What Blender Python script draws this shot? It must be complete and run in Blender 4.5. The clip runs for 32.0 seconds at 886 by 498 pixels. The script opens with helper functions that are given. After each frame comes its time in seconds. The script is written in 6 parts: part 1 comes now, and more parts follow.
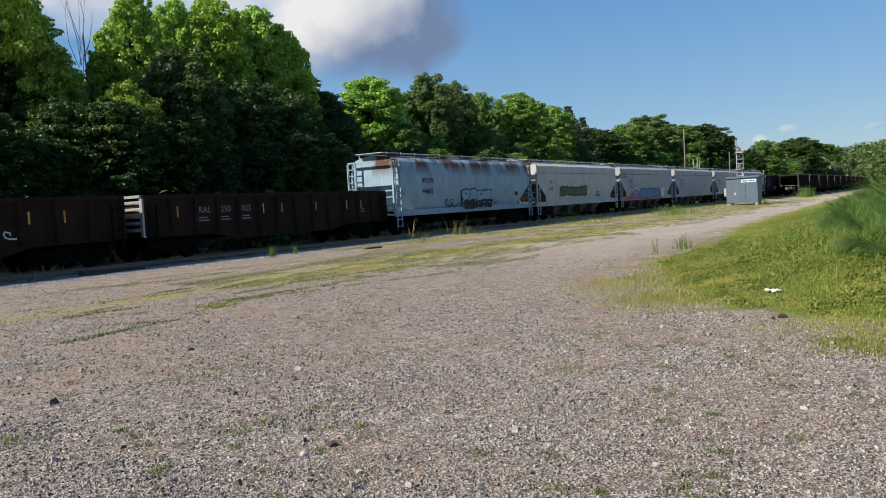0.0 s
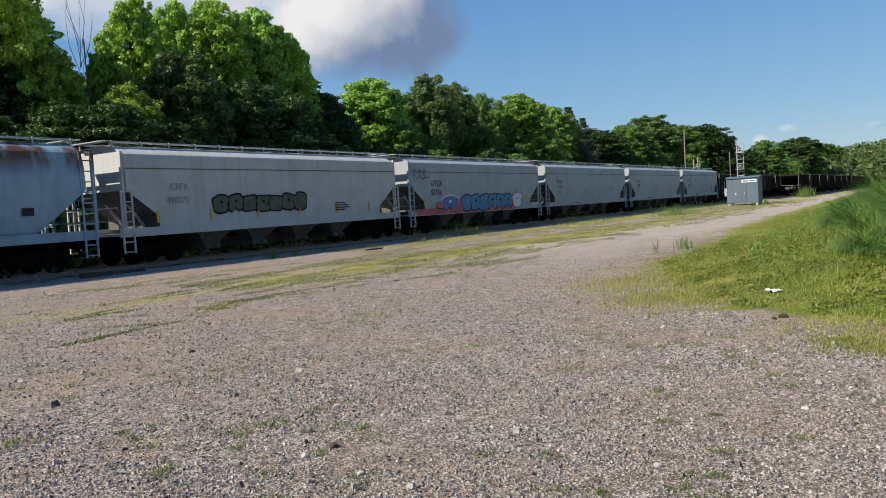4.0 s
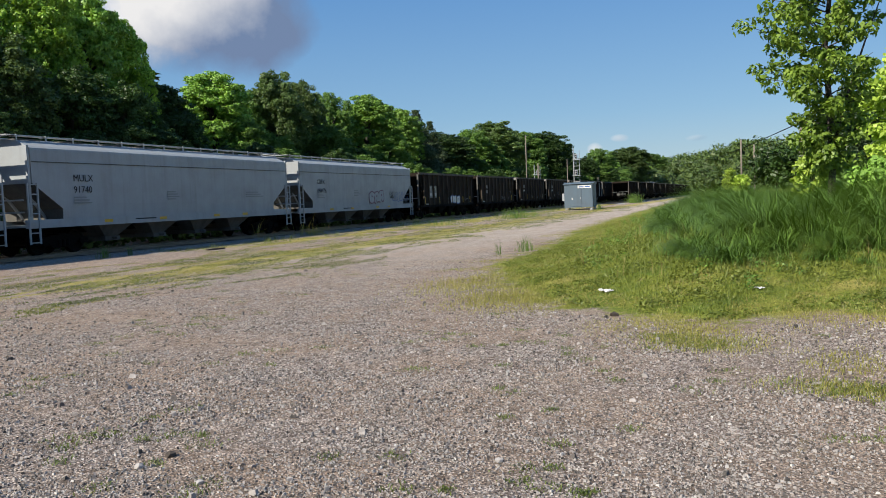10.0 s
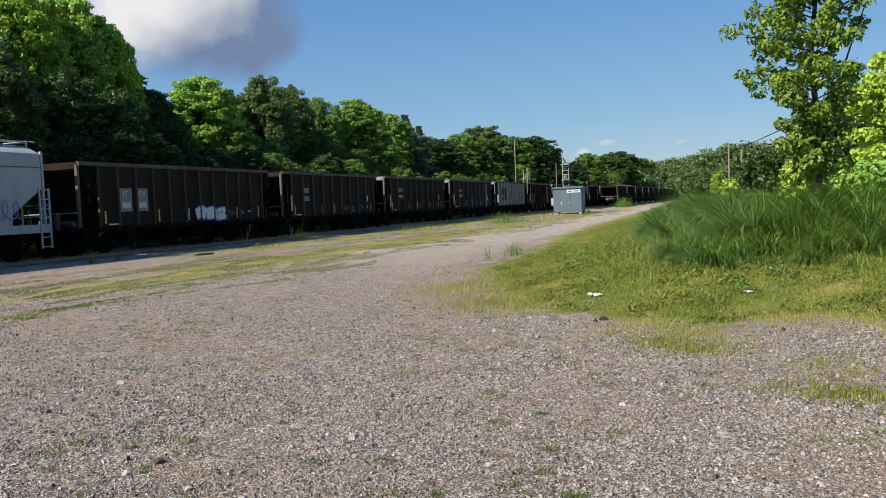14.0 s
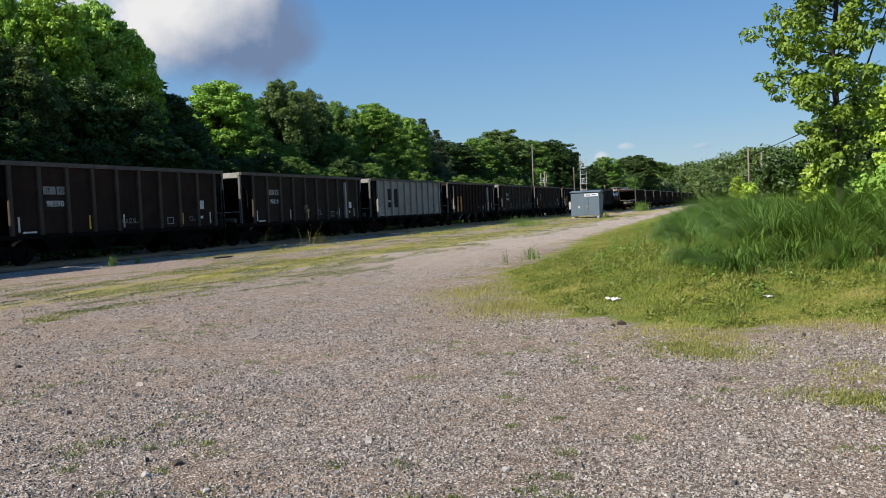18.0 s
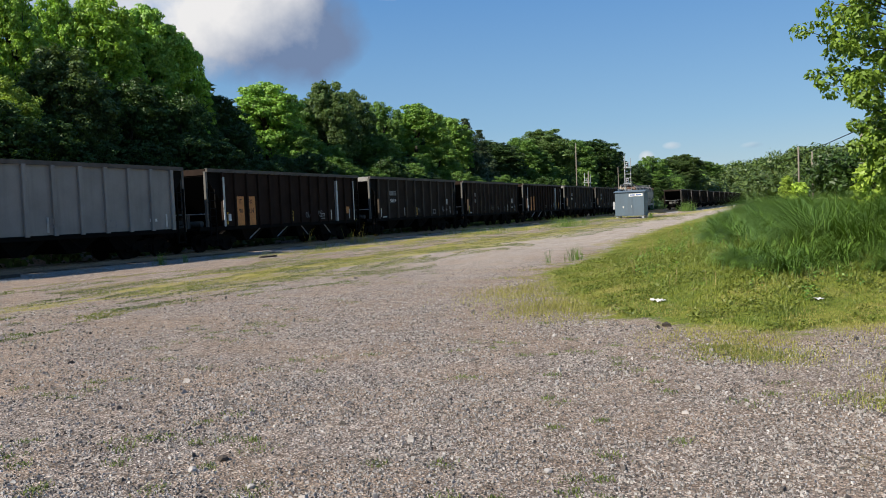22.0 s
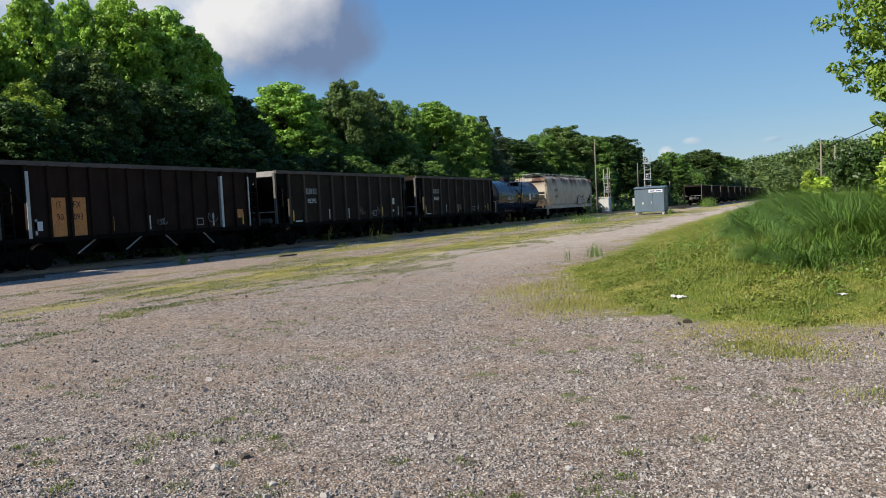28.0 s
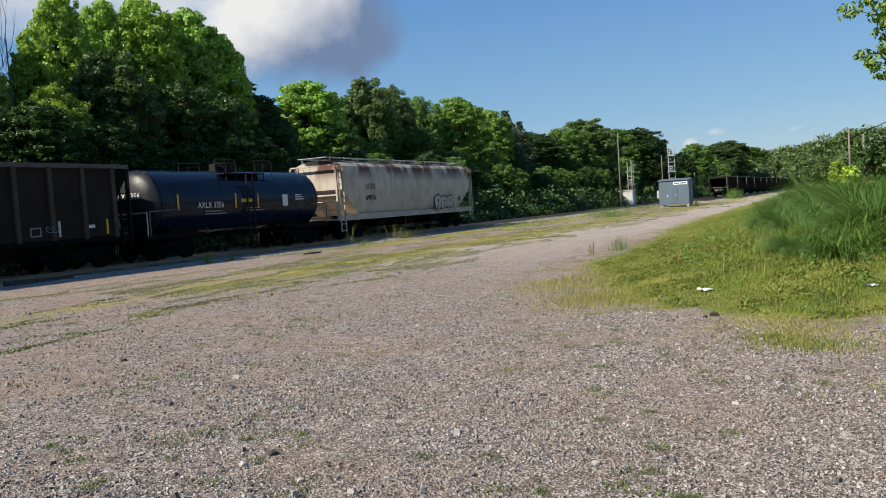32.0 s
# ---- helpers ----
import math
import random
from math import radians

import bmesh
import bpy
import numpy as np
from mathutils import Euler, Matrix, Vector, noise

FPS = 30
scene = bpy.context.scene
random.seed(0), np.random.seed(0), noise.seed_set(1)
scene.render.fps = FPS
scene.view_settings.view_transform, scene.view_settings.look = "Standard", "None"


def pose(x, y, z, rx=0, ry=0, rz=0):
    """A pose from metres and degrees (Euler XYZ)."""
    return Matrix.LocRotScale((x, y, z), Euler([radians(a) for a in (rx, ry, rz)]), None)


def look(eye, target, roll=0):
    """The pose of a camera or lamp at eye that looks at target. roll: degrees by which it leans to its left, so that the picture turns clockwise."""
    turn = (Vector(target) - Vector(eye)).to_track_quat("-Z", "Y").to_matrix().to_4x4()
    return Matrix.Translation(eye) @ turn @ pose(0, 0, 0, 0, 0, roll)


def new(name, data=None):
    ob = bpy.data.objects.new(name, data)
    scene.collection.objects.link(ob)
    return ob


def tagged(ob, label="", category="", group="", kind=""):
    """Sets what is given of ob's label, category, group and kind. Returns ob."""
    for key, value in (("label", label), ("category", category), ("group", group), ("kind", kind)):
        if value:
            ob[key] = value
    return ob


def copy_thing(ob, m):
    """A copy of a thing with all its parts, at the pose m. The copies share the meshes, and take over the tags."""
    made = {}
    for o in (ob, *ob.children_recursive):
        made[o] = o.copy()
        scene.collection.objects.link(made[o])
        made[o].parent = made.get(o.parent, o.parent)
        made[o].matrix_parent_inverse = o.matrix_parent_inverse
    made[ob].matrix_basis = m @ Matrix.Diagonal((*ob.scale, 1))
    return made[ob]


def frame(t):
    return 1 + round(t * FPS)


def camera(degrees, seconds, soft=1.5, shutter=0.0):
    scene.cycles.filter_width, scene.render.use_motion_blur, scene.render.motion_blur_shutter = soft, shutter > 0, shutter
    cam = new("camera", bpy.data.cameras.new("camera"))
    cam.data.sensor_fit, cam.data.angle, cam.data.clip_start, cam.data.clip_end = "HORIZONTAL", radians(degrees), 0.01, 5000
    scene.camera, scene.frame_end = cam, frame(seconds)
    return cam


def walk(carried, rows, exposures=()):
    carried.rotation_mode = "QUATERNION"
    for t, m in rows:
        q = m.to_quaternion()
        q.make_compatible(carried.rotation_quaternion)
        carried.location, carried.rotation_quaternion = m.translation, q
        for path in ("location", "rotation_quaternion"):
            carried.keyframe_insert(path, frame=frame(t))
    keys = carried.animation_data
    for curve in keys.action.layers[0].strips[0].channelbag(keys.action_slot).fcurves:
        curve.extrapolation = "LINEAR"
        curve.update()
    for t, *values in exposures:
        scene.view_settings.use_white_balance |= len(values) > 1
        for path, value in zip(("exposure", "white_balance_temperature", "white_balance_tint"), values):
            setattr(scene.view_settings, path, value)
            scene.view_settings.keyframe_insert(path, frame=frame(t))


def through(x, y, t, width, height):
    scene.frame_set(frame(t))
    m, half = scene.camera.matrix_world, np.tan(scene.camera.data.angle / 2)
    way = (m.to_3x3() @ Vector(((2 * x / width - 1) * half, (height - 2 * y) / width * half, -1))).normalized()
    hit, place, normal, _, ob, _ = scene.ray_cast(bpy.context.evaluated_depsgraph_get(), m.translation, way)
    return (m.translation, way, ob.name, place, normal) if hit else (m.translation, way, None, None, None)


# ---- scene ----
# World: x runs along the railway, y away from the viewer across the tracks, z up. The eye is above the origin.
cam = camera(58.5, 32.0, soft=0.9)
EYE = (0.0, 0.0, 1.7)
# seconds, yaw, pitch, lean
PATH = [
    (0, -58.25, -3.05, 3.2), (0.5, -58.23, -3.04, 3.28), (1, -58.23, -3.04, 3.3), (1.5, -58.25, -3.04, 3.3),
    (2, -58.27, -3.03, 3.33), (2.5, -58.27, -3.01, 3.37), (3, -58.25, -2.99, 3.38), (3.5, -58.24, -2.98, 3.38),
    (5.5, -58.13, -2.92, 3.51), (6, -58.22, -2.9, 3.52), (6.5, -58.27, -2.9, 3.54), (7, -58.3, -2.89, 3.56),
    (7.5, -58.32, -2.86, 3.55), (8, -58.32, -2.82, 3.47), (8.5, -58.32, -2.79, 3.35), (9, -59.15, -2.82, 3.22),
    (9.5, -65.18, -3.26, 2.72), (10, -69.23, -3.46, 2.4), (10.5, -69.7, -3.43, 2.28), (11, -69.74, -3.32, 2.27),
    (11.5, -69.79, -3.25, 2.25), (12, -69.84, -3.23, 2.22), (12.5, -69.89, -3.22, 2.2), (13, -69.93, -3.21, 2.25),
    (13.5, -69.97, -3.19, 2.38), (14, -70, -3.16, 2.5), (14.5, -70.03, -3.12, 2.52), (16.5, -70.21, -3.05, 2.7),
    (17, -70.08, -3.02, 2.76), (17.5, -69.1, -2.91, 2.63), (18, -68.75, -2.84, 2.43), (18.5, -67.38, -2.77, 2.35),
    (19, -65.85, -2.67, 2.35), (19.5, -65.79, -2.64, 2.26), (20, -65.75, -2.65, 2.22), (20.5, -65.72, -2.7, 2.24),
    (21, -65.69, -2.71, 2.3), (21.5, -65.68, -2.7, 2.34), (22, -65.67, -2.71, 2.38), (22.5, -65.6, -2.73, 2.4),
    (23, -65.51, -2.74, 2.43), (23.5, -65.43, -2.74, 2.47), (24, -65.32, -2.73, 2.52), (24.5, -65.2, -2.72, 2.58),
    (25, -65.08, -2.72, 2.63), (25.5, -64.96, -2.72, 2.66), (27.5, -64.45, -2.79, 2.8), (28, -64.32, -2.81, 2.86),
    (28.5, -63.8, -2.81, 2.87), (29, -63.58, -2.84, 3), (29.5, -63.42, -2.87, 3.13), (30, -63.3, -2.9, 3.29),
    (30.5, -63.16, -2.93, 3.46), (31, -63, -2.96, 3.59), (31.5, -62.83, -3, 3.67), (32, -62.66, -3.02, 3.72),
]
walk(cam, [(t, pose(*EYE, 90 + p, r, y)) for t, y, p, r in PATH], [(0.0, 0.58), (32.0, 0.58)])

# ---- world and sun ----
SUN_AZ, SUN_EL = radians(32), radians(39)
TO_SUN = Vector((-math.cos(SUN_AZ) * math.cos(SUN_EL), math.sin(SUN_AZ) * math.cos(SUN_EL), math.sin(SUN_EL)))


def direction(azimuth, elevation):
    """Unit vector; azimuth in degrees from the x axis towards y."""
    a, e = radians(azimuth), radians(elevation)
    return Vector((math.cos(a) * math.cos(e), math.sin(a) * math.cos(e), math.sin(e)))


def build_world():
    world = bpy.data.worlds.new("sky")
    scene.world = world
    world.use_nodes = True
    nt = world.node_tree
    nt.nodes.clear()
    N = nt.nodes.new
    L = nt.links.new
    sky = N("ShaderNodeTexSky")
    sky.sky_type = "NISHITA"
    sky.sun_disc = False
    sky.sun_elevation = SUN_EL
    sky.sun_rotation = math.atan2(TO_SUN.x, TO_SUN.y)
    sky.altitude, sky.air_density, sky.dust_density, sky.ozone_density = 100, 1.1, 0.15, 3.0
    coord = N("ShaderNodeTexCoord")
    noise_a = N("ShaderNodeTexNoise")
    noise_a.inputs["Scale"].default_value = 4.5
    noise_a.inputs["Detail"].default_value = 8
    noise_a.inputs["Roughness"].default_value = 0.55
    L(coord.outputs["Generated"], noise_a.inputs["Vector"])

    def math_node(op, a, b=None, clamp=False):
        m = N("ShaderNodeMath")
        m.operation, m.use_clamp = op, clamp
        for i, v in enumerate((a, b)):
            if v is None:
                continue
            if isinstance(v, (int, float)):
                m.inputs[i].default_value = v
            else:
                L(v, m.inputs[i])
        return m.outputs[0]

    # a hazier summer blue, paler towards the horizon
    sep = N("ShaderNodeSeparateXYZ")
    L(coord.outputs["Generated"], sep.inputs[0])
    haze = N("ShaderNodeValToRGB")
    els = haze.color_ramp.elements
    els.new(0.12)
    els.new(0.30)
    for e, (p, c) in zip(els, ((0.0, (4.3, 6.2, 7.8)), (0.10, (2.5, 5.1, 8.2)), (0.27, (1.15, 3.55, 7.9)), (1.0, (0.8, 2.2, 5.2)))):
        e.position, e.color = p, (*c, 1)
    L(sep.outputs[2], haze.inputs[0])
    blend = N("ShaderNodeMix")
    blend.data_type = "RGBA"
    blend.inputs["Factor"].default_value = 0.65
    L(sky.outputs[0], blend.inputs[6])
    L(haze.outputs[0], blend.inputs[7])
    colour = blend.outputs[2]
    # azimuth, elevation, half width, half height in degrees, density, greyness of the lee side
    for az, el, ww, hh, gain, grey in CLOUDS:
        c = direction(az, el)
        right = Vector((math.sin(radians(az)), -math.cos(radians(az)), 0))
        up = right.cross(c)
        vals = []
        for axis, size in ((right, ww), (up, hh)):
            dot = N("ShaderNodeVectorMath")
            dot.operation = "DOT_PRODUCT"
            L(coord.outputs["Generated"], dot.inputs[0])
            dot.inputs[1].default_value = axis
            vals.append(math_node("DIVIDE", dot.outputs["Value"], math.sin(radians(size))))
        facing = N("ShaderNodeVectorMath")
        facing.operation = "DOT_PRODUCT"
        L(coord.outputs["Generated"], facing.inputs[0])
        facing.inputs[1].default_value = c
        front = math_node("GREATER_THAN", facing.outputs["Value"], 0.3)
        r2 = math_node("ADD", math_node("MULTIPLY", vals[0], vals[0]), math_node("MULTIPLY", vals[1], vals[1]))
        wob = math_node("MULTIPLY", math_node("SUBTRACT", noise_a.outputs["Fac"], 0.5), 3.4)
        m = math_node("MULTIPLY", math_node("ADD", math_node("SUBTRACT", 0.75, r2), wob), front)
        m = math_node("MULTIPLY", m, gain, True)
        lee = math_node("ADD", math_node("MULTIPLY", vals[0], 1.0), math_node("MULTIPLY", vals[1], -0.8))
        lee = math_node("ADD", lee, math_node("MULTIPLY", math_node("SUBTRACT", 0.62, noise_a.outputs["Fac"]), 2.4))
        ramp = N("ShaderNodeValToRGB")
        ramp.color_ramp.elements[0].position, ramp.color_ramp.elements[0].color = 0.0, (9.5, 9.4, 9.4, 1)
        ramp.color_ramp.elements[1].position, ramp.color_ramp.elements[1].color = 0.75, (9.5 - 7.6 * grey, 9.4 - 6.7 * grey, 9.4 - 5.0 * grey, 1)
        L(lee, ramp.inputs[0])
        mix = N("ShaderNodeMix")
        mix.data_type = "RGBA"
        L(m, mix.inputs["Factor"])
        L(colour, mix.inputs[6])
        L(ramp.outputs[0], mix.inputs[7])
        colour = mix.outputs[2]
    bg = N("ShaderNodeBackground")
    bg.inputs["Strength"].default_value = 0.06
    L(colour, bg.inputs["Color"])
    out = N("ShaderNodeOutputWorld")
    L(bg.outputs[0], out.inputs["Surface"])


CLOUDS = [(56.0, 16.5, 7.0, 5.0, 1.2, 0.2), (46.5, 17.0, 6.0, 4.6, 1.3, 0.2), (37.6, 14.0, 9.2, 5.4, 1.8, 1.0), (8.1, 3.9, 0.9, 0.40, 0.8, 0.3), (9.8, 3.2, 0.7, 0.6, 0.9, 0.2), (27.0, 15.9, 4.5, 1.3, 1.0, 0.3), (3.0, 3.6, 1.0, 0.3, 0.35, 0.8)]
build_world()
sun = new("sun", bpy.data.lights.new("sun", "SUN"))
sun.data.energy, sun.data.angle, sun.data.color = 5.0, radians(0.53), (1.0, 0.93, 0.80)
sun.matrix_world = look(TO_SUN * 50, (0, 0, 0))

# ---- materials ----
def shader(name):
    m = bpy.data.materials.new(name)
    m.use_nodes = True
    nt = m.node_tree
    return m, nt, nt.nodes.new, nt.links.new, nt.nodes["Principled BSDF"]


def noise_tex(nt, scale, detail=6, rough=0.6, vector=None, stretch=None):
    n = nt.nodes.new("ShaderNodeTexNoise")
    n.inputs["Scale"].default_value, n.inputs["Detail"].default_value, n.inputs["Roughness"].default_value = scale, detail, rough
    if vector is None:
        vector = nt.nodes.new("ShaderNodeTexCoord").outputs["Object"]
    if stretch:
        mp = nt.nodes.new("ShaderNodeMapping")
        mp.inputs["Scale"].default_value = stretch
        nt.links.new(vector, mp.inputs["Vector"])
        vector = mp.outputs[0]
    nt.links.new(vector, n.inputs["Vector"])
    return n.outputs["Fac"]


def ramp_of(nt, fac, *stops):
    r = nt.nodes.new("ShaderNodeValToRGB")
    els = r.color_ramp.elements
    while len(els) < len(stops):
        els.new(0.5)
    for e, (p, c) in zip(els, stops):
        e.position = p
        e.color = (*c, 1) if isinstance(c, tuple) else (c, c, c, 1)
    nt.links.new(fac, r.inputs[0])
    return r.outputs[0]


def mixed(nt, fac, a, b, blend="MIX"):
    m = nt.nodes.new("ShaderNodeMix")
    m.data_type, m.blend_type = "RGBA", blend
    for sock, v in ((m.inputs["Factor"], fac), (m.inputs[6], a), (m.inputs[7], b)):
        if isinstance(v, (int, float)):
            sock.default_value = v
        elif isinstance(v, tuple):
            sock.default_value = (*v, 1)
        else:
            nt.links.new(v, sock)
    return m.outputs[2]


def bumped(nt, bsdf, height, strength=0.3, distance=0.02):
    b = nt.nodes.new("ShaderNodeBump")
    b.inputs["Strength"].default_value, b.inputs["Distance"].default_value = strength, distance
    nt.links.new(height, b.inputs["Height"])
    nt.links.new(b.outputs[0], bsdf.inputs["Normal"])


def paint(name, colour, dirt=(0.12, 0.08, 0.05), amount=0.35, rough=0.55, rust_top=False, metal=0.0, streak=True):
    """Weathered railway paint: vertical streaks, blotches and fine grain."""
    m, nt, N, L, b = shader(name)
    co = N("ShaderNodeTexCoord").outputs["Object"]
    blot = noise_tex(nt, 0.9, 7, 0.65, co)
    run = noise_tex(nt, 1.0, 5, 0.6, co, (3.5, 3.5, 0.22))
    fine = noise_tex(nt, 28, 4, 0.6, co)
    c = mixed(nt, ramp_of(nt, blot, (0.40, 0.0), (0.75, amount)), colour, dirt)
    if streak:
        c = mixed(nt, ramp_of(nt, run, (0.48, 0.0), (0.78, amount * 0.9)), c, tuple(v * 0.8 for v in dirt))
    c = mixed(nt, ramp_of(nt, fine, (0.3, 0.0), (0.8, 0.16)), c, tuple(v * 0.6 for v in colour))
    if rust_top:
        sep = N("ShaderNodeSeparateXYZ")
        L(co, sep.inputs[0])
        mr = N("ShaderNodeMapRange")
        mr.inputs[1].default_value, mr.inputs[2].default_value = 3.2, 3.85
        L(sep.outputs[2], mr.inputs[0])
        rn = noise_tex(nt, 0.75, 4, 0.6, co, (1.0, 1.0, 0.35))
        mul = N("ShaderNodeMath")
        mul.operation, mul.use_clamp = "MULTIPLY", True
        L(ramp_of(nt, rn, (0.44, 0.0), (0.53, 1.0)), mul.inputs[0])
        L(mr.outputs[0], mul.inputs[1])
        c = mixed(nt, mul.outputs[0], c, (0.105, 0.06, 0.045))
    L(c, b.inputs["Base Color"])
    b.inputs["Metallic"].default_value = metal
    b.inputs["Specular IOR Level"].default_value = 0.22 if max(colour) > 0.03 or rough < 0.5 else 0.12
    L(ramp_of(nt, blot, (0.3, rough - 0.1), (0.8, min(1.0, rough + 0.25))), b.inputs["Roughness"])
    bumped(nt, b, fine, 0.12, 0.01)
    return m


def simple(name, colour, rough=0.6, metal=0.0, grain=20.0, vary=0.35, bump=0.2):
    m, nt, N, L, b = shader(name)
    co = N("ShaderNodeTexCoord").outputs["Object"]
    n1 = noise_tex(nt, grain, 6, 0.65, co)
    n2 = noise_tex(nt, grain * 0.07, 4, 0.6, co)
    c = mixed(nt, ramp_of(nt, n1, (0.3, 0.0), (0.75, 1.0)), tuple(v * (1 - vary) for v in colour), tuple(min(1, v * (1 + vary)) for v in colour))
    c = mixed(nt, ramp_of(nt, n2, (0.35, 0.0), (0.75, vary)), c, tuple(v * 0.55 for v in colour))
    L(c, b.inputs["Base Color"])
    b.inputs["Roughness"].default_value, b.inputs["Metallic"].default_value = rough, metal
    if max(colour) < 0.05:
        b.inputs["Specular IOR Level"].default_value = 0.12
    bumped(nt, b, n1, bump, 0.01)
    return m


def foliage(name, dark, light, scale=0.35, through=0.25):
    """Leaves that differ leaf by leaf and clump by clump, and let some light through."""
    m, nt, N, L, b = shader(name)
    geo = N("ShaderNodeNewGeometry")
    info = N("ShaderNodeObjectInfo")
    big = noise_tex(nt, scale, 3, 0.6)
    mixf = N("ShaderNodeMath")
    mixf.operation = "MULTIPLY_ADD"
    L(geo.outputs["Random Per Island"], mixf.inputs[0])
    mixf.inputs[1].default_value = 0.55
    mul = N("ShaderNodeMath")
    mul.operation = "MULTIPLY"
    L(big, mul.inputs[0])
    mul.inputs[1].default_value = 0.6
    L(mul.outputs[0], mixf.inputs[2])
    c = ramp_of(nt, mixf.outputs[0], (0.1, dark), (0.85, light))
    hsv = N("ShaderNodeHueSaturation")
    mr = N("ShaderNodeMapRange")
    L(info.outputs["Random"], mr.inputs[0])
    mr.inputs[3].default_value, mr.inputs[4].default_value = 0.8, 1.2
    L(mr.outputs[0], hsv.inputs["Value"])
    L(c, hsv.inputs["Color"])
    L(hsv.outputs[0], b.inputs["Base Color"])
    b.inputs["Roughness"].default_value = 0.5
    b.inputs["Specular IOR Level"].default_value = 0.4
    tr = N("ShaderNodeBsdfTranslucent")
    gl = mixed(nt, 1.0, hsv.outputs[0], (1.0, 1.0, 0.45), "MULTIPLY")
    L(gl, tr.inputs["Color"])
    ms = N("ShaderNodeMixShader")
    ms.inputs[0].default_value = through
    L(b.outputs[0], ms.inputs[1])
    L(tr.outputs[0], ms.inputs[2])
    L(ms.outputs[0], nt.nodes["Material Output"].inputs["Surface"])
    return m


def sward(nt, co):
    """Colour of a matted short sward: green, yellowed and bare brown by patches."""
    c = ramp_of(nt, noise_tex(nt, 0.7, 6, 0.7, co), (0.36, (0.29, 0.26, 0.07)), (0.47, (0.20, 0.22, 0.035)), (0.62, (0.105, 0.155, 0.022)))
    c = mixed(nt, 1.0, c, ramp_of(nt, noise_tex(nt, 26, 6, 0.75, co), (0.3, 0.35), (0.5, 1.0), (0.7, 1.45)), "MULTIPLY")
    return mixed(nt, ramp_of(nt, noise_tex(nt, 2.4, 5, 0.7, co), (0.58, 0.0), (0.68, 0.65)), c, (0.21, 0.15, 0.09))


def ground_material():
    m, nt, N, L, b = shader("gravel_lot")
    co = N("ShaderNodeTexCoord").outputs["Object"]
    sep = N("ShaderNodeSeparateXYZ")
    L(co, sep.inputs[0])

    def mth(op, a, c=None, clamp=False):
        q = N("ShaderNodeMath")
        q.operation, q.use_clamp = op, clamp
        for i, v in enumerate((a, c)):
            if v is None:
                continue
            if isinstance(v, (int, float)):
                q.inputs[i].default_value = v
            else:
                L(v, q.inputs[i])
        return q.outputs[0]

    vor = N("ShaderNodeTexVoronoi")
    vor.inputs["Scale"].default_value = 48
    L(co, vor.inputs["Vector"])
    vor2 = N("ShaderNodeTexVoronoi")
    vor2.inputs["Scale"].default_value = 17
    L(co, vor2.inputs["Vector"])
    vor3 = N("ShaderNodeTexVoronoi")
    vor3.inputs["Scale"].default_value = 15
    L(co, vor3.inputs["Vector"])
    tint = N("ShaderNodeSeparateColor")
    L(vor.outputs["Color"], tint.inputs[0])
    tint3 = N("ShaderNodeSeparateColor")
    L(vor3.outputs["Color"], tint3.inputs[0])
    cells = mth("ADD", mth("MULTIPLY", tint.outputs[0], 0.72), mth("MULTIPLY", tint3.outputs[0], 0.28))
    stone = ramp_of(nt, cells, (0.10, (0.018, 0.016, 0.015)), (0.28, (0.17, 0.15, 0.145)), (0.55, (0.42, 0.385, 0.37)), (0.92, (0.74, 0.70, 0.67)))
    dirt = ramp_of(nt, noise_tex(nt, 30, 6, 0.7, co), (0.28, (0.12, 0.08, 0.06)), (0.45, (0.40, 0.305, 0.23)), (0.75, (0.56, 0.445, 0.35)))
    patch = noise_tex(nt, 0.55, 7, 0.68, co)
    base = mixed(nt, ramp_of(nt, patch, (0.42, 0.06), (0.58, 0.66)), stone, dirt)
    big = noise_tex(nt, 0.16, 5, 0.6, co, (1.0, 2.2, 1.0))
    base = mixed(nt, ramp_of(nt, big, (0.35, 0.0), (0.7, 0.35)), base, (0.33, 0.285, 0.25))
    # shade in the gaps round each stone, painted by cell distance
    base = mixed(nt, ramp_of(nt, vor.outputs["Distance"], (0.30, 0.0), (0.60, 0.62)), base, (0.075, 0.06, 0.053))
    base = mixed(nt, ramp_of(nt, vor2.outputs["Distance"], (0.0, 0.0), (0.05, 0.0), (0.62, 0.12)), base, (0.12, 0.10, 0.085))
    # scattered dark crumbs, and dark specks painted for shade between stones
    crumb = noise_tex(nt, 12, 4, 0.7, co)
    crumb2 = noise_tex(nt, 1.1, 3, 0.6, co)
    lump = noise_tex(nt, 5.5, 5, 0.7, co)
    base = mixed(nt, 1.0, base, ramp_of(nt, lump, (0.33, 0.8), (0.5, 1.0), (0.68, 1.14)), "MULTIPLY")
    rut = noise_tex(nt, 2.1, 6, 0.72, co)
    base = mixed(nt, 1.0, base, ramp_of(nt, rut, (0.34, 0.82), (0.5, 1.0), (0.66, 1.10)), "MULTIPLY")
    dark = mth("MULTIPLY", ramp_of(nt, crumb, (0.59, 0.0), (0.65, 0.9)), ramp_of(nt, crumb2, (0.36, 0.15), (0.60, 1.0)))
    base = mixed(nt, dark, base, (0.065, 0.052, 0.044))
    base = mixed(nt, ramp_of(nt, noise_tex(nt, 19, 3, 0.6, co), (0.63, 0.0), (0.67, 0.7)), base, (0.62, 0.575, 0.53))
    # low turf: two worn lines beside the track, and thin growth where it is damp
    y, x = sep.outputs[1], sep.outputs[0]
    wob = mth("MULTIPLY", mth("SUBTRACT", noise_tex(nt, 0.25, 4, 0.6, co), 0.5), 6.0)
    yy = mth("ADD", y, wob)

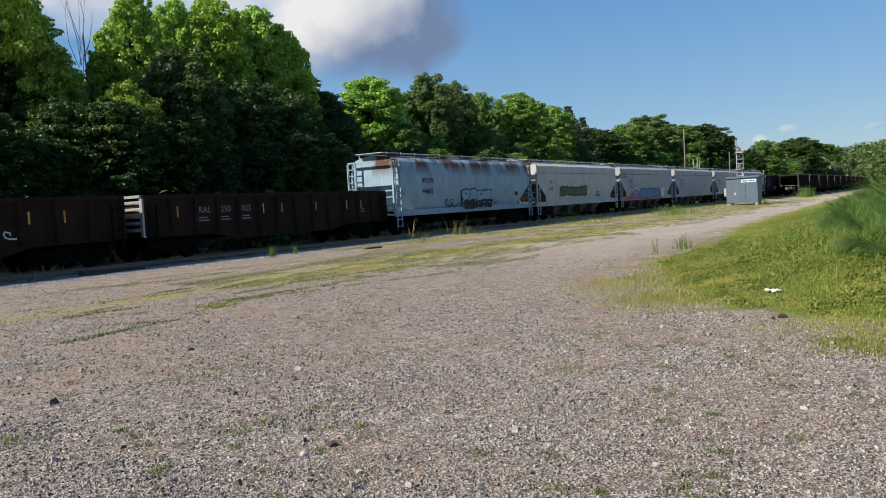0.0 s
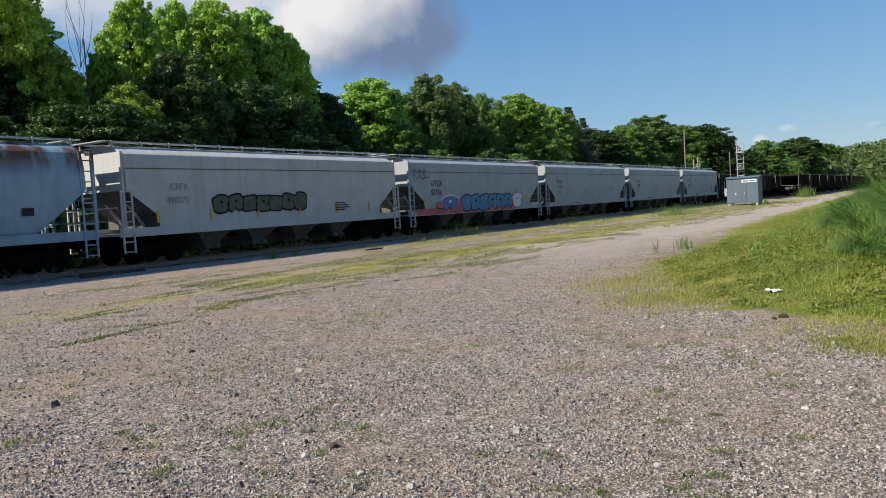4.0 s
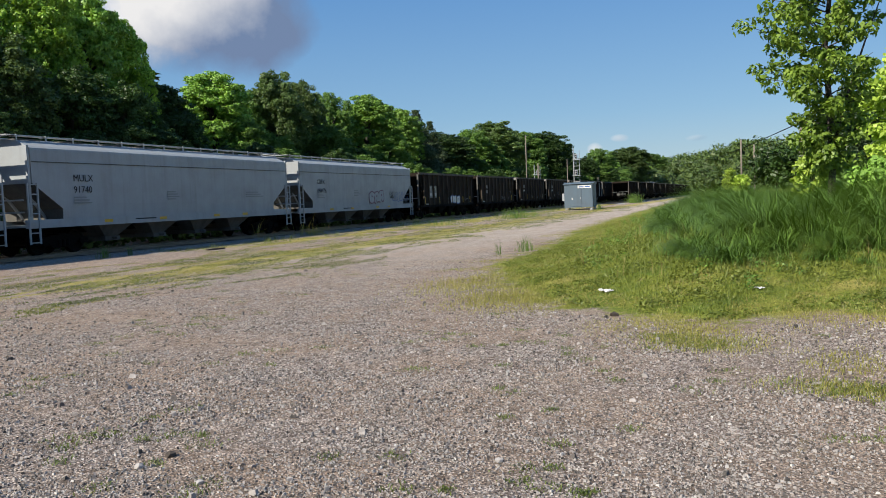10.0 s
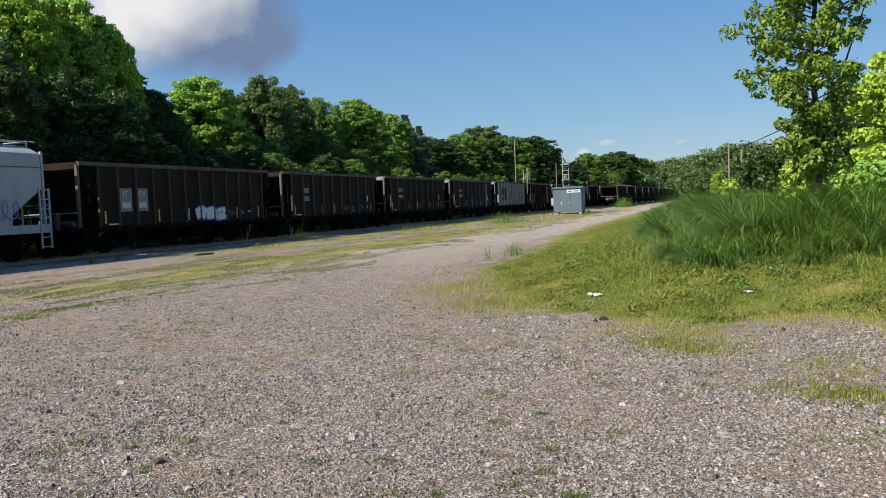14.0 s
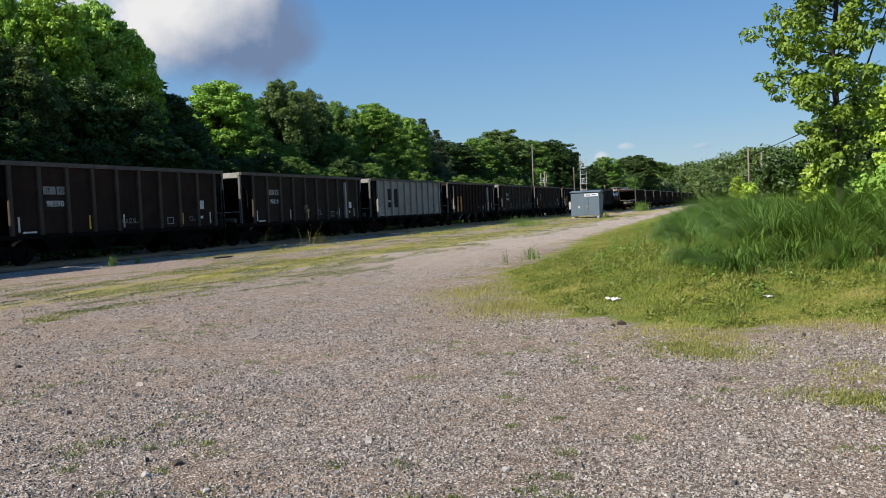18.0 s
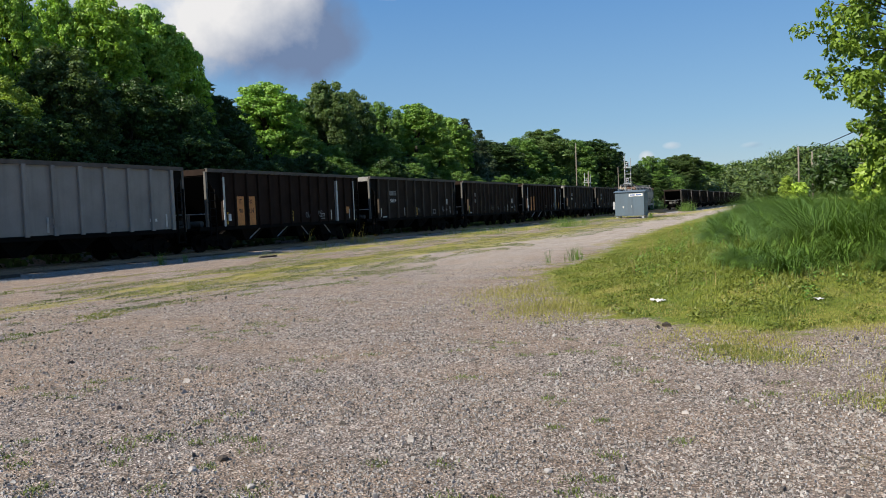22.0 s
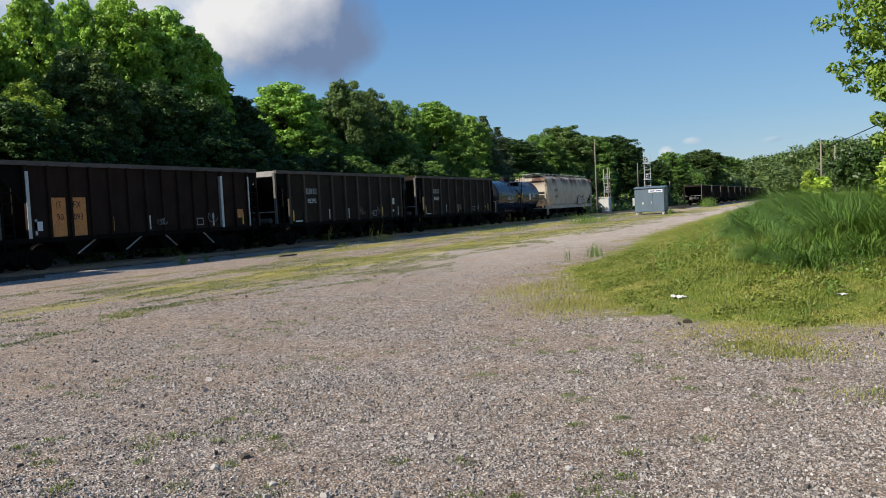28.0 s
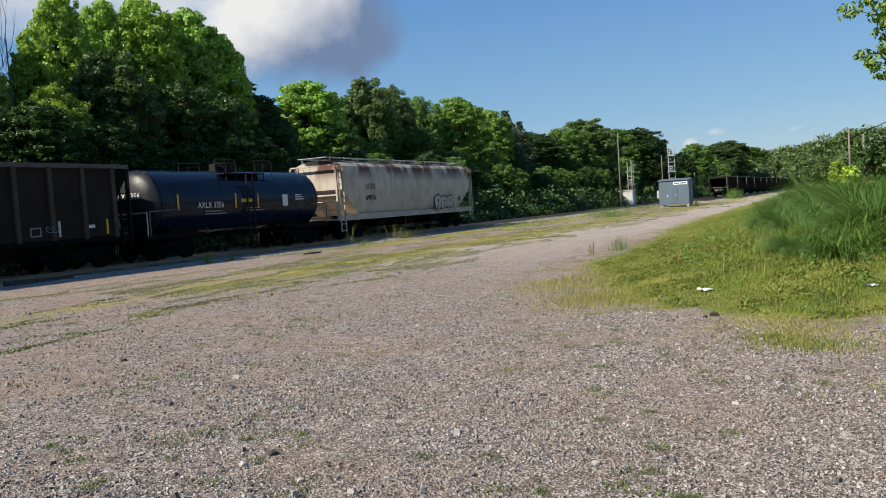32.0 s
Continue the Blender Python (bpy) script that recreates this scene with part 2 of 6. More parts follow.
    def band(centre, half):
        return mth("SUBTRACT", 1.0, mth("DIVIDE", mth("ABSOLUTE", mth("SUBTRACT", yy, centre)), half), True)

    along = N("ShaderNodeMapRange")
    along.inputs[1].default_value, along.inputs[2].default_value = 22.0, 34.0
    L(x, along.inputs[0])
    start = N("ShaderNodeMapRange")
    start.inputs[1].default_value, start.inputs[2].default_value, start.inputs[3].default_value = 12.5, 19.0, 0.6
    L(x, start.inputs[0])
    strips = mth("MAXIMUM", mth("MULTIPLY", band(15.0, 4.2), start.outputs[0]), mth("MULTIPLY", band(20.3, 2.2), along.outputs[0]))
    tex = noise_tex(nt, 1.0, 8, 0.70, co, (0.22, 1.3, 1.0))
    turf = ramp_of(nt, mth("ADD", tex, mth("MULTIPLY", strips, 0.34)), (0.69, 0.0), (0.78, 0.85))
    turf = mth("MULTIPLY", turf, mth("GREATER_THAN", strips, 0.02))
    scatter = ramp_of(nt, noise_tex(nt, 0.9, 9, 0.75, co, (0.55, 2.0, 1.0)), (0.63, 0.0), (0.72, 0.6))
    far = mth("GREATER_THAN", y, 33.0)
    grass = mth("MAXIMUM", mth("MAXIMUM", turf, scatter), far, True)
    gcol = ramp_of(nt, noise_tex(nt, 5, 6, 0.7, co), (0.3, (0.17, 0.165, 0.035)), (0.5, (0.27, 0.26, 0.06)), (0.7, (0.40, 0.36, 0.12)))
    col = mixed(nt, grass, base, gcol)
    # the driven way past the hut is worn to pale dust
    way = mth("SUBTRACT", 1.0, mth("DIVIDE", mth("ABSOLUTE", mth("SUBTRACT", yy, 10.8)), 4.5), True)
    far_x = N("ShaderNodeMapRange")
    far_x.inputs[1].default_value, far_x.inputs[2].default_value = 14.0, 34.0
    L(x, far_x.inputs[0])
    dust = mth("MULTIPLY", mth("MULTIPLY", ramp_of(nt, way, (0.05, 0.0), (0.5, 0.55)), far_x.outputs[0]), ramp_of(nt, noise_tex(nt, 1.4, 6, 0.7, co, (0.3, 1.2, 1.0)), (0.34, 0.35), (0.6, 1.0)))
    col = mixed(nt, dust, col, (0.47, 0.44, 0.41))
    col = mixed(nt, 1.0, col, (1.14, 1.06, 0.99), "MULTIPLY")
    # the bank: ragged from gravel to sward
    att = N("ShaderNodeAttribute")
    att.attribute_name = "inside"
    ragged = mth("ADD", mth("MULTIPLY", mth("SUBTRACT", noise_tex(nt, 1.3, 5, 0.65, co), 0.5), 3.2), mth("MULTIPLY", mth("SUBTRACT", noise_tex(nt, 11, 5, 0.7, co), 0.5), 1.6))
    bank = N("ShaderNodeMapRange")
    bank.inputs[1].default_value, bank.inputs[2].default_value = 0.45, 0.95
    L(mth("ADD", att.outputs["Fac"], ragged), bank.inputs[0])
    col = mixed(nt, bank.outputs[0], col, sward(nt, co))
    L(col, b.inputs["Base Color"])
    b.inputs["Roughness"].default_value = 0.95
    b.inputs["Specular IOR Level"].default_value = 0.15
    h = mixed(nt, 0.4, mixed(nt, 0.5, vor.outputs["Distance"], noise_tex(nt, 60, 5, 0.7, co)), mixed(nt, 0.6, lump, crumb))
    bumped(nt, b, h, 0.9, 0.07)
    return m


M_GROUND = ground_material()
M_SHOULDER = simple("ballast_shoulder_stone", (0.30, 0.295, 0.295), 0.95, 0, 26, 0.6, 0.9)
# the shade under the cars is put into this ballast's colour
M_BALLAST = simple("shaded_ballast_stone", (0.04, 0.037, 0.035), 0.95, 0, 26, 0.6, 0.9)
def pebble_material():
    m, nt, N, L, b = shader("gravel_stone")
    geo = N("ShaderNodeNewGeometry")
    # the many near-black stones stand for small shadows among the gravel
    c = ramp_of(nt, geo.outputs["Random Per Island"], (0.0, (0.022, 0.02, 0.019)), (0.26, (0.09, 0.08, 0.075)), (0.5, (0.28, 0.255, 0.24)), (0.95, (0.42, 0.39, 0.37)), (1.0, (0.58, 0.555, 0.53)))
    c = mixed(nt, ramp_of(nt, noise_tex(nt, 40, 5, 0.7), (0.35, 0.0), (0.75, 0.45)), c, (0.20, 0.175, 0.155))
    L(c, b.inputs["Base Color"])
    b.inputs["Roughness"].default_value = 0.9
    return m


M_STONE = pebble_material()
M_BAY_END = paint("scuffed_pale_and_sunlit_paint", (0.30, 0.29, 0.28), (0.10, 0.08, 0.07), 0.6, 0.7)
M_RIB = paint("worn_brown_rib_paint", (0.062, 0.048, 0.036), (0.022, 0.017, 0.013), 0.5, 0.85)
M_BAY = paint("dusty_grey_bay_and_shade_steel", (0.12, 0.115, 0.105), (0.05, 0.045, 0.04), 0.6, 0.8)
# top chord: lighter than the sides, its bright highlight put into the paint
M_CHORD = paint("highlit_grey_chord_paint", (0.10, 0.09, 0.08), (0.04, 0.033, 0.028), 0.5, 0.7)
M_RAIL = simple("worn_rail_steel", (0.25, 0.20, 0.17), 0.4, 0.7, 12, 0.4, 0.1)
M_TIE = simple("creosoted_timber", (0.07, 0.055, 0.045), 0.9, 0, 14, 0.5, 0.5)
M_GREY = paint("pale_grey_paint", (0.335, 0.358, 0.375), (0.19, 0.16, 0.13), 0.28, 0.5)
M_WHITE = paint("chalky_white_paint", (0.47, 0.47, 0.455), (0.18, 0.15, 0.12), 0.28, 0.55)
M_BLUE = paint("faded_light_blue_paint", (0.27, 0.38, 0.46), (0.12, 0.13, 0.10), 0.35, 0.55, True)
M_CREAM = paint("rusty_cream_paint", (0.47, 0.415, 0.345), (0.22, 0.15, 0.09), 0.5, 0.6, True)
M_BROWN = paint("brown_oxide_paint", (0.026, 0.019, 0.014), (0.012, 0.009, 0.0075), 0.6, 0.85)
M_GOND = paint("grimy_dark_brown_paint", (0.026, 0.0155, 0.011), (0.009, 0.007, 0.0065), 0.6, 0.85)
M_BLACK = paint("sooty_black_paint", (0.018, 0.017, 0.017), (0.03, 0.023, 0.018), 0.5, 0.7)
M_TANK = paint("gloss_black_tank_paint", (0.004, 0.009, 0.026), (0.009, 0.010, 0.013), 0.15, 0.18)
M_HEAD = paint("dusty_black_head_paint", (0.012, 0.013, 0.016), (0.045, 0.043, 0.042), 0.4, 0.34)
M_SILVER = paint("dull_aluminium", (0.25, 0.24, 0.225), (0.12, 0.11, 0.10), 0.35, 0.6, False, 0.1)
# underframe and wheels: near black, the shade below the cars painted in
M_UNDER = simple("grimy_shaded_steel", (0.005, 0.0045, 0.004), 0.85, 0.2, 14, 0.5, 0.3)
M_WHEEL = simple("shaded_wheel_steel", (0.008, 0.0065, 0.006), 0.75, 0.3, 14, 0.4, 0.2)
M_WOOD = simple("weathered_pole_timber", (0.20, 0.17, 0.14), 0.9, 0, 18, 0.4, 0.5)
M_BARK = simple("rough_bark", (0.055, 0.045, 0.036), 0.95, 0, 10, 0.5, 0.9)
M_STEEL = simple("galvanised_steel", (0.45, 0.46, 0.47), 0.5, 0.6, 16, 0.25, 0.1)
M_HUT = paint("blue_grey_hut_paint", (0.10, 0.14, 0.18), (0.08, 0.08, 0.08), 0.3, 0.5)
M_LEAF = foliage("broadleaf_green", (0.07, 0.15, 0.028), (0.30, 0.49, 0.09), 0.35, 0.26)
# brighter copy of the broadleaf green, with sunlight put into the colour
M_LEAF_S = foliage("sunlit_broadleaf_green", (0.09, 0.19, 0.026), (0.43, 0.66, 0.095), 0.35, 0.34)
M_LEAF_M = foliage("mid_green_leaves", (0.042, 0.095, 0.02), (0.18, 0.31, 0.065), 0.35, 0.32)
# deep green, lowered further so that the leaves carry the wood's shade
M_LEAF_D = foliage("deep_green_shaded_leaves", (0.012, 0.033, 0.007), (0.058, 0.115, 0.02), 0.35, 0.16)
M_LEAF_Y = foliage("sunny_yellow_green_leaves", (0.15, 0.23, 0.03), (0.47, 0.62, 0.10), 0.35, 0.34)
M_LEAF_O = foliage("olive_grey_leaves", (0.034, 0.066, 0.02), (0.14, 0.215, 0.06), 0.35, 0.30)
M_FIR = foliage("dark_conifer_needles", (0.02, 0.042, 0.018), (0.065, 0.10, 0.036), 0.35, 0.1)
M_MAPLE = foliage("light_maple_leaves", (0.065, 0.125, 0.016), (0.245, 0.36, 0.05), 0.6, 0.32)
M_FAR = foliage("distant_wood_leaves", (0.028, 0.06, 0.016), (0.105, 0.155, 0.036), 0.05, 0.16)
M_GRASS = foliage("meadow_grass_blades", (0.065, 0.105, 0.014), (0.24, 0.275, 0.045), 0.9, 0.25)
M_GRASS_Y = foliage("dry_yellow_turf", (0.135, 0.135, 0.03), (0.33, 0.30, 0.085), 0.6, 0.22)
M_TEXT_W = simple("white_lettering", (0.62, 0.62, 0.60), 0.6, 0, 25, 0.2, 0.05)
M_TEXT_G = simple("faded_grey_lettering", (0.20, 0.20, 0.195), 0.7, 0, 25, 0.3, 0.05)
M_TEXT_F = simple("faded_dark_stencil", (0.22, 0.235, 0.25), 0.6, 0, 25, 0.2, 0.05)
M_TEXT_K = simple("black_lettering", (0.03, 0.03, 0.035), 0.6, 0, 25, 0.2, 0.05)
M_YELLOW = simple("yellow_reflector_stripe", (0.60, 0.36, 0.03), 0.5, 0, 25, 0.2, 0.05)
M_ORANGE = simple("faded_orange_panel", (0.50, 0.20, 0.05), 0.6, 0, 12, 0.3, 0.05)
M_TEAL = simple("teal_spray_paint", (0.03, 0.17, 0.33), 0.5, 0, 3, 0.5, 0.05)
M_RED = simple("red_spray_paint", (0.45, 0.06, 0.08), 0.5, 0, 3, 0.4, 0.05)
M_NAVY = simple("blue_spray_paint", (0.05, 0.11, 0.35), 0.5, 0, 3, 0.3, 0.05)
M_PINK = simple("plum_spray_paint", (0.17, 0.07, 0.12), 0.5, 0, 3, 0.3, 0.05)
M_LITTER = simple("white_litter", (0.5, 0.49, 0.47), 0.7, 0, 8, 0.3, 0.3)
M_STALK = foliage("dry_seed_stalks", (0.20, 0.11, 0.05), (0.36, 0.26, 0.12), 0.6, 0.2)
M_OLIVE = simple("olive_spray_paint", (0.07, 0.085, 0.05), 0.6, 0, 3, 0.4, 0.05)
M_GRASS_D = foliage("coarse_dark_grass", (0.028, 0.075, 0.012), (0.15, 0.25, 0.038), 0.5, 0.2)
M_WISP = foliage("dusty_gravel_grass", (0.04, 0.07, 0.014), (0.145, 0.18, 0.036), 0.6, 0.25)


# ---- mesh tools ----
class Build:
    """Collects vertices and faces of one mesh."""

    def __init__(self):
        self.v, self.f = [], []

    def add(self, verts, faces):
        k = len(self.v)
        self.v.extend(verts)
        self.f.extend([tuple(i + k for i in f) for f in faces])
        return self

    def box(self, x0, x1, y0, y1, z0, z1, ch=0.0):
        """A box, with its upright edges chamfered by ch."""
        if ch <= 0:
            vs = [(x, y, z) for z in (z0, z1) for x, y in ((x0, y0), (x1, y0), (x1, y1), (x0, y1))]
            return self.add(vs, [(3, 2, 1, 0), (4, 5, 6, 7), (0, 1, 5, 4), (1, 2, 6, 5), (2, 3, 7, 6), (3, 0, 4, 7)])
        ring = [(x0 + ch, y0), (x1 - ch, y0), (x1, y0 + ch), (x1, y1 - ch), (x1 - ch, y1), (x0 + ch, y1), (x0, y1 - ch), (x0, y0 + ch)]
        vs = [(x, y, z) for z in (z0, z1) for x, y in ring]
        return self.add(vs, [tuple(range(7, -1, -1)), tuple(range(8, 16))] + [(i, (i + 1) % 8, 8 + (i + 1) % 8, 8 + i) for i in range(8)])

    def cyl(self, a, b, r, n=10, r2=None):
        a, b = Vector(a), Vector(b)
        r2 = r if r2 is None else r2
        w = (b - a).normalized()
        u = w.orthogonal().normalized()
        t = w.cross(u)
        vs = []
        for p, rr in ((a, r), (b, r2)):
            for i in range(n):
                q = p + (u * math.cos(2 * math.pi * i / n) + t * math.sin(2 * math.pi * i / n)) * rr
                vs.append(tuple(q))
        return self.add(vs, [tuple(range(n - 1, -1, -1)), tuple(range(n, 2 * n))] + [(i, (i + 1) % n, n + (i + 1) % n, n + i) for i in range(n)])

    def loft(self, rings, cap=True):
        n = len(rings[0])
        vs = [p for r in rings for p in r]
        fs = [(k * n + i, k * n + (i + 1) % n, (k + 1) * n + (i + 1) % n, (k + 1) * n + i) for k in range(len(rings) - 1) for i in range(n)]
        if cap:
            fs += [tuple(range(n - 1, -1, -1)), tuple(range((len(rings) - 1) * n, len(rings) * n))]
        return self.add(vs, fs)

    def prism(self, outline, y0, y1):
        """An outline of (x, z), pushed from y0 to y1."""
        n = len(outline)
        return self.add([(x, y0, z) for x, z in outline] + [(x, y1, z) for x, z in outline],
                        [tuple(range(n)), tuple(range(2 * n - 1, n - 1, -1))] + [((i + 1) % n, i, n + i, n + (i + 1) % n) for i in range(n)])

    def mesh(self, name, mat, smooth=False):
        me = bpy.data.meshes.new(name)
        me.from_pydata([tuple(p) for p in self.v], [], self.f)
        for m in mat if isinstance(mat, (list, tuple)) else (mat,):
            me.materials.append(m)
        if smooth:
            me.polygons.foreach_set("use_smooth", [True] * len(me.polygons))
        me.update()
        return me


def part(name, build, mat, parent, label="", smooth=False):
    ob = new(name, build if isinstance(build, bpy.types.Mesh) else build.mesh(name, mat, smooth))
    ob.parent = parent
    if label:
        ob["label"] = label
    return ob


def thing(name, label, category, group="", kind="", at=None):
    ob = tagged(new(name), label, category, group, kind)
    ob.empty_display_size = 0.2
    if at is not None:
        ob.matrix_basis = at
    return ob


def single(name, build, mat, label, category="", group="", kind="", smooth=False, at=None):
    ob = tagged(new(name, build.mesh(name, mat, smooth)), label, category, group, kind)
    if at is not None:
        ob.matrix_basis = at
    return ob


def smoothstep(a, b, v):
    t = np.clip((v - a) / (b - a), 0, 1)
    return t * t * (3 - 2 * t)


# ---- ground ----
EDGE_X = [-50, 8.5, 11.0, 12.1, 15.2, 19.0, 24.7, 37.4, 67.9, 143.0, 260.0, 2000.0]
EDGE_Y = [-60, 0.4, 1.6, 3.4, 5.3, 6.7, 6.8, 8.4, 9.6, 11.8, 14.0, 14.0]
RAIL_Y, RAIL_TOP, SIDING_Y = 26.1, 0.28, 21.6


def inside_meadow(x, y):
    """Metres inside the rough meadow; negative on the gravel."""
    x, y = np.asarray(x, float), np.asarray(y, float)
    return np.minimum(np.interp(x, EDGE_X, EDGE_Y) - y, (x - 10.3 + 0.05 * np.clip(-y, 0, 40) + 0.3 * np.sin(1.05 * y + 0.4) + 0.3 * np.sin(2.7 * y + 1) + 0.15 * np.sin(6.1 * y)) * 0.9)


def height(x, y):
    x, y = np.asarray(x, float), np.asarray(y, float)
    m = inside_meadow(x, y)
    z = 0.80 * smoothstep(0.6, 8.0, m) + 0.25 * smoothstep(8, 22, m)
    z = z + 0.05 * np.sin(x * 0.31 + 1.3) * np.sin(y * 0.43) * smoothstep(3, 9, np.hypot(x, y)) * (1 - smoothstep(18, 22, y))
    z = z + 0.12 * smoothstep(17, 23, y)
    z = z + 1.2 * smoothstep(29.5, 36, y) + 3.0 * smoothstep(36, 75, y)
    return z + 10 * smoothstep(120, 420, np.abs(y)) * (np.abs(y) > 60)


def spaced(limit, first, grow):
    v, s = [0.0], first
    while v[-1] < limit:
        v.append(v[-1] + s)
        s *= grow
    return np.array(v)


def build_ground():
    a = spaced(2500, 0.32, 1.034)
    xs = np.concatenate([-a[::-1][:-1][a[::-1][:-1] > 0], a]) + 8
    ys = np.concatenate([-a[::-1][:-1][a[::-1][:-1] > 0], a]) + 6
    X, Y = np.meshgrid(xs, ys)
    Z = height(X, Y)
    nx, ny = len(xs), len(ys)
    co = np.stack([X, Y, Z], -1).reshape(-1, 3)
    idx = np.arange(nx * ny).reshape(ny, nx)
    quads = np.stack([idx[:-1, :-1], idx[:-1, 1:], idx[1:, 1:], idx[1:, :-1]], -1).reshape(-1, 4)
    me = bpy.data.meshes.new("ground")
    me.from_pydata(co.tolist(), [], quads.tolist())
    me.materials.append(M_GROUND)
    me.attributes.new("inside", "FLOAT", "POINT").data.foreach_set("value", np.clip(inside_meadow(X, Y), -5, 5).reshape(-1).astype(np.float32))
    me.polygons.foreach_set("use_smooth", [True] * len(me.polygons))
    return tagged(new("ground", me), "pale grey gravel lot with worn turf lines and a grassy bank", "ground", "", "structure")


build_ground()


def build_track(name, y, x0, x1, label):
    bed = Build()
    n = int(x1 - x0)
    for i in range(n + 1):
        x = x0 + i
        w = [0.4 * noise.noise((x * 0.35, k * 5.0, y)) + 0.2 * noise.noise((x * 1.3, k * 5.0, y)) for k in range(3)]
        bed.v += [(x, y - 3.8 + w[0], -0.1), (x, y - 2.1 + 0.5 * w[1], RAIL_TOP - 0.19 + 0.06 * w[2]), (x, y - 1.5, RAIL_TOP - 0.17), (x, y + 1.6, RAIL_TOP - 0.17), (x, y + 3.2, -0.1)]
        if i < n:
            bed.f += [(5 * i + k, 5 * i + 5 + k, 5 * i + 6 + k, 5 * i + 1 + k) for k in range(4)]
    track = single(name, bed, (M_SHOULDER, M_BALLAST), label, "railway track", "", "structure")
    # pale shoulder, then the bed darkened as if under a train
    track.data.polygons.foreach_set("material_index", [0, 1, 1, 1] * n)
    prof = [(-0.07, -0.17), (0.07, -0.17), (0.07, -0.155), (0.012, -0.14), (0.012, -0.045), (0.036, -0.035), (0.036, -0.004), (0.03, 0), (-0.03, 0), (-0.036, -0.004), (-0.036, -0.035), (-0.012, -0.045), (-0.012, -0.14), (-0.07, -0.155)]
    for side in (-0.7525, 0.7525):
        r = Build().loft([[(xx, y + side + p, RAIL_TOP + z) for p, z in prof] for xx in (x0, x1)])
        part("rail", r, M_RAIL, track, "worn steel rail")
    return track


# ---- railway cars: each is built round the middle of its length, rail head at z = 0, x along the track ----
def lettering(text, size, mat, parent, x, y, z, name="lettering", stretch=1.0):
    """Flat painted letters on the side that faces the yard; x, z: the left end of the base line."""
    cu = bpy.data.curves.new(name, "FONT")
    cu.body, cu.size, cu.extrude, cu.resolution_u = text, size, 0.002, 2
    tmp = bpy.data.objects.new(name, cu)
    me = bpy.data.meshes.new_from_object(tmp)
    bpy.data.objects.remove(tmp)
    bpy.data.curves.remove(cu)
    me.materials.clear()
    me.materials.append(mat)
    ob = new(name, me)
    ob.parent = parent
    ob.matrix_basis = Matrix.Translation((x, y, z)) @ Euler((radians(90), 0, 0)).to_matrix().to_4x4() @ Matrix.Diagonal((stretch, 1, 1, 1))
    return ob


def patch(name, mat, parent, x0, x1, z0, z1, y, label=""):
    return part(name, Build().box(x0, x1, y - 0.006, y, z0, z1), mat, parent, label)


def make_wheelset():
    b = Build()
    for s in (-1, 1):
        ring = []
        for yy, rr in ((0.68, 0.02), (0.68, 0.50), (0.71, 0.485), (0.71, 0.46), (0.82, 0.455), (0.82, 0.39), (0.78, 0.36), (0.76, 0.16), (0.84, 0.14), (0.84, 0.02)):
            ring.append([(rr * math.cos(2 * math.pi * i / 20), s * yy, rr * math.sin(2 * math.pi * i / 20)) for i in range(20)])
        b.loft(ring)
        for k in range(3):
            c, sn = math.cos(2.1 * k), math.sin(2.1 * k)
            b.cyl((0.27 * c, s * 0.765, 0.27 * sn), (0.27 * c, s * 0.80, 0.27 * sn), 0.05, 6)
    b.cyl((0, -0.98, 0), (0, 0.98, 0), 0.085, 8)
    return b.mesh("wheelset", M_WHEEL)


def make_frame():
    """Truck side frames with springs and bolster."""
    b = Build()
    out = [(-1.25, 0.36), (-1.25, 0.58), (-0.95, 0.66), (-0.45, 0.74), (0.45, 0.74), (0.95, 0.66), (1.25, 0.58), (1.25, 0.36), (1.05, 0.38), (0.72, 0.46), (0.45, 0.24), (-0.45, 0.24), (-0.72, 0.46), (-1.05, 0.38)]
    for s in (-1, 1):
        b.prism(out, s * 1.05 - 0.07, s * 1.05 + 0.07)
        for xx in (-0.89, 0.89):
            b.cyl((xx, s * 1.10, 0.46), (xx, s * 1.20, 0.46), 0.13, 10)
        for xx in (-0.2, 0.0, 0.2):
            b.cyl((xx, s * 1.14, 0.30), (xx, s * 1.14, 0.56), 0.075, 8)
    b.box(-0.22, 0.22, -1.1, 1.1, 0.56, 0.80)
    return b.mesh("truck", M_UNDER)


WHEELSET = make_wheelset()
TRUCK = make_frame()
WHEELS = []


def running_gear(car, half, inset, low=0.62):
    for s in (-1, 1):
        cx = s * (half - inset)
        t = part("truck", TRUCK, None, car)
        t.location.x = cx
        for dx in (-0.89, 0.89):
            w = part("wheelset", WHEELSET, None, t)
            w.delta_location = (dx, 0, 0.46)
            WHEELS.append(w)
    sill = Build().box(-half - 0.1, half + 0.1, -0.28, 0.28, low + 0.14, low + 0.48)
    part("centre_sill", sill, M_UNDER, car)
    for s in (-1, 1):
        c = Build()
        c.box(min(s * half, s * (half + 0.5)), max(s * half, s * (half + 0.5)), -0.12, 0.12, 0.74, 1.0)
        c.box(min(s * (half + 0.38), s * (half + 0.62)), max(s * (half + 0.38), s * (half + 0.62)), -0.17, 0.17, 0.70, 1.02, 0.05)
        part("coupler", c, M_UNDER, car, "grimy knuckle coupler, blackened as in shade")
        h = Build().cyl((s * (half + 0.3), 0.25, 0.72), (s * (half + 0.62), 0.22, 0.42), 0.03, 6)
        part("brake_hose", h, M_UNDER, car)


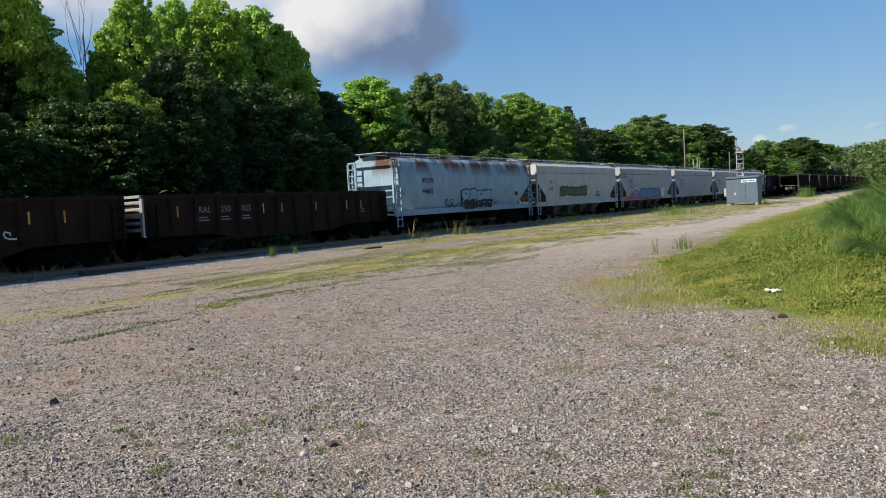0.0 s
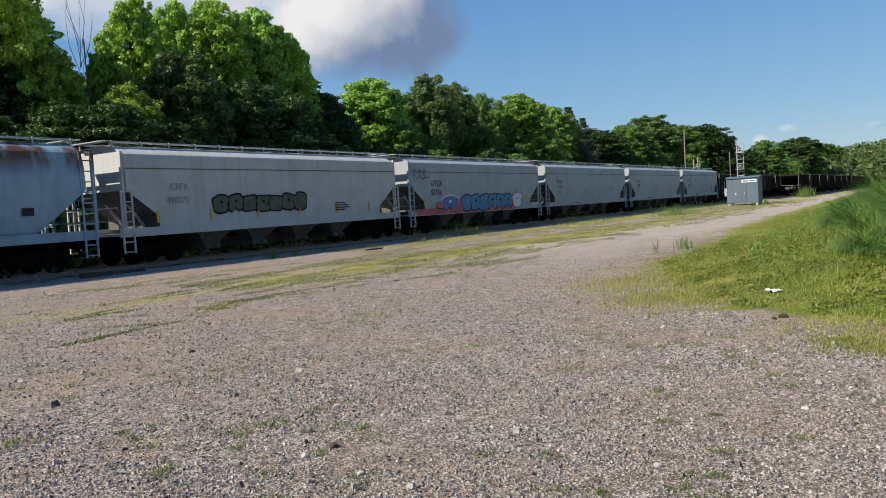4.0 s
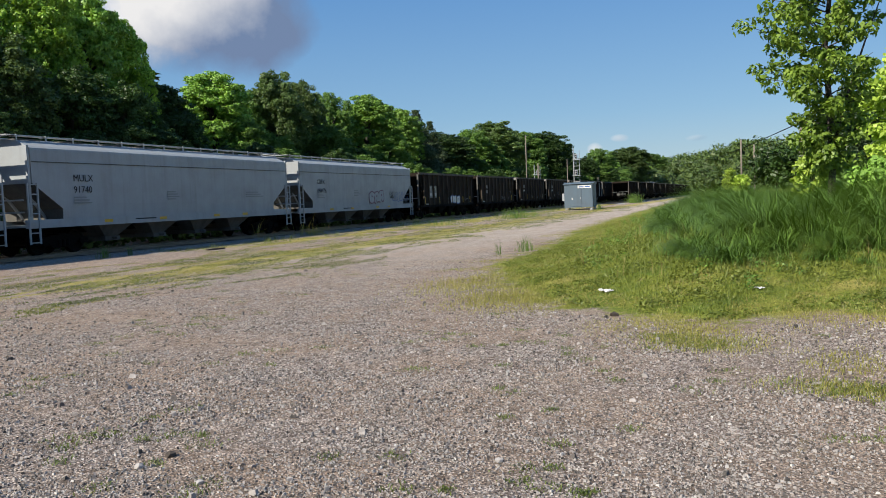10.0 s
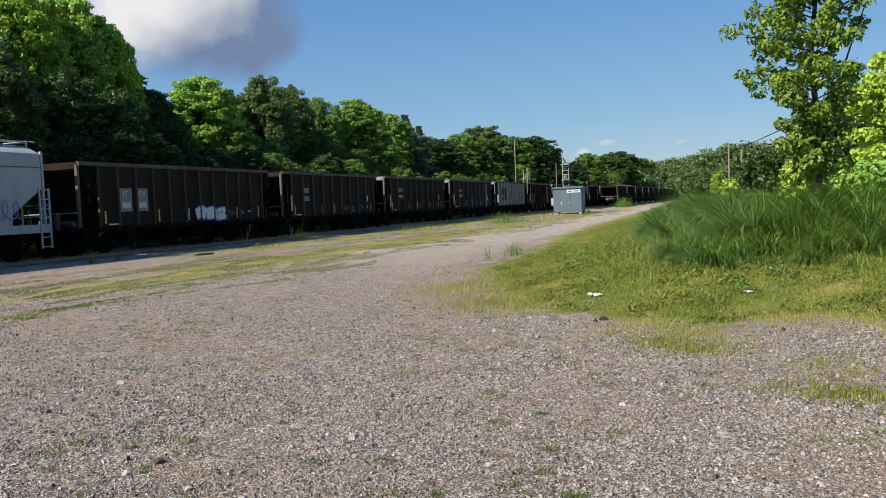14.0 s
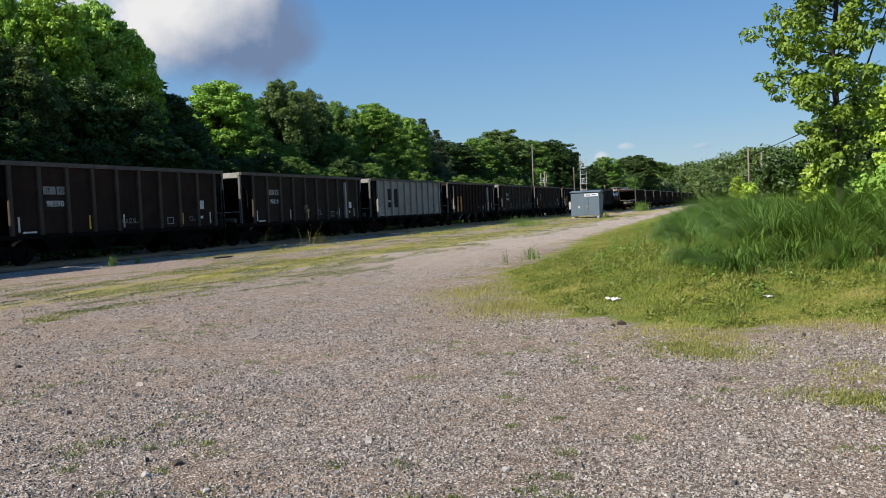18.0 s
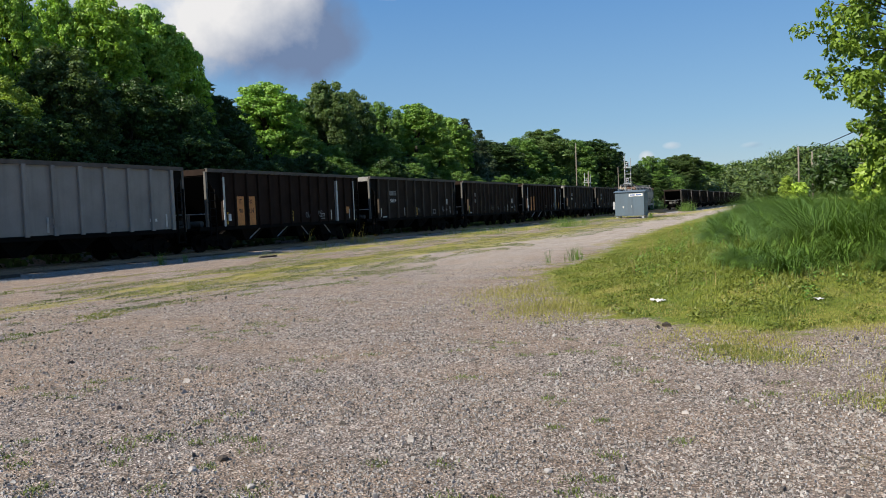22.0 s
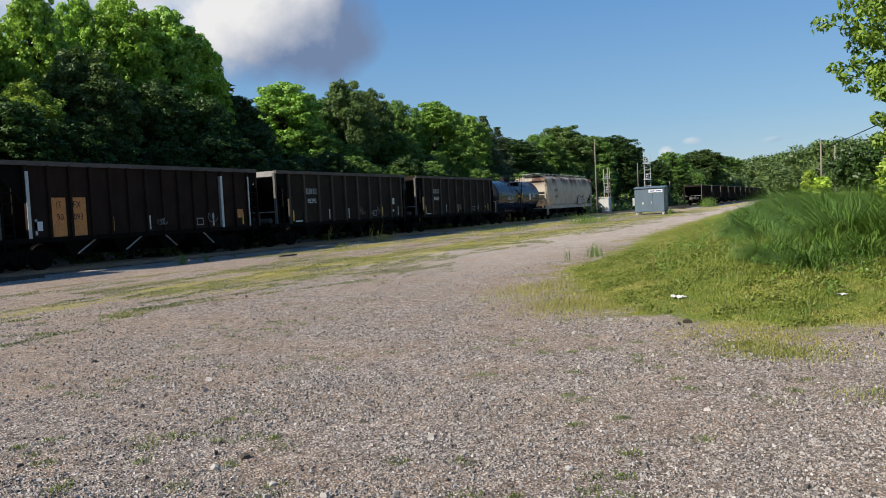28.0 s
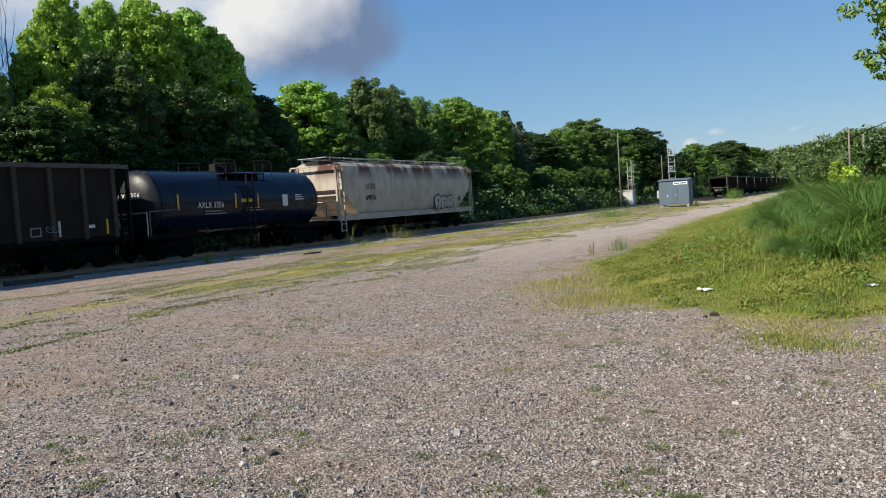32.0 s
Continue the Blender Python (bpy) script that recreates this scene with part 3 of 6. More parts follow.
def ladder(car, x, y, z0, z1, width, mat, normal="y", step=0.36):
    """A ladder whose stiles stand at x and x + width on a side, or across an end."""
    b = Build()
    r = 0.028
    if normal == "y":
        for xx in (x, x + width):
            b.box(xx - r, xx + r, y - 0.03, y + 0.03, z0, z1)
        z = z0 + 0.06
        while z < z1:
            b.box(x, x + width, y - 0.02, y + 0.02, z - 0.02, z + 0.02)
            z += step
    else:
        for yy in (y, y + width):
            b.box(x - 0.03, x + 0.03, yy - r, yy + r, z0, z1)
        z = z0 + 0.06
        while z < z1:
            b.box(x - 0.02, x + 0.02, y, y + width, z - 0.02, z + 0.02)
            z += step
    return part("ladder", b, mat, car)


def covered_hopper(label, length, mat, round_sides=False, bays=4, cage=False, roof_mat=None):
    car = thing("covered_hopper_car", label, "freight car", "freight cars of the passing train")
    half = length / 2 - 0.45
    hl = half - 0.35
    if round_sides:
        prof = [(1.36, 1.32), (1.50, 1.75), (1.58, 2.4), (1.60, 3.0), (1.56, 3.6), (1.45, 4.02), (1.28, 4.20), (0.8, 4.36), (0.3, 4.41)]
        eave, stops = 5, (2.75,)
    else:
        prof = [(1.52, 1.32), (1.55, 1.9), (1.56, 2.6), (1.56, 3.3), (1.55, 3.95), (1.53, 4.03), (1.38, 4.12), (0.92, 4.34), (0.3, 4.42)]
        eave, stops = 5, (1.75, 2.72)
    zc = stops[-1]

    def end(z):
        if z >= zc:
            return hl
        return hl - (zc - z) * 1.25 if round_sides else hl - (zc - max(z, 1.75)) * 1.4

    # shell: the sides, the roof, the upper end sheets and the sloping sheets below them
    pairs = []
    for (y, z), (y2, z2) in zip(prof, prof[1:]):
        pairs.append((y, z))
        for zs in stops:
            if z < zs < z2:
                pairs.append((y + (y2 - y) * (zs - z) / (z2 - z), zs))
    pairs.append(prof[-1])
    cut = pairs.index(prof[eave])
    for t in (-1, 1):
        sk = Build()
        line = [(t * y, z) for y, z in pairs[:cut + 1]]
        n = len(line)
        sk.add([(-end(z), y, z) for y, z in line] + [(end(z), y, z) for y, z in line], [(i, i + 1, n + i + 1, n + i)[::-t] for i in range(n - 1)])
        part("body_side", sk, mat, car, "", round_sides)
    line = [(-y, z) for y, z in pairs[cut:]] + [(y, z) for y, z in reversed(pairs[cut:])]
    n = len(line)
    rf = Build().add([(-hl, y, z) for y, z in line] + [(hl, y, z) for y, z in line], [(i, i + 1, n + i + 1, n + i) for i in range(n - 1)])
    part("roof", rf, mat, car, "", round_sides)
    for s in (-1, 1):
        e, low = Build(), Build()
        for (y, z), (y2, z2) in zip(pairs, pairs[1:]):
            q = [(s * end(z), -y, z), (s * end(z), y, z), (s * end(z2), y2, z2), (s * end(z2), -y2, z2)]
            (e if z >= zc - 0.01 else low).add(q, [(0, 1, 2, 3)] if s > 0 else [(3, 2, 1, 0)])
        part("end_sheet", e, mat, car)
        # flat-sided cars: darker slope sheet stands for shade in the end cutout
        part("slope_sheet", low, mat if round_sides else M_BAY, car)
    # side sills, and a thin dark strip painted as the upper plate's shadow line
    for s in (-1, 1):
        sb = Build().box(-half, half, s * 1.53 - 0.05, s * 1.53 + 0.05, 1.04, 1.36)
        part("side_sill", sb, mat, car)
        if not round_sides:
            pl = Build().box(-hl + 0.01, hl - 0.01, s * 1.565 - 0.016, s * 1.565 + 0.016, 3.50, 3.53)
            part("side_plate", pl, M_BAY, car)
    # roof walk with its brackets, and the hatches
    w = Build()
    for s in (-1, 1):
        w.box(-hl - 0.2, hl + 0.2, s * 0.74 - 0.17, s * 0.74 + 0.17, 4.52, 4.555)
    part("roof_walk", w, M_STEEL, car)
    k = int(2 * hl / 1.25)
    for i in range(k + 1):
        x = -hl + 2 * hl * i / k
        for s in (-1, 1):
            br = Build().box(x - 0.025, x + 0.025, s * 0.93 - 0.02, s * 0.93 + 0.02, 4.28, 4.57)
            br.box(x - 0.025, x + 0.025, min(s * 0.6, s * 0.93), max(s * 0.6, s * 0.93), 4.485, 4.52)
            part("roof_walk_bracket", br, M_STEEL, car)
    for i in range(bays * 2):
        x = -hl + 2 * hl * (i + 0.5) / (bays * 2)
        part("hatch", Build().box(x - 0.62, x + 0.62, -0.33, 0.33, 4.40, 4.48, 0.08), roof_mat or M_BAY, car)
    # discharge bays
    span = 2 * (hl - 2.9) / bays
    for i in range(bays):
        x = -hl + 2.9 + span * (i + 0.5)
        a, c = span * 0.47, 0.32
        bay = Build().loft([[(x - a, -1.45, 1.34), (x + a, -1.45, 1.34), (x + a, 1.45, 1.34), (x - a, 1.45, 1.34)],
                            [(x - c, -0.95, 0.52), (x + c, -0.95, 0.52), (x + c, 0.95, 0.52), (x - c, 0.95, 0.52)]])
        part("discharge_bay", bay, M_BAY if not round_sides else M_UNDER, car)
        gate = Build().box(x - 0.42, x + 0.42, -1.05, 1.05, 0.36, 0.53).cyl((x, -1.3, 0.46), (x, 1.3, 0.46), 0.05, 6)
        part("gate", gate, M_BAY, car)
    running_gear(car, half, 2.0)
    # ends: platform, posts, ladders, grab rails
    for s in (-1, 1):
        pl = Build().box(min(s * (hl - 1.7), s * half), max(s * (hl - 1.7), s * half), -1.5, 1.5, 1.08, 1.16)
        part("end_platform", pl, mat, car)
        for t in (-1, 1):
            px = half if cage else hl + 0.1
            pb = Build().box(s * px - 0.05, s * px + 0.05, t * 1.50 - 0.05, t * 1.50 + 0.05, 1.1, 4.0 if cage else 4.12)
            part("corner_post", pb, mat, car)
            ladder(car, s * (half - 0.3) - 0.22, t * 1.60, 0.45, 4.05 if cage else 2.72, 0.44, mat, "y")
        if cage:
            ladder(car, s * (half + 0.02), 1.02, 1.15, 4.1, 0.44, mat, "x")
        rail = Build().cyl((s * half, -1.46, 2.1), (s * half, 1.46, 2.1), 0.03, 6).cyl((s * half, -1.46, 1.65), (s * half, 1.46, 1.65), 0.03, 6)
        part("end_rail", rail, mat, car)
        if cage:
            fr = Build()
            fr.box(s * half - 0.04, s * half + 0.04, 0.95, 1.03, 1.1, 4.15)
            fr.box(s * half - 0.05, s * half + 0.05, -1.5, 1.5, 4.05, 4.13)
            fr.box(s * half - 0.04, s * half + 0.04, -1.5, 1.5, 2.42, 2.5)
            for t in (-1, 1):
                fr.cyl((s * (half - 0.06), t * 1.46, 2.46), (s * (hl - 0.1), t * 1.5, 2.46), 0.03, 6)
            fr.cyl((s * hl, -1.5, 4.1), (s * half, -1.5, 4.1), 0.03, 6).cyl((s * hl, 1.5, 4.1), (s * half, 1.5, 4.1), 0.03, 6)
            part("end_cage", fr, mat, car)
        for t in (-1, 1):
            part("slope_strut", Build().cyl((s * (hl - 1.6), t * 0.6, 1.15), (s * (hl - 0.4), t * 0.6, 2.6), 0.06, 6), mat, car)
        g = Build()
        for k in range(5):
            gx = s * (hl + 0.06 + 0.08 * k)
            g.box(gx - 0.025, gx + 0.025, -0.92, 0.92, 4.52, 4.555)
        part("end_walk", g, M_STEEL, car)
    bw = Build()
    ring = []
    for i in range(16):
        c, q = math.cos(2 * math.pi * i / 16), math.sin(2 * math.pi * i / 16)
        ring.append([(-half - 0.10 + 0.02 * u, 0.7 + (0.28 + 0.02 * w2) * c, 2.5 + (0.28 + 0.02 * w2) * q) for u, w2 in ((1, 0), (0, 1), (-1, 0), (0, -1))])
    bw.loft(ring + [ring[0]], False)
    bw.box(-half - 0.12, -half - 0.08, 0.42, 0.98, 2.48, 2.52).box(-half - 0.12, -half - 0.08, 0.68, 0.72, 2.22, 2.78)
    part("brake_wheel", bw, M_UNDER, car)
    return car, half, hl


def open_hopper(label, length, mat, ribs=12, rib_mat=None, tall=3.78, end_light=False, levers=None):
    car = thing("open_hopper_car", label, "freight car", "freight cars of the passing train")
    half = length / 2 - 0.45
    # the brake end is set back and open, the other end short
    head = -half + 0.6
    lo, hi = head + 1.0, half - 0.75
    span_x = hi - lo
    for s in (-1, 1):
        side = Build().box(lo, hi, s * 1.50 - 0.03, s * 1.50 + 0.03, 1.12, tall - 0.1)
        part("side_sheet", side, mat, car)
        ch = Build().box(head, half, s * 1.53 - 0.09, s * 1.53 + 0.09, tall - 0.12, tall + 0.04, 0.02)
        part("top_chord", ch, M_CHORD, car)
        sl = Build().box(-half, half, s * 1.51 - 0.06, s * 1.51 + 0.06, 0.98, 1.16)
        part("side_sill", sl, M_UNDER, car)
        for i in range(ribs + 1):
            x = lo + span_x * i / ribs
            wdt = 0.17 if ribs < 11 else 0.10
            part("rib", Build().box(x - wdt / 2, x + wdt / 2, s * 1.585 - 0.06, s * 1.585 + 0.06, 1.12, tall - 0.1, 0.015), rib_mat or mat, car)
    for s, edge, tip in ((-1, lo, head), (1, hi, half)):
        inner = edge - s * 1.4
        slope = Build().add([(tip, -1.48, tall - 0.25), (tip, 1.48, tall - 0.25), (inner, 1.48, 1.15), (inner, -1.48, 1.15),
                             (tip, -1.48, tall - 0.31), (tip, 1.48, tall - 0.31), (inner, 1.48, 1.08), (inner, -1.48, 1.08)],
                            [(0, 1, 2, 3), (7, 6, 5, 4), (0, 4, 5, 1), (1, 5, 6, 2), (2, 6, 7, 3), (3, 7, 4, 0)])
        # slope sheets and webs take the near-black steel for the shade inside
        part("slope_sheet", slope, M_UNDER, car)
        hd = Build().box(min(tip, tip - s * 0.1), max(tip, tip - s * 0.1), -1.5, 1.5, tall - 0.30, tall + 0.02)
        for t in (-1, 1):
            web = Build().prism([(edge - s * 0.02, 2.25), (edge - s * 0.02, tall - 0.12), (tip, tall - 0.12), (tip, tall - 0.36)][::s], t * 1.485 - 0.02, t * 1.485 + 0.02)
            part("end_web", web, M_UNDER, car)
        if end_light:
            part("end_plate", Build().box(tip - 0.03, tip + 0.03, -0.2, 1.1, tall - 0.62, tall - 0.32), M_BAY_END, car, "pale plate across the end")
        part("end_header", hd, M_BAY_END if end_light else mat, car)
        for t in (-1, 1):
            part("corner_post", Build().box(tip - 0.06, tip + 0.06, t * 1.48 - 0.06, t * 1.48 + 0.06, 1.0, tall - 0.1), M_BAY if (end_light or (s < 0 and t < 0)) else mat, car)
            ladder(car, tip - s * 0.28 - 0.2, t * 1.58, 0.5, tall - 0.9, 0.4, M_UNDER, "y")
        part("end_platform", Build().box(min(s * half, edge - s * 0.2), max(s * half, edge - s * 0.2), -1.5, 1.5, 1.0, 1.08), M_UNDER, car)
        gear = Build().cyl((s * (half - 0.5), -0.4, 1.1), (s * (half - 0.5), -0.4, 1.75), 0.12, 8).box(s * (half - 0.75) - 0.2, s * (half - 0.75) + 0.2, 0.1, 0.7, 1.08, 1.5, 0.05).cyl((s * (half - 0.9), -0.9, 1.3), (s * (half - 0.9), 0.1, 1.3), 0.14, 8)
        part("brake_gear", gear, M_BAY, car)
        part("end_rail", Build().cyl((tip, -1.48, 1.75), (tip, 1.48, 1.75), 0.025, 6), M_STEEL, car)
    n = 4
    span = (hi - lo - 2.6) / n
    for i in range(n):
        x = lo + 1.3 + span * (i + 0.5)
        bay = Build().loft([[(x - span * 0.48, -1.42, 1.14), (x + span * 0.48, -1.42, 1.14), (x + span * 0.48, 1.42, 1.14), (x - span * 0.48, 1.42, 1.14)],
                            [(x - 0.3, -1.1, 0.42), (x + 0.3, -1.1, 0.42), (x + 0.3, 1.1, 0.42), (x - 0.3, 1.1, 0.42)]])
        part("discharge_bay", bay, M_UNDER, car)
        way = 1 if x > 0 else -1
        part("door_lever", Build().cyl((x - 0.5 * way, -1.4, 1.0), (x + 0.25 * way, -1.3, 0.5), 0.03, 6), levers or M_UNDER, car)
    running_gear(car, half, 1.75)
    return car, half, lo, hi


def gondola(label, length, mat):
    car = thing("gondola_car", label, "freight car", "freight cars of the passing train")
    half = length / 2 - 0.42
    top = 2.36
    for s in (-1, 1):
        part("side_sheet", Build().box(-half, half, s * 1.46 - 0.03, s * 1.46 + 0.03, 1.0, top), mat, car)
        part("top_chord", Build().box(-half, half, s * 1.50 - 0.08, s * 1.50 + 0.08, top - 0.05, top + 0.1, 0.02), mat, car)
        # fish-bellied sill
        part("side_sill", Build().prism([(-half, 1.0), (-half, 0.88), (-half + 3.4, 0.86), (-half + 4.4, 0.62), (half - 4.4, 0.62), (half - 3.4, 0.86), (half, 0.88), (half, 1.0)], s * 1.49 - 0.05, s * 1.49 + 0.05), mat, car)
        n = 13
        for i in range(n + 1):
            x = -half + 0.1 + (2 * half - 0.2) * i / n
            low = 0.68 if abs(x) < half - 4.2 else 0.92
            part("rib", Build().add([(x - 0.11, s * 1.49, low), (x + 0.11, s * 1.49, low), (x + 0.05, s * 1.63, low + 0.05), (x - 0.05, s * 1.63, low + 0.05),
                                     (x - 0.11, s * 1.49, top - 0.03), (x + 0.11, s * 1.49, top - 0.03), (x + 0.05, s * 1.63, top - 0.03), (x - 0.05, s * 1.63, top - 0.03)],
                                    [(0, 1, 2, 3), (7, 6, 5, 4), (0, 4, 5, 1), (1, 5, 6, 2), (2, 6, 7, 3), (3, 7, 4, 0)]), mat, car)
    for s in (-1, 1):
        e = Build().box(min(s * half, s * (half - 0.06)), max(s * half, s * (half - 0.06)), -1.45, 1.45, 1.0, top + 0.05)
        part("end_sheet", e, mat, car)
        for k in range(5):
            z = 1.18 + 0.25 * k
            c = Build().loft([[(s * half, yy, z - 0.07), (s * (half + 0.1 * g), yy, z - 0.03), (s * (half + 0.1 * g), yy, z + 0.03), (s * half, yy, z + 0.07)] for yy, g in ((-1.4, 0.1), (-1.1, 1), (1.1, 1), (1.4, 0.1))])
            # sunlight on the -x end is put into the paint: pale corrugations and cap
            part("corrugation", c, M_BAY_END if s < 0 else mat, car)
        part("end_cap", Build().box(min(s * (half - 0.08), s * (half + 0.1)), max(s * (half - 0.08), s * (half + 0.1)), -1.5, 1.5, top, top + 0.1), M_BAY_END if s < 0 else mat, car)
        for t in (-1, 1):
            ladder(car, s * (half - 0.32) - 0.2, t * 1.62, 0.5, 2.1, 0.4, M_UNDER, "y")
        # the sunward post is paler too, as if lit
        part("corner_post", Build().box(s * half - 0.06, s * half + 0.06, -1.56, -1.42, 0.9, top), M_STEEL if s < 0 else mat, car)
    part("floor_plate", Build().box(-half, half, -1.45, 1.45, 0.95, 1.03), mat, car)
    running_gear(car, half, 1.75, 0.5)
    return car, half


def tank_car(label, length):
    car = thing("tank_car", label, "freight car", "freight cars of the passing train")
    half = length / 2 - 0.45
    r, cz, hl = 1.43, 2.33, half - 0.75
    rings = []
    for x, q in [(-hl - 0.42, 0.02), (-hl - 0.40, 0.30), (-hl - 0.33, 0.58), (-hl - 0.20, 0.82), (-hl - 0.06, 0.95), (-hl + 0.08, 1.0), (hl - 0.08, 1.0), (hl + 0.06, 0.95), (hl + 0.20, 0.82), (hl + 0.33, 0.58), (hl + 0.40, 0.30), (hl + 0.42, 0.02)]:
        rings.append([(x, r * q * math.cos(2 * math.pi * i / 40), cz + r * q * math.sin(2 * math.pi * i / 40)) for i in range(40)])
    part("tank", Build().loft(rings[5:7], False), M_TANK, car, "glossy black tank shell", True)
    for head in (rings[:6], rings[6:]):
        part("tank_head", Build().loft(head), M_HEAD, car, "dusty dished tank head", True)
    for x in (-hl * 0.33, hl * 0.33, -hl + 0.1, hl - 0.1):
        ring = [[(x + dx, (r + 0.006) * math.cos(2 * math.pi * i / 40), cz + (r + 0.006) * math.sin(2 * math.pi * i / 40)) for i in range(40)] for dx in (-0.03, 0.03)]
        part("weld_band", Build().loft(ring), M_TANK, car)
    part("dome", Build().cyl((0, 0, cz + r - 0.05), (0, 0, cz + r + 0.32), 0.42, 16).cyl((0, 0, cz + r + 0.32), (0, 0, cz + r + 0.38), 0.46, 16), M_BLACK, car)
    part("valve_box", Build().box(-0.75, -0.5, -0.2, 0.2, cz + r - 0.02, cz + r + 0.34, 0.03), M_BLACK, car)
    plat = Build().box(-1.25, 1.45, -1.15, -0.55, cz + 1.22, cz + 1.27).box(-1.25, 1.45, 0.55, 1.15, cz + 1.22, cz + 1.27)
    part("dome_platform", plat, M_BLACK, car)
    for y in (-1.1, 1.1):
        for x0, x1 in ((-1.7, -0.4), (0.9, 2.1)):
            h = Build()
            for x in (x0, (x0 + x1) / 2, x1):
                h.cyl((x, y, cz + 0.9), (x, y, cz + r + 0.42), 0.025, 6)
            h.cyl((x0, y, cz + r + 0.42), (x1, y, cz + r + 0.42), 0.03, 6).cyl((x0, y, cz + r + 0.2), (x1, y, cz + r + 0.3), 0.02, 6)
            part("safety_rail", h, M_BLACK, car)
    for s in (-1, 1):
        ladder(car, -0.25 + 0.05, s * 1.5, 0.6, cz + 1.2, 0.42, M_BLACK, "y")
        sd = Build().prism([(-hl + 0.7, 0.95), (-hl + 2.4, 0.95), (-hl + 2.1, 1.5), (-hl + 1.0, 1.5)], s * 0.9 - 0.06, s * 0.9 + 0.06)
        part("saddle", sd, M_UNDER, car)
        sd = Build().prism([(hl - 2.4, 0.95), (hl - 0.7, 0.95), (hl - 1.0, 1.5), (hl - 2.1, 1.5)], s * 0.9 - 0.06, s * 0.9 + 0.06)
        part("saddle", sd, M_UNDER, car)
        part("side_sill", Build().box(-half, -half + 3.0, s * 1.42 - 0.05, s * 1.42 + 0.05, 0.88, 1.05), M_UNDER, car)
        part("side_sill", Build().box(half - 3.0, half, s * 1.42 - 0.05, s * 1.42 + 0.05, 0.88, 1.05), M_UNDER, car)
        for e in (-1, 1):
            hr = Build().cyl((e * (half - 0.1), s * 1.45, 1.0), (e * (half - 0.1), s * 1.45, 2.0), 0.03, 6)
            hr.cyl((e * (half - 0.1), s * 1.45, 2.0), (e * (half - 1.6), s * 1.47, 2.05), 0.03, 6)
            part("handrail", hr, M_BAY, car)
    for s in (-1, 1):
        part("end_platform", Build().box(min(s * half, s * (half - 1.5)), max(s * half, s * (half - 1.5)), -1.45, 1.45, 0.98, 1.06), M_UNDER, car)
        part("end_handrail", Build().cyl((s * half, -1.4, 1.95), (s * half, 1.4, 1.95), 0.03, 6).cyl((s * half, -1.4, 1.0), (s * half, -1.4, 1.95), 0.03, 6).cyl((s * half, 1.4, 1.0), (s * half, 1.4, 1.95), 0.03, 6), M_STEEL, car)
    part("outlet_valve", Build().cyl((0, 0, 0.5), (0, 0, 1.0), 0.16, 10), M_UNDER, car)
    running_gear(car, half, 1.7)
    return car, half, hl


# ---- the tracks ----
build_track("track_main", RAIL_Y, -60, 420, "main railway track on grey ballast, worn rails")
build_track("track_siding", SIDING_Y, 128, 420, "siding track on grey ballast beyond the hut")

# ---- the train ----
K = 1.0652
CUTS = [-128.5, -112.51, -97.56, -80.81, -63.74, -46.71, -28.78, -10.96, 6.02, 20.4, 34.07, 47.95, 62.04, 76.17, 90.21, 104.18, 118.38, 132.26, 146.39, 160.53, 172.68, 189.31]
TRAIN = []


def travelled(t):
    """Metres that the train has gone along the track since the middle of the clip; it gathers speed a little."""
    u = (t - 16) / 16
    return u * (-140.4395 + u * (-7.1564 + u * (-3.2008 + u * (3.4954 + u * (-0.0477 - u * 1.7389)))))


def span_of(i):
    return K * (CUTS[i + 1] - CUTS[i])


def couple(i, car):
    TRAIN.append((car, K * (CUTS[i] + CUTS[i + 1]) / 2))


SIDE = -1.585


def stripes(car, half, z, every, y=SIDE, tall=0.45, mat=None):
    x = -half + 1.2
    while x < half - 0.6:
        patch("reflector", mat or M_YELLOW, car, x, x + 0.1, z, z + tall, y)
        x += every


def small_print(car, x, z, rows, width, mat, y=SIDE):
    """Rows of bars in place of stencilled data too small to read."""
    for k in range(rows):
        patch("stencil_bar", mat, car, x, x + width * (0.7 + 0.3 * ((k * 7) % 3) / 2), z - 0.11 * k, z - 0.11 * k + 0.05, y)


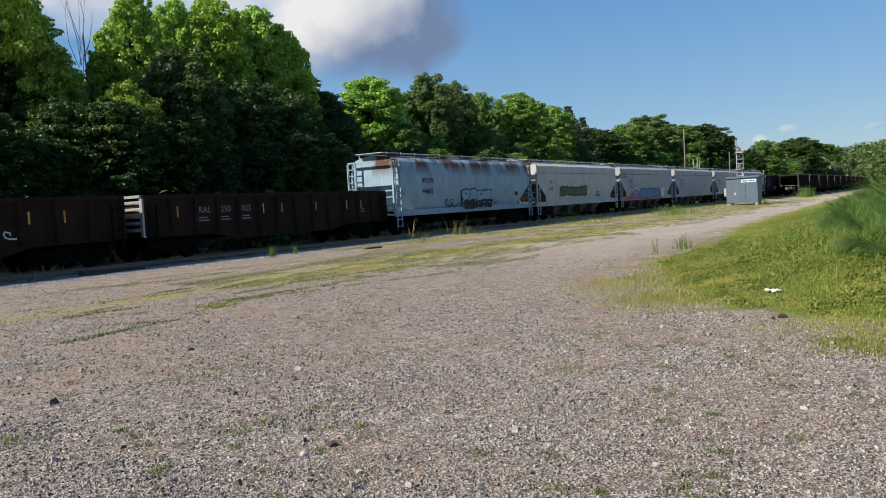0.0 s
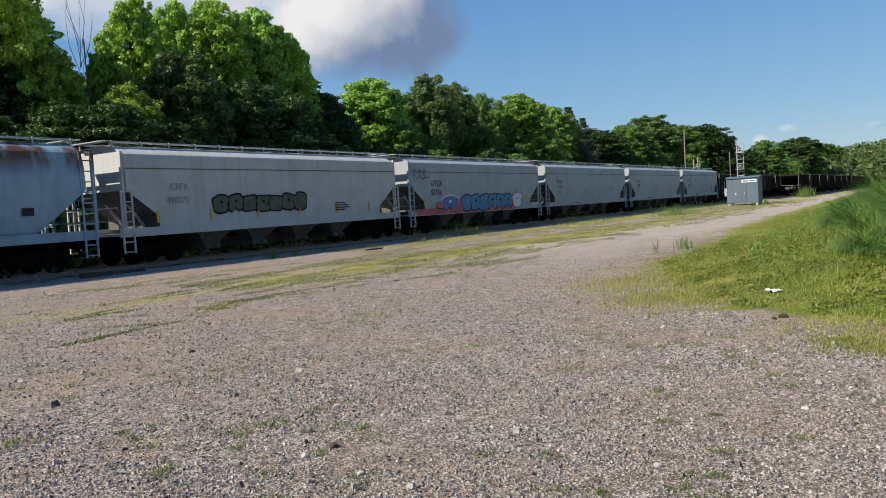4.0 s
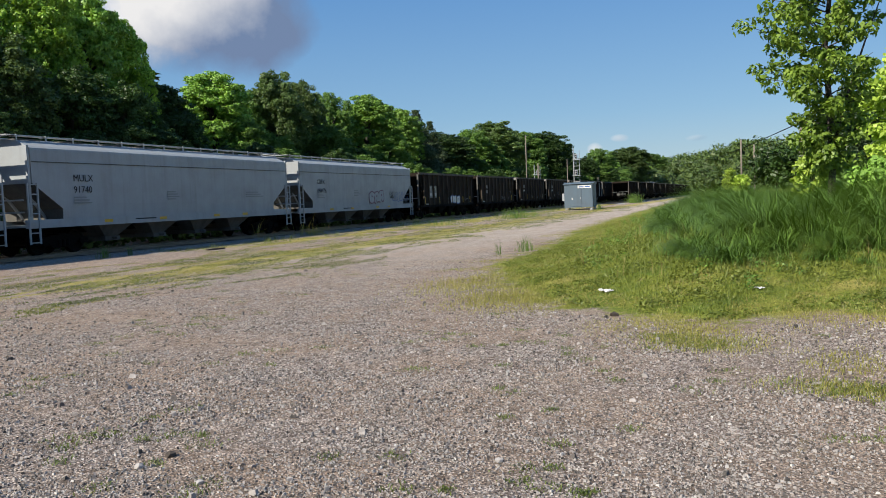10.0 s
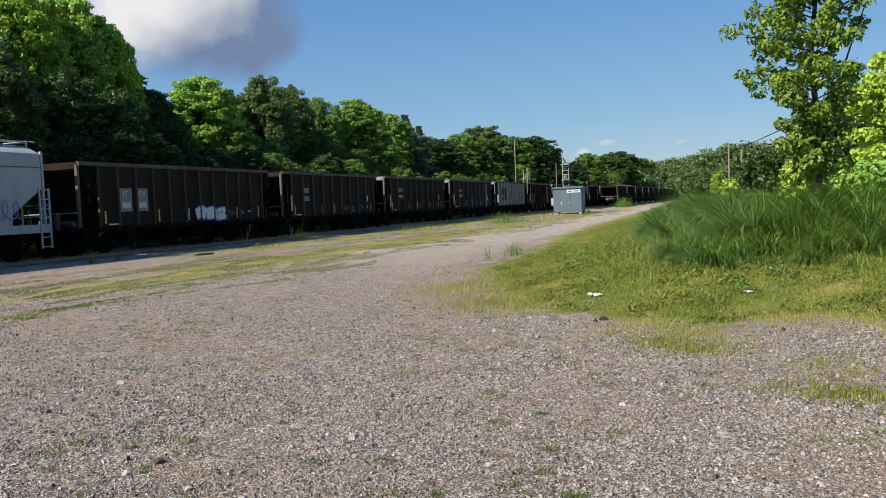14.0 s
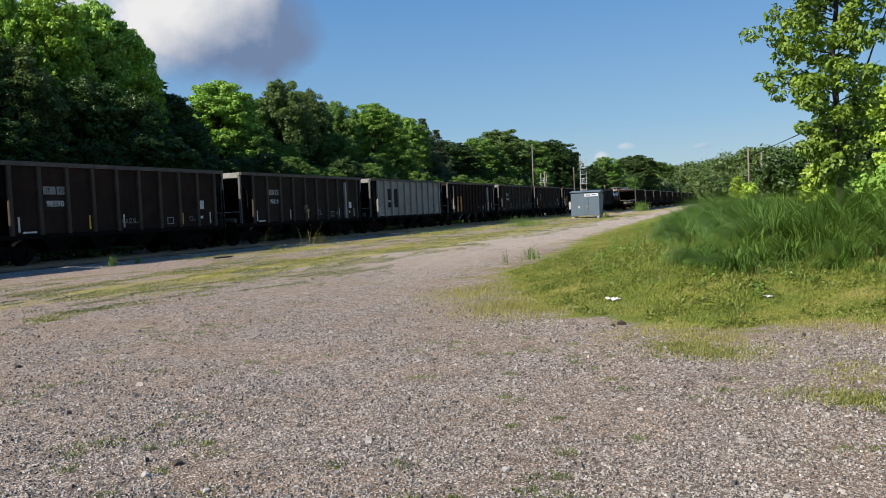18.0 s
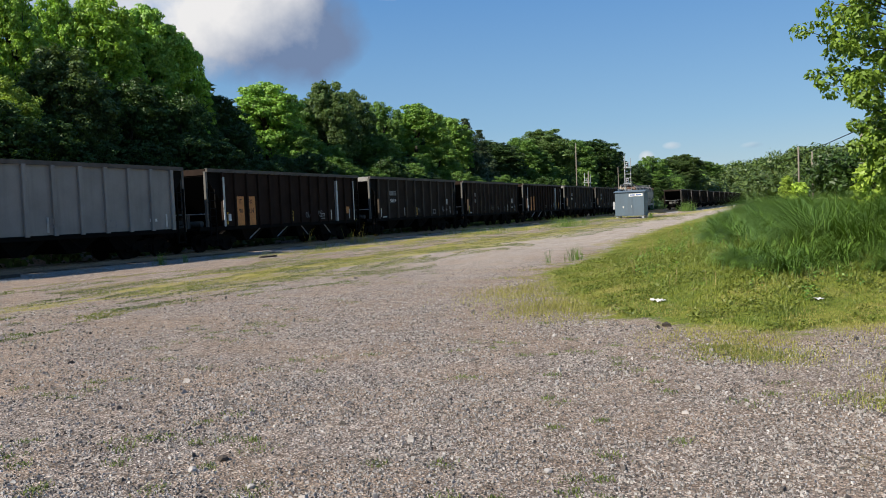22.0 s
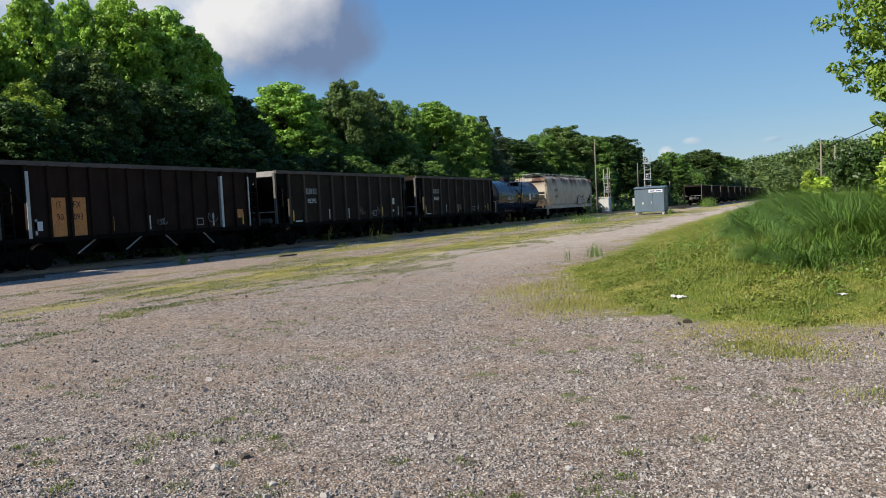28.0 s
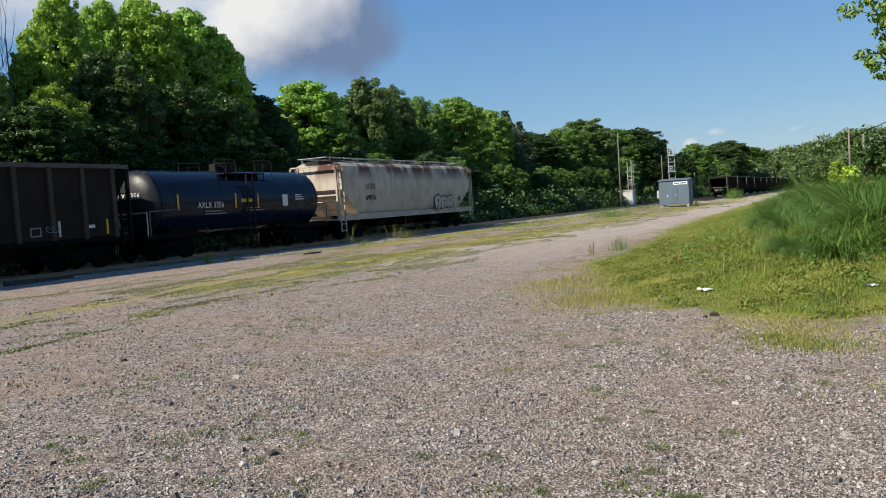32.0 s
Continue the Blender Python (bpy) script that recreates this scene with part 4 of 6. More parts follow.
def spray_letters(car, x0, x1, z0, z1, count, fill, edge, seed, y=SIDE, lean=0.12):
    """A row of swollen spray-painted shapes with an outline, each with a hole or a bite."""
    rng = random.Random(seed)
    step = (x1 - x0) / count
    for i in range(count):
        cx = x0 + step * (i + 0.5)
        h = (z1 - z0) * rng.uniform(0.82, 1.0)
        cz = (z0 + z1) / 2 + rng.uniform(-0.04, 0.06)
        style = rng.randrange(3)
        for grow, mat, dy in ((0.07, edge, 0.0), (0.0, fill, 0.005)):
            pts = []
            for k in range(28):
                a = 2 * math.pi * k / 28
                c, s = math.cos(a), math.sin(a)
                rx = (step * 0.52 + grow) * (1 + 0.10 * math.sin(3 * a + i * 1.7) + 0.06 * math.sin(5 * a + i))
                rz = (h * 0.5 + grow) * (1 + 0.07 * math.cos(4 * a + i))
                px = abs(c) ** 0.6 * (1 if c >= 0 else -1) * rx
                pz = abs(s) ** 0.6 * (1 if s >= 0 else -1) * rz
                if style == 0 and s < -0.2:
                    pz += 0.28 * h * max(0, 1 - abs(px) / (0.18 * step + 1e-6))
                if style == 1 and c > 0.3:
                    px -= 0.20 * step * max(0, 1 - abs(pz) / (0.2 * h))
                pts.append((cx + px + lean * pz, cz + pz))
            part("spray_shape", Build().prism(pts, y - 0.004 - dy, y - dy), mat, car)
        hole = [(cx + lean * 0.2 * h + 0.10 * step * math.cos(2 * math.pi * k / 10), cz + 0.12 * h + 0.10 * h * math.sin(2 * math.pi * k / 10)) for k in range(10)]
        if style != 2:
            part("spray_shape", Build().prism(hole, y - 0.013, y - 0.009), edge, car)


def scribble(car, x0, x1, z0, z1, loops, mat, seed, y=SIDE, r=0.02):
    """A thin looping spray line."""
    rng = random.Random(seed)
    b = Build()
    pts = []
    n = loops * 9
    for k in range(n + 1):
        u = k / n
        a = 2 * math.pi * loops * u
        pts.append((x0 + (x1 - x0) * u + (x1 - x0) / loops * 0.5 * math.cos(a), (z0 + z1) / 2 + (z1 - z0) * 0.5 * math.sin(a) * (0.7 + 0.3 * rng.random())))
    ribbon = []
    for k, p in enumerate(pts):
        a, c = pts[max(0, k - 1)], pts[min(len(pts) - 1, k + 1)]
        d = Vector((c[0] - a[0], c[1] - a[1]))
        d = d.normalized() * r if d.length > 1e-4 else Vector((r, 0))
        ribbon += [(p[0] - d.y, y - 0.004, p[1] + d.x), (p[0] + d.y, y - 0.004, p[1] - d.x)]
    b.add(ribbon, [(2 * k, 2 * k + 1, 2 * k + 3, 2 * k + 2) for k in range(len(pts) - 1)])
    part("spray_line", b, mat, car)


def plates(car, x, number, y):
    """Grey owner's plates over a black number panel."""
    for q, word in enumerate(("IT", "FX")):
        patch("number_panel", M_TEXT_G, car, x + 0.62 * q, x + 0.56 + 0.62 * q, 2.62, 2.92, y)
        lettering(word, 0.27, M_BLACK, car, x + 0.1 + 0.62 * q, y - 0.008, 2.68)
    patch("number_panel", M_BLACK, car, x, x + 1.2, 2.05, 2.5, y, "black number panel")
    lettering(number, 0.33, M_TEXT_W, car, x + 0.1, y - 0.008, 2.16)


def build_train():
    # two gondolas
    for i in (0, 1):
        car, half = gondola(("dark brown ribbed steel gondola car, empty and grimy", "dark brown gondola car, corrugated end painted pale as if sunlit")[i], span_of(i), M_GOND)
        if i:
            pitch = (2 * half - 0.2) / 13
            for k, s in ((2, "RAL"), (3, "250"), (4, "023")):
                x = -half + 0.1 + pitch * k + 0.22
                lettering(s, 0.36, M_TEXT_G, car, x, -1.495, 1.72)
                small_print(car, x, 1.5, 2, 0.6, M_TEXT_G, -1.493)
            lettering("23", 0.30, M_TEXT_G, car, -half + 0.1 + pitch * 11 + 0.3, -1.495, 1.4)
        else:
            patch("stencil_bar", M_YELLOW, car, half - 6.6, half - 5.7, 1.25, 1.4, -1.50)
            scribble(car, half - 4.3, half - 3.9, 1.12, 1.42, 1, M_TEXT_W, 71, -1.50, 0.025)
        for k in (1, 5, 6, 8, 10, 11):
            x = -half + 0.1 + (2 * half - 0.2) * k / 13 + 0.3
            patch("reflector", M_ORANGE if k % 5 else M_YELLOW, car, x, x + 0.07, 1.6, 2.0, -1.50)
        couple(i, car)
    # light blue car with an open end cage
    car, half, hl = covered_hopper("faded light-blue covered hopper car, rust stained under the eaves", span_of(2), M_BLUE, True, 3, True)
    lettering("WLPX", 0.46, M_TEXT_K, car, -hl + 2.3, -1.615, 2.82)
    lettering("44662", 0.46, M_TEXT_K, car, -hl + 2.3, -1.615, 2.22)
    spray_letters(car, -1.4, 2.4, 1.75, 2.42, 4, M_BLUE, M_TEXT_K, 3, -1.60)
    spray_letters(car, -1.3, 2.4, 1.15, 1.78, 5, M_TEXT_K, M_BLUE, 5, -1.62)
    scribble(car, -3.4, -2.2, 1.4, 1.9, 2, M_TEXT_K, 2, -1.60, 0.035)
    scribble(car, 2.3, 3.0, 1.5, 1.8, 1, M_TEXT_K, 6, -1.60, 0.03)
    patch("stencil_bar", M_TEXT_K, car, hl - 2.3, hl - 1.9, 1.95, 2.2, -1.60)
    couple(2, car)
    # chalk white car with dark green spray
    car, half, hl = covered_hopper("chalky white covered hopper car sprayed with dark green scrawl", span_of(3), M_WHITE, False, 4)
    spray_letters(car, -4.3, 1.2, 1.75, 2.45, 7, M_OLIVE, M_BLACK, 11)
    stripes(car, hl, 1.5, 2.6)
    lettering("CBFX", 0.36, M_TEXT_F, car, -hl + 1.9, SIDE - 0.005, 2.72)
    lettering("490275", 0.36, M_TEXT_F, car, -hl + 1.7, SIDE - 0.005, 2.2)
    small_print(car, hl - 5.0, 1.95, 4, 1.1, M_TEXT_K)
    couple(3, car)
    # pale grey car with teal and red spray
    car, half, hl = covered_hopper("pale grey covered hopper car with bright teal and red spray lettering", span_of(4), M_GREY, False, 4)
    lettering("UTCX", 0.46, M_TEXT_K, car, -hl + 2.0, SIDE - 0.005, 2.72)
    lettering("53106", 0.46, M_TEXT_K, car, -hl + 2.0, SIDE - 0.005, 2.2)
    patch("spray_ground", M_RED, car, -hl + 0.4, hl - 4.2, 1.08, 1.42, SIDE + 0.001, "red sprayed ground band")
    spray_letters(car, -hl + 3.2, -hl + 4.9, 1.15, 2.1, 1, M_NAVY, M_TEXT_W, 8)
    spray_letters(car, -hl + 2.6, -hl + 5.6, 1.3, 1.75, 3, M_RED, M_RED, 9, SIDE + 0.004)
    spray_letters(car, -hl + 5.5, hl - 4.4, 1.10, 2.15, 6, M_TEAL, M_TEXT_K, 21, SIDE - 0.002)
    spray_letters(car, -hl + 5.3, hl - 3.2, 1.2, 2.0, 8, M_PINK, M_RED, 23, SIDE + 0.006)
    spray_letters(car, hl - 4.2, hl - 2.9, 1.2, 2.25, 1, M_TEXT_W, M_RED, 4, SIDE - 0.002)
    scribble(car, -hl + 0.3, -hl + 1.8, 3.1, 3.7, 3, M_TEXT_K, 7)
    stripes(car, hl, 1.6, 7.4)
    patch("stencil_bar", M_YELLOW, car, hl - 2.2, hl - 1.7, 1.75, 2.0, SIDE)
    couple(4, car)
    # three clean pale grey cars
    for i in (5, 6, 7):
        car, half, hl = covered_hopper(("pale grey covered hopper car, clean with black lettering", "pale grey covered hopper car with a single black stencil", "pale grey covered hopper car with plum and blue spray scrawls")[i - 5], span_of(i), M_GREY, False, 4)
        if i == 5:
            lettering("MULX", 0.38, M_TEXT_K, car, -hl + 1.9, SIDE - 0.005, 2.8)
            lettering("91770", 0.38, M_TEXT_K, car, -hl + 1.9, SIDE - 0.005, 2.35)
        if i == 6:
            lettering("MULX", 0.38, M_TEXT_K, car, -hl + 1.9, SIDE - 0.005, 2.8)
            lettering("91740", 0.38, M_TEXT_K, car, -hl + 1.9, SIDE - 0.005, 2.35)
        if i == 7:
            lettering("CBFX", 0.40, M_TEXT_K, car, -hl + 1.9, SIDE - 0.005, 2.8)
            lettering("490476", 0.40, M_TEXT_K, car, -hl + 1.85, SIDE - 0.005, 2.25)
            spray_letters(car, 0.9, 3.2, 1.5, 2.35, 3, M_GREY, M_PINK, 31)
            scribble(car, 4.3, 5.0, 1.8, 2.3, 3, M_TEXT_K, 12)
            scribble(car, hl - 3.6, hl - 0.9, 1.5, 2.3, 6, M_NAVY, 13)
        small_print(car, -hl + 1.9, 2.15, 3, 0.9, M_TEXT_F)
        small_print(car, -1.4, 2.35, 4, 0.8, M_TEXT_F)
        small_print(car, hl - 4.0, 2.3, 3, 1.6, M_TEXT_F)
        small_print(car, -hl + 5.2, 1.2, 1, 1.8, M_TEXT_K)
        for x in (-hl + 3.4, -2.0, 1.9, hl - 4.4):
            patch("reflector", M_YELLOW, car, x, x + 0.45, 1.14, 1.26, SIDE)
        couple(i, car)
    # open coal hoppers
    looks = ["brown open hopper car with pale lower corner panels and white scrawl", "dark brown open coal hopper car with two small data panels", "very dark open coal hopper car with a pale end", "dark brown open hopper car with ribbed sides and a white sticker",
             "bare aluminium open hopper car with dark number panels", "dark brown open hopper car with two faded orange panels", "dark brown open hopper car with white number", "dark open hopper car with low pale scrawls",
             "dark brown open hopper car with two orange panels and white tags", "dark brown ribbed open hopper car with small white numerals", "dark brown open hopper car coupled beside the tank car"]
    for j in range(11):
        i = 8 + j
        mat = [M_BROWN, M_BROWN, M_GOND, M_BROWN, M_SILVER, M_GOND, M_BROWN, M_GOND, M_GOND, M_BROWN, M_BROWN][j]
        rng = random.Random(50 + j)
        car, half, lo, hi = open_hopper(looks[j], span_of(i), mat, [11, 9, 9, 9, 10, 13, 9, 13, 13, 9, 9][j], M_SILVER if j == 4 else (M_RIB if j in (0, 1, 2, 3, 6, 7, 9, 10) else None), 3.78, j in (2, 3, 4, 6, 9), M_STEEL if j in (5, 8) else None)
        ys = -1.54
        if j == 0:
            for q, word in enumerate(("IT", "FX")):
                x = lo + 1.25 + 1.0 * q
                patch("number_panel", M_TEXT_G, car, x, x + 0.7, 1.75, 2.75, ys, "faded grey number panel")
                lettering(word, 0.40, M_LITTER, car, x + 0.14, ys - 0.008, 2.36)
                patch("stencil_bar", M_LITTER, car, x + 0.1, x + 0.6, 1.9, 2.15, ys - 0.006)
            spray_letters(car, 0.6, 3.0, 1.2, 1.85, 3, M_TEXT_W, M_NAVY, 40, -1.62)
        number = {2: "98390", 3: "98210", 6: "98019", 9: "98292", 10: "98053"}.get(j)
        if number:
            plates(car, lo + (span_of(i) - 3.2) / 9 + 0.2, number, ys)
        if j == 3:
            patch("sticker", M_TEXT_W, car, hi - 1.2, hi - 0.7, 1.8, 2.2, ys)
            part("light_rib", Build().box(hi - 1.7, hi - 1.5, -1.66, -1.54, 1.15, 3.45), M_BAY_END, car)
            scribble(car, -0.5, 0.0, 1.6, 2.1, 2, M_TEXT_G, 22, -1.66, 0.014)
        if j == 4:
            for x in (lo + 1.75, lo + 2.85):
                patch("number_panel", M_BLACK, car, x, x + 0.82, 1.75, 3.1, ys)
            lettering("98128", 0.27, M_TEXT_W, car, lo + 1.78, ys - 0.008, 2.12, stretch=0.8)
        if j in (5, 8):
            for k, s in enumerate((("IT", "FX"), ("90", "214" if j == 5 else "093"))):
                for q in (0, 1):
                    x = lo + 0.98 + 0.86 * q
                    if k == 0:
                        patch("number_panel", M_ORANGE, car, x, x + 0.60, 1.12, 2.55, ys, "faded orange number panel")
                    lettering(s[q], 0.34, M_TEXT_K, car, x + (0.2 if q == 0 else 0.04), ys - 0.008, 2.18 - 0.44 * k, stretch=0.85)
            patch("sticker", M_TEXT_W, car, lo + 0.3, lo + 0.6, 1.4, 1.72, ys)
            patch("sticker", M_ORANGE, car, hi - 0.75, hi - 0.35, 1.55, 1.95, ys)
            part("light_rib", Build().box(hi - 1.92, hi - 1.78, -1.67, -1.54, 1.15, 3.45), M_STEEL, car)
            part("light_rib", Build().box(hi - 0.04, hi + 0.04, -1.67, -1.54, 1.15, 3.45), M_STEEL, car)
            part("light_rib", Build().box(lo - 0.04, lo + 0.08, -1.67, -1.54, 1.15, 3.45), M_STEEL, car)
        if j in (1, 2, 6, 7, 9, 10):
            if j in (1, 7):
                for q in (0, 1):
                    patch("number_panel", M_TEXT_G, car, lo + 1.5, lo + 2.1, 2.55 - 0.5 * q, 2.85 - 0.5 * q, ys - 0.002)
        for x in (lo + 0.3, lo + 3.6, 0.1, hi - 2.4, hi - 0.4):
            patch("reflector", M_YELLOW if rng.random() < 0.5 else M_STEEL, car, x, x + 0.09, 1.25, 1.8, ys)
        for k in range(3):
            x = rng.uniform(lo + 3, hi - 2)
            scribble(car, x, x + rng.uniform(0.2, 0.5), 1.4, rng.uniform(1.6, 1.9), 2, M_TEXT_G, 60 + 3 * j + k, -1.66, 0.012)
        if j in (1, 2, 6, 7, 9):
            patch("sticker", M_LITTER, car, hi - 1.25, hi - 0.8, 1.95, 2.35, ys)
        patch("stencil_box", M_TEXT_G, car, 0.45 * hi, 0.45 * hi + 0.42, 1.3, 1.62, ys + 0.001)
        patch("stencil_box", mat, car, 0.45 * hi + 0.05, 0.45 * hi + 0.37, 1.35, 1.57, ys - 0.001)
        if j not in (5, 8):
            patch("stencil_bar", M_TEXT_W, car, lo + 0.5, lo + 1.1, 1.2, 1.26, ys)
            patch("stencil_bar", M_TEXT_W, car, hi - 1.3, hi - 0.9, 1.5, 1.62, ys)
        couple(i, car)
    # tank car
    car, half, hl = tank_car("glossy black tank car with white lettering and a railed dome", span_of(19))
    lettering("AXLX 3356", 0.38, M_TEXT_W, car, -hl + 2.0, -1.445, 2.05, stretch=0.85)
    small_print(car, -hl + 2.4, 1.88, 2, 1.5, M_TEXT_G, -1.43)
    small_print(car, -hl + 5.0, 1.95, 2, 1.4, M_TEXT_G, -1.43)
    for x in (-hl + 0.85, -hl + 4.3, -hl + 5.8):
        patch("reflector", M_YELLOW, car, x, x + 0.09, 2.0, 2.65, -1.44)
    patch("placard", M_TEXT_W, car, hl - 2.9, hl - 2.5, 2.0, 2.55, -1.44)
    small_print(car, hl - 1.9, 2.5, 3, 0.7, M_TEXT_W, -1.44)
    patch("placard", M_YELLOW, car, -hl + 4.7, -hl + 5.5, 2.25, 2.4, -1.44)
    end_mark = lettering("AXLX 3356", 0.36, M_TEXT_W, car, 0, 0, 0)
    end_mark.matrix_basis = Matrix.Translation((-hl - 0.435, 1.0, 2.55)) @ Euler((radians(90), 0, radians(-90))).to_matrix().to_4x4()
    couple(19, car)
    # rusty cream car at the end of the train
    car, half, hl = covered_hopper("rust-streaked cream covered hopper car, last of the train", span_of(20), M_CREAM, True, 3, True)
    lettering("ACFX", 0.44, M_TEXT_K, car, -hl + 2.3, -1.61, 2.75)
    lettering("69076", 0.44, M_TEXT_K, car, -hl + 2.3, -1.61, 2.1)
    spray_letters(car, 2.6, 5.2, 1.3, 2.25, 3, M_CREAM, M_TEXT_K, 44, -1.60)
    scribble(car, 2.2, 3.0, 1.2, 1.6, 2, M_TEXT_K, 45, -1.60)
    patch("stencil_bar", M_TEXT_K, car, hl - 1.9, hl - 1.65, 1.85, 2.1, -1.60)
    couple(20, car)


build_train()


def build_standing_cars():
    """A cut of dark hoppers left standing on the siding."""
    x = 150.0
    for j in range(12):
        label = "dark brown open hopper car standing on the siding"
        if j == 0:
            first, *rest = open_hopper(label, 15.0, M_BROWN, 10, None, 3.7, False)
            tagged(first, "dark open hopper car with a braced end, standing on the siding", "freight car", "cars standing on the siding")
            first.matrix_basis = pose(x + 7.5, SIDING_Y, RAIL_TOP)
        else:
            tagged(copy_thing(first, pose(x + 15.0 * j + 7.5, SIDING_Y, RAIL_TOP)), label, "freight car", "cars standing on the siding")


still_from = len(WHEELS)
build_standing_cars()
del WHEELS[still_from:]


# ---- trees ----
def leaf_mesh(name, clumps, count, size, mat, seed, flat=0.0, droop=0.0):
    """Many single leaves, spread over the shells of round clumps (x, y, z, radius, squash)."""
    rng = np.random.default_rng(seed)
    cl = np.array(clumps, float)
    area = cl[:, 3] ** 2
    pick = rng.choice(len(cl), count, p=area / area.sum())
    d = rng.normal(size=(count, 3))
    d /= np.linalg.norm(d, axis=1, keepdims=True)
    rad = cl[pick, 3] * (0.5 + 0.55 * rng.random(count) ** 0.5)
    rad = rad * (1 + 0.22 * (rng.random(count) > 0.9))
    p = cl[pick, :3] + d * rad[:, None] * np.stack([np.ones(count), np.ones(count), cl[pick, 4]], 1)
    nrm = d * 0.8 * (1 - flat) + np.array([0, 0, 1.0]) * (0.45 + flat) + rng.normal(size=(count, 3)) * 0.5
    nrm /= np.linalg.norm(nrm, axis=1, keepdims=True)
    a = np.cross(nrm, rng.normal(size=(count, 3)))
    a /= np.linalg.norm(a, axis=1, keepdims=True)
    b = np.cross(nrm, a)
    s = size * (0.6 + 0.8 * rng.random(count))[:, None]
    tip = a * s
    tip[:, 2] -= droop * s[:, 0]
    quad = np.stack([p - a * s * 0.8, p + b * s * 0.55 + nrm * s * 0.12, p + tip, p - b * s * 0.55 + nrm * s * 0.12], 1)
    me = bpy.data.meshes.new(name)
    me.vertices.add(count * 4)
    me.vertices.foreach_set("co", quad.reshape(-1))
    me.loops.add(count * 4)
    me.loops.foreach_set("vertex_index", np.arange(count * 4, dtype=np.int32))
    me.polygons.add(count)
    me.polygons.foreach_set("loop_start", np.arange(count, dtype=np.int32) * 4)
    me.materials.append(mat)
    me.update(calc_edges=True)
    return me


def crown_clumps(h, r, base, seed, n=110, shape="round"):
    """Tufts over the rounded lobes of an uneven crown that reaches from base to h."""
    rng = random.Random(seed)
    out = []
    if shape == "fir":
        for i in range(n):
            u = rng.random() ** 0.9
            prof = max(0.05, 1 - u) ** 0.9
            a = rng.uniform(0, 2 * math.pi)
            rr, cr = r * prof * (0.35 + 0.65 * rng.random() ** 0.5), r * (0.05 + 0.16 * prof)
            out.append((rr * math.cos(a), rr * math.sin(a), min(base + (h - base) * u, h - cr), cr, 0.5))
        return out
    lobes = 30 if n > 160 else 18
    squash = (h - base) / (2 * r)
    for k in range(lobes):
        u = (k + 0.5) / lobes
        a = 2.4 * k + rng.uniform(-0.4, 0.4)
        lift = -1 + 2 * u ** (0.62 if shape == "round" else 0.75)
        flat = max(0.0, 1 - abs(lift) ** 2.6) ** 0.55
        R = r * rng.uniform(0.30, 0.44)
        if k == lobes - 1:
            flat, lift, R = 0.08, 1.0, r * 0.40
        q = r - R * rng.uniform(0.85, 1.1)
        cx, cy = q * flat * math.cos(a), q * flat * math.sin(a)
        cz = (h + base) / 2 + (r * squash - R) * lift * rng.uniform(0.86, 1.0)
        for i in range(n // lobes):
            d = Vector((rng.gauss(0, 1) + 0.5 * flat * math.cos(a), rng.gauss(0, 1) + 0.5 * flat * math.sin(a), rng.gauss(0.35, 1))).normalized()
            d *= R * rng.uniform(0.62, 0.98)
            cr = R * rng.uniform(0.20, 0.36)
            out.append((cx + d.x, cy + d.y, min(cz + d.z, h - cr * 0.9), cr, rng.uniform(0.6, 0.85)))
        out.append((cx * 0.8, cy * 0.8, cz, R * 0.6, 0.9))
    return out


def limb(b, p, q, r0, r1, n=7, bend=0.12, rng=random):
    """A bent tapering branch."""
    p, q = Vector(p), Vector(q)
    d = q - p
    off = Vector((rng.uniform(-1, 1), rng.uniform(-1, 1), rng.uniform(-0.3, 0.6))) * d.length * bend
    pts = [p, p + d * 0.35 + off, p + d * 0.7 + off * 0.7, q]
    rs = [r0, r0 * 0.7 + r1 * 0.3, r0 * 0.35 + r1 * 0.65, r1]
    rings = []
    for i, (c, rr) in enumerate(zip(pts, rs)):
        w = (pts[min(i + 1, 3)] - pts[max(i - 1, 0)]).normalized()
        u = w.orthogonal().normalized()
        t = w.cross(u)
        rings.append([tuple(c + (u * math.cos(2 * math.pi * k / n) + t * math.sin(2 * math.pi * k / n)) * rr) for k in range(n)])
    b.loft(rings)


def make_tree(label, h, r, base, mat, seed, leaves=9000, size=0.2, shape="round", category="tree", group="trees along the railway"):
    tree = thing("tree" if shape != "fir" else "conifer_tree", label, category, group)
    rng = random.Random(seed)
    trunk = Build()
    limb(trunk, (0, 0, -0.8), (rng.uniform(-0.3, 0.3), rng.uniform(-0.3, 0.3), h * 0.86), 0.035 * h * 0.5 + 0.06, 0.03, 8, 0.03, rng)
    part("trunk", trunk, M_BARK, tree, "", True)
    clumps = crown_clumps(h, r, base, seed, 420 if leaves > 8000 else (170 if leaves > 2000 else 66), shape)
    for c in rng.sample(clumps, 9):
        z0 = max(0.25 * h, min(c[2] - 0.3 * r, h * 0.75)) * 0.9
        b = Build()
        limb(b, (0, 0, z0), c[:3], 0.012 * h * 0.6, 0.015, 5, 0.12, rng)
        part("limb", b, M_BARK, tree, "", True)
    part("crown", leaf_mesh("crown", clumps, leaves, size, mat, seed, 0.2 if shape == "fir" else 0.0, 0.3 if shape == "fir" else 0.1), None, tree)
    return tree


# height of the tree line, along x
LINE_X = [8, 21.0, 22.5, 25, 26.5, 28, 31.6, 36, 39.5, 42, 44, 46, 48.7, 52, 57, 61, 64.3, 67, 72, 80, 88, 93, 100, 106, 121, 145, 160, 168, 180, 207, 247, 295, 385, 520]
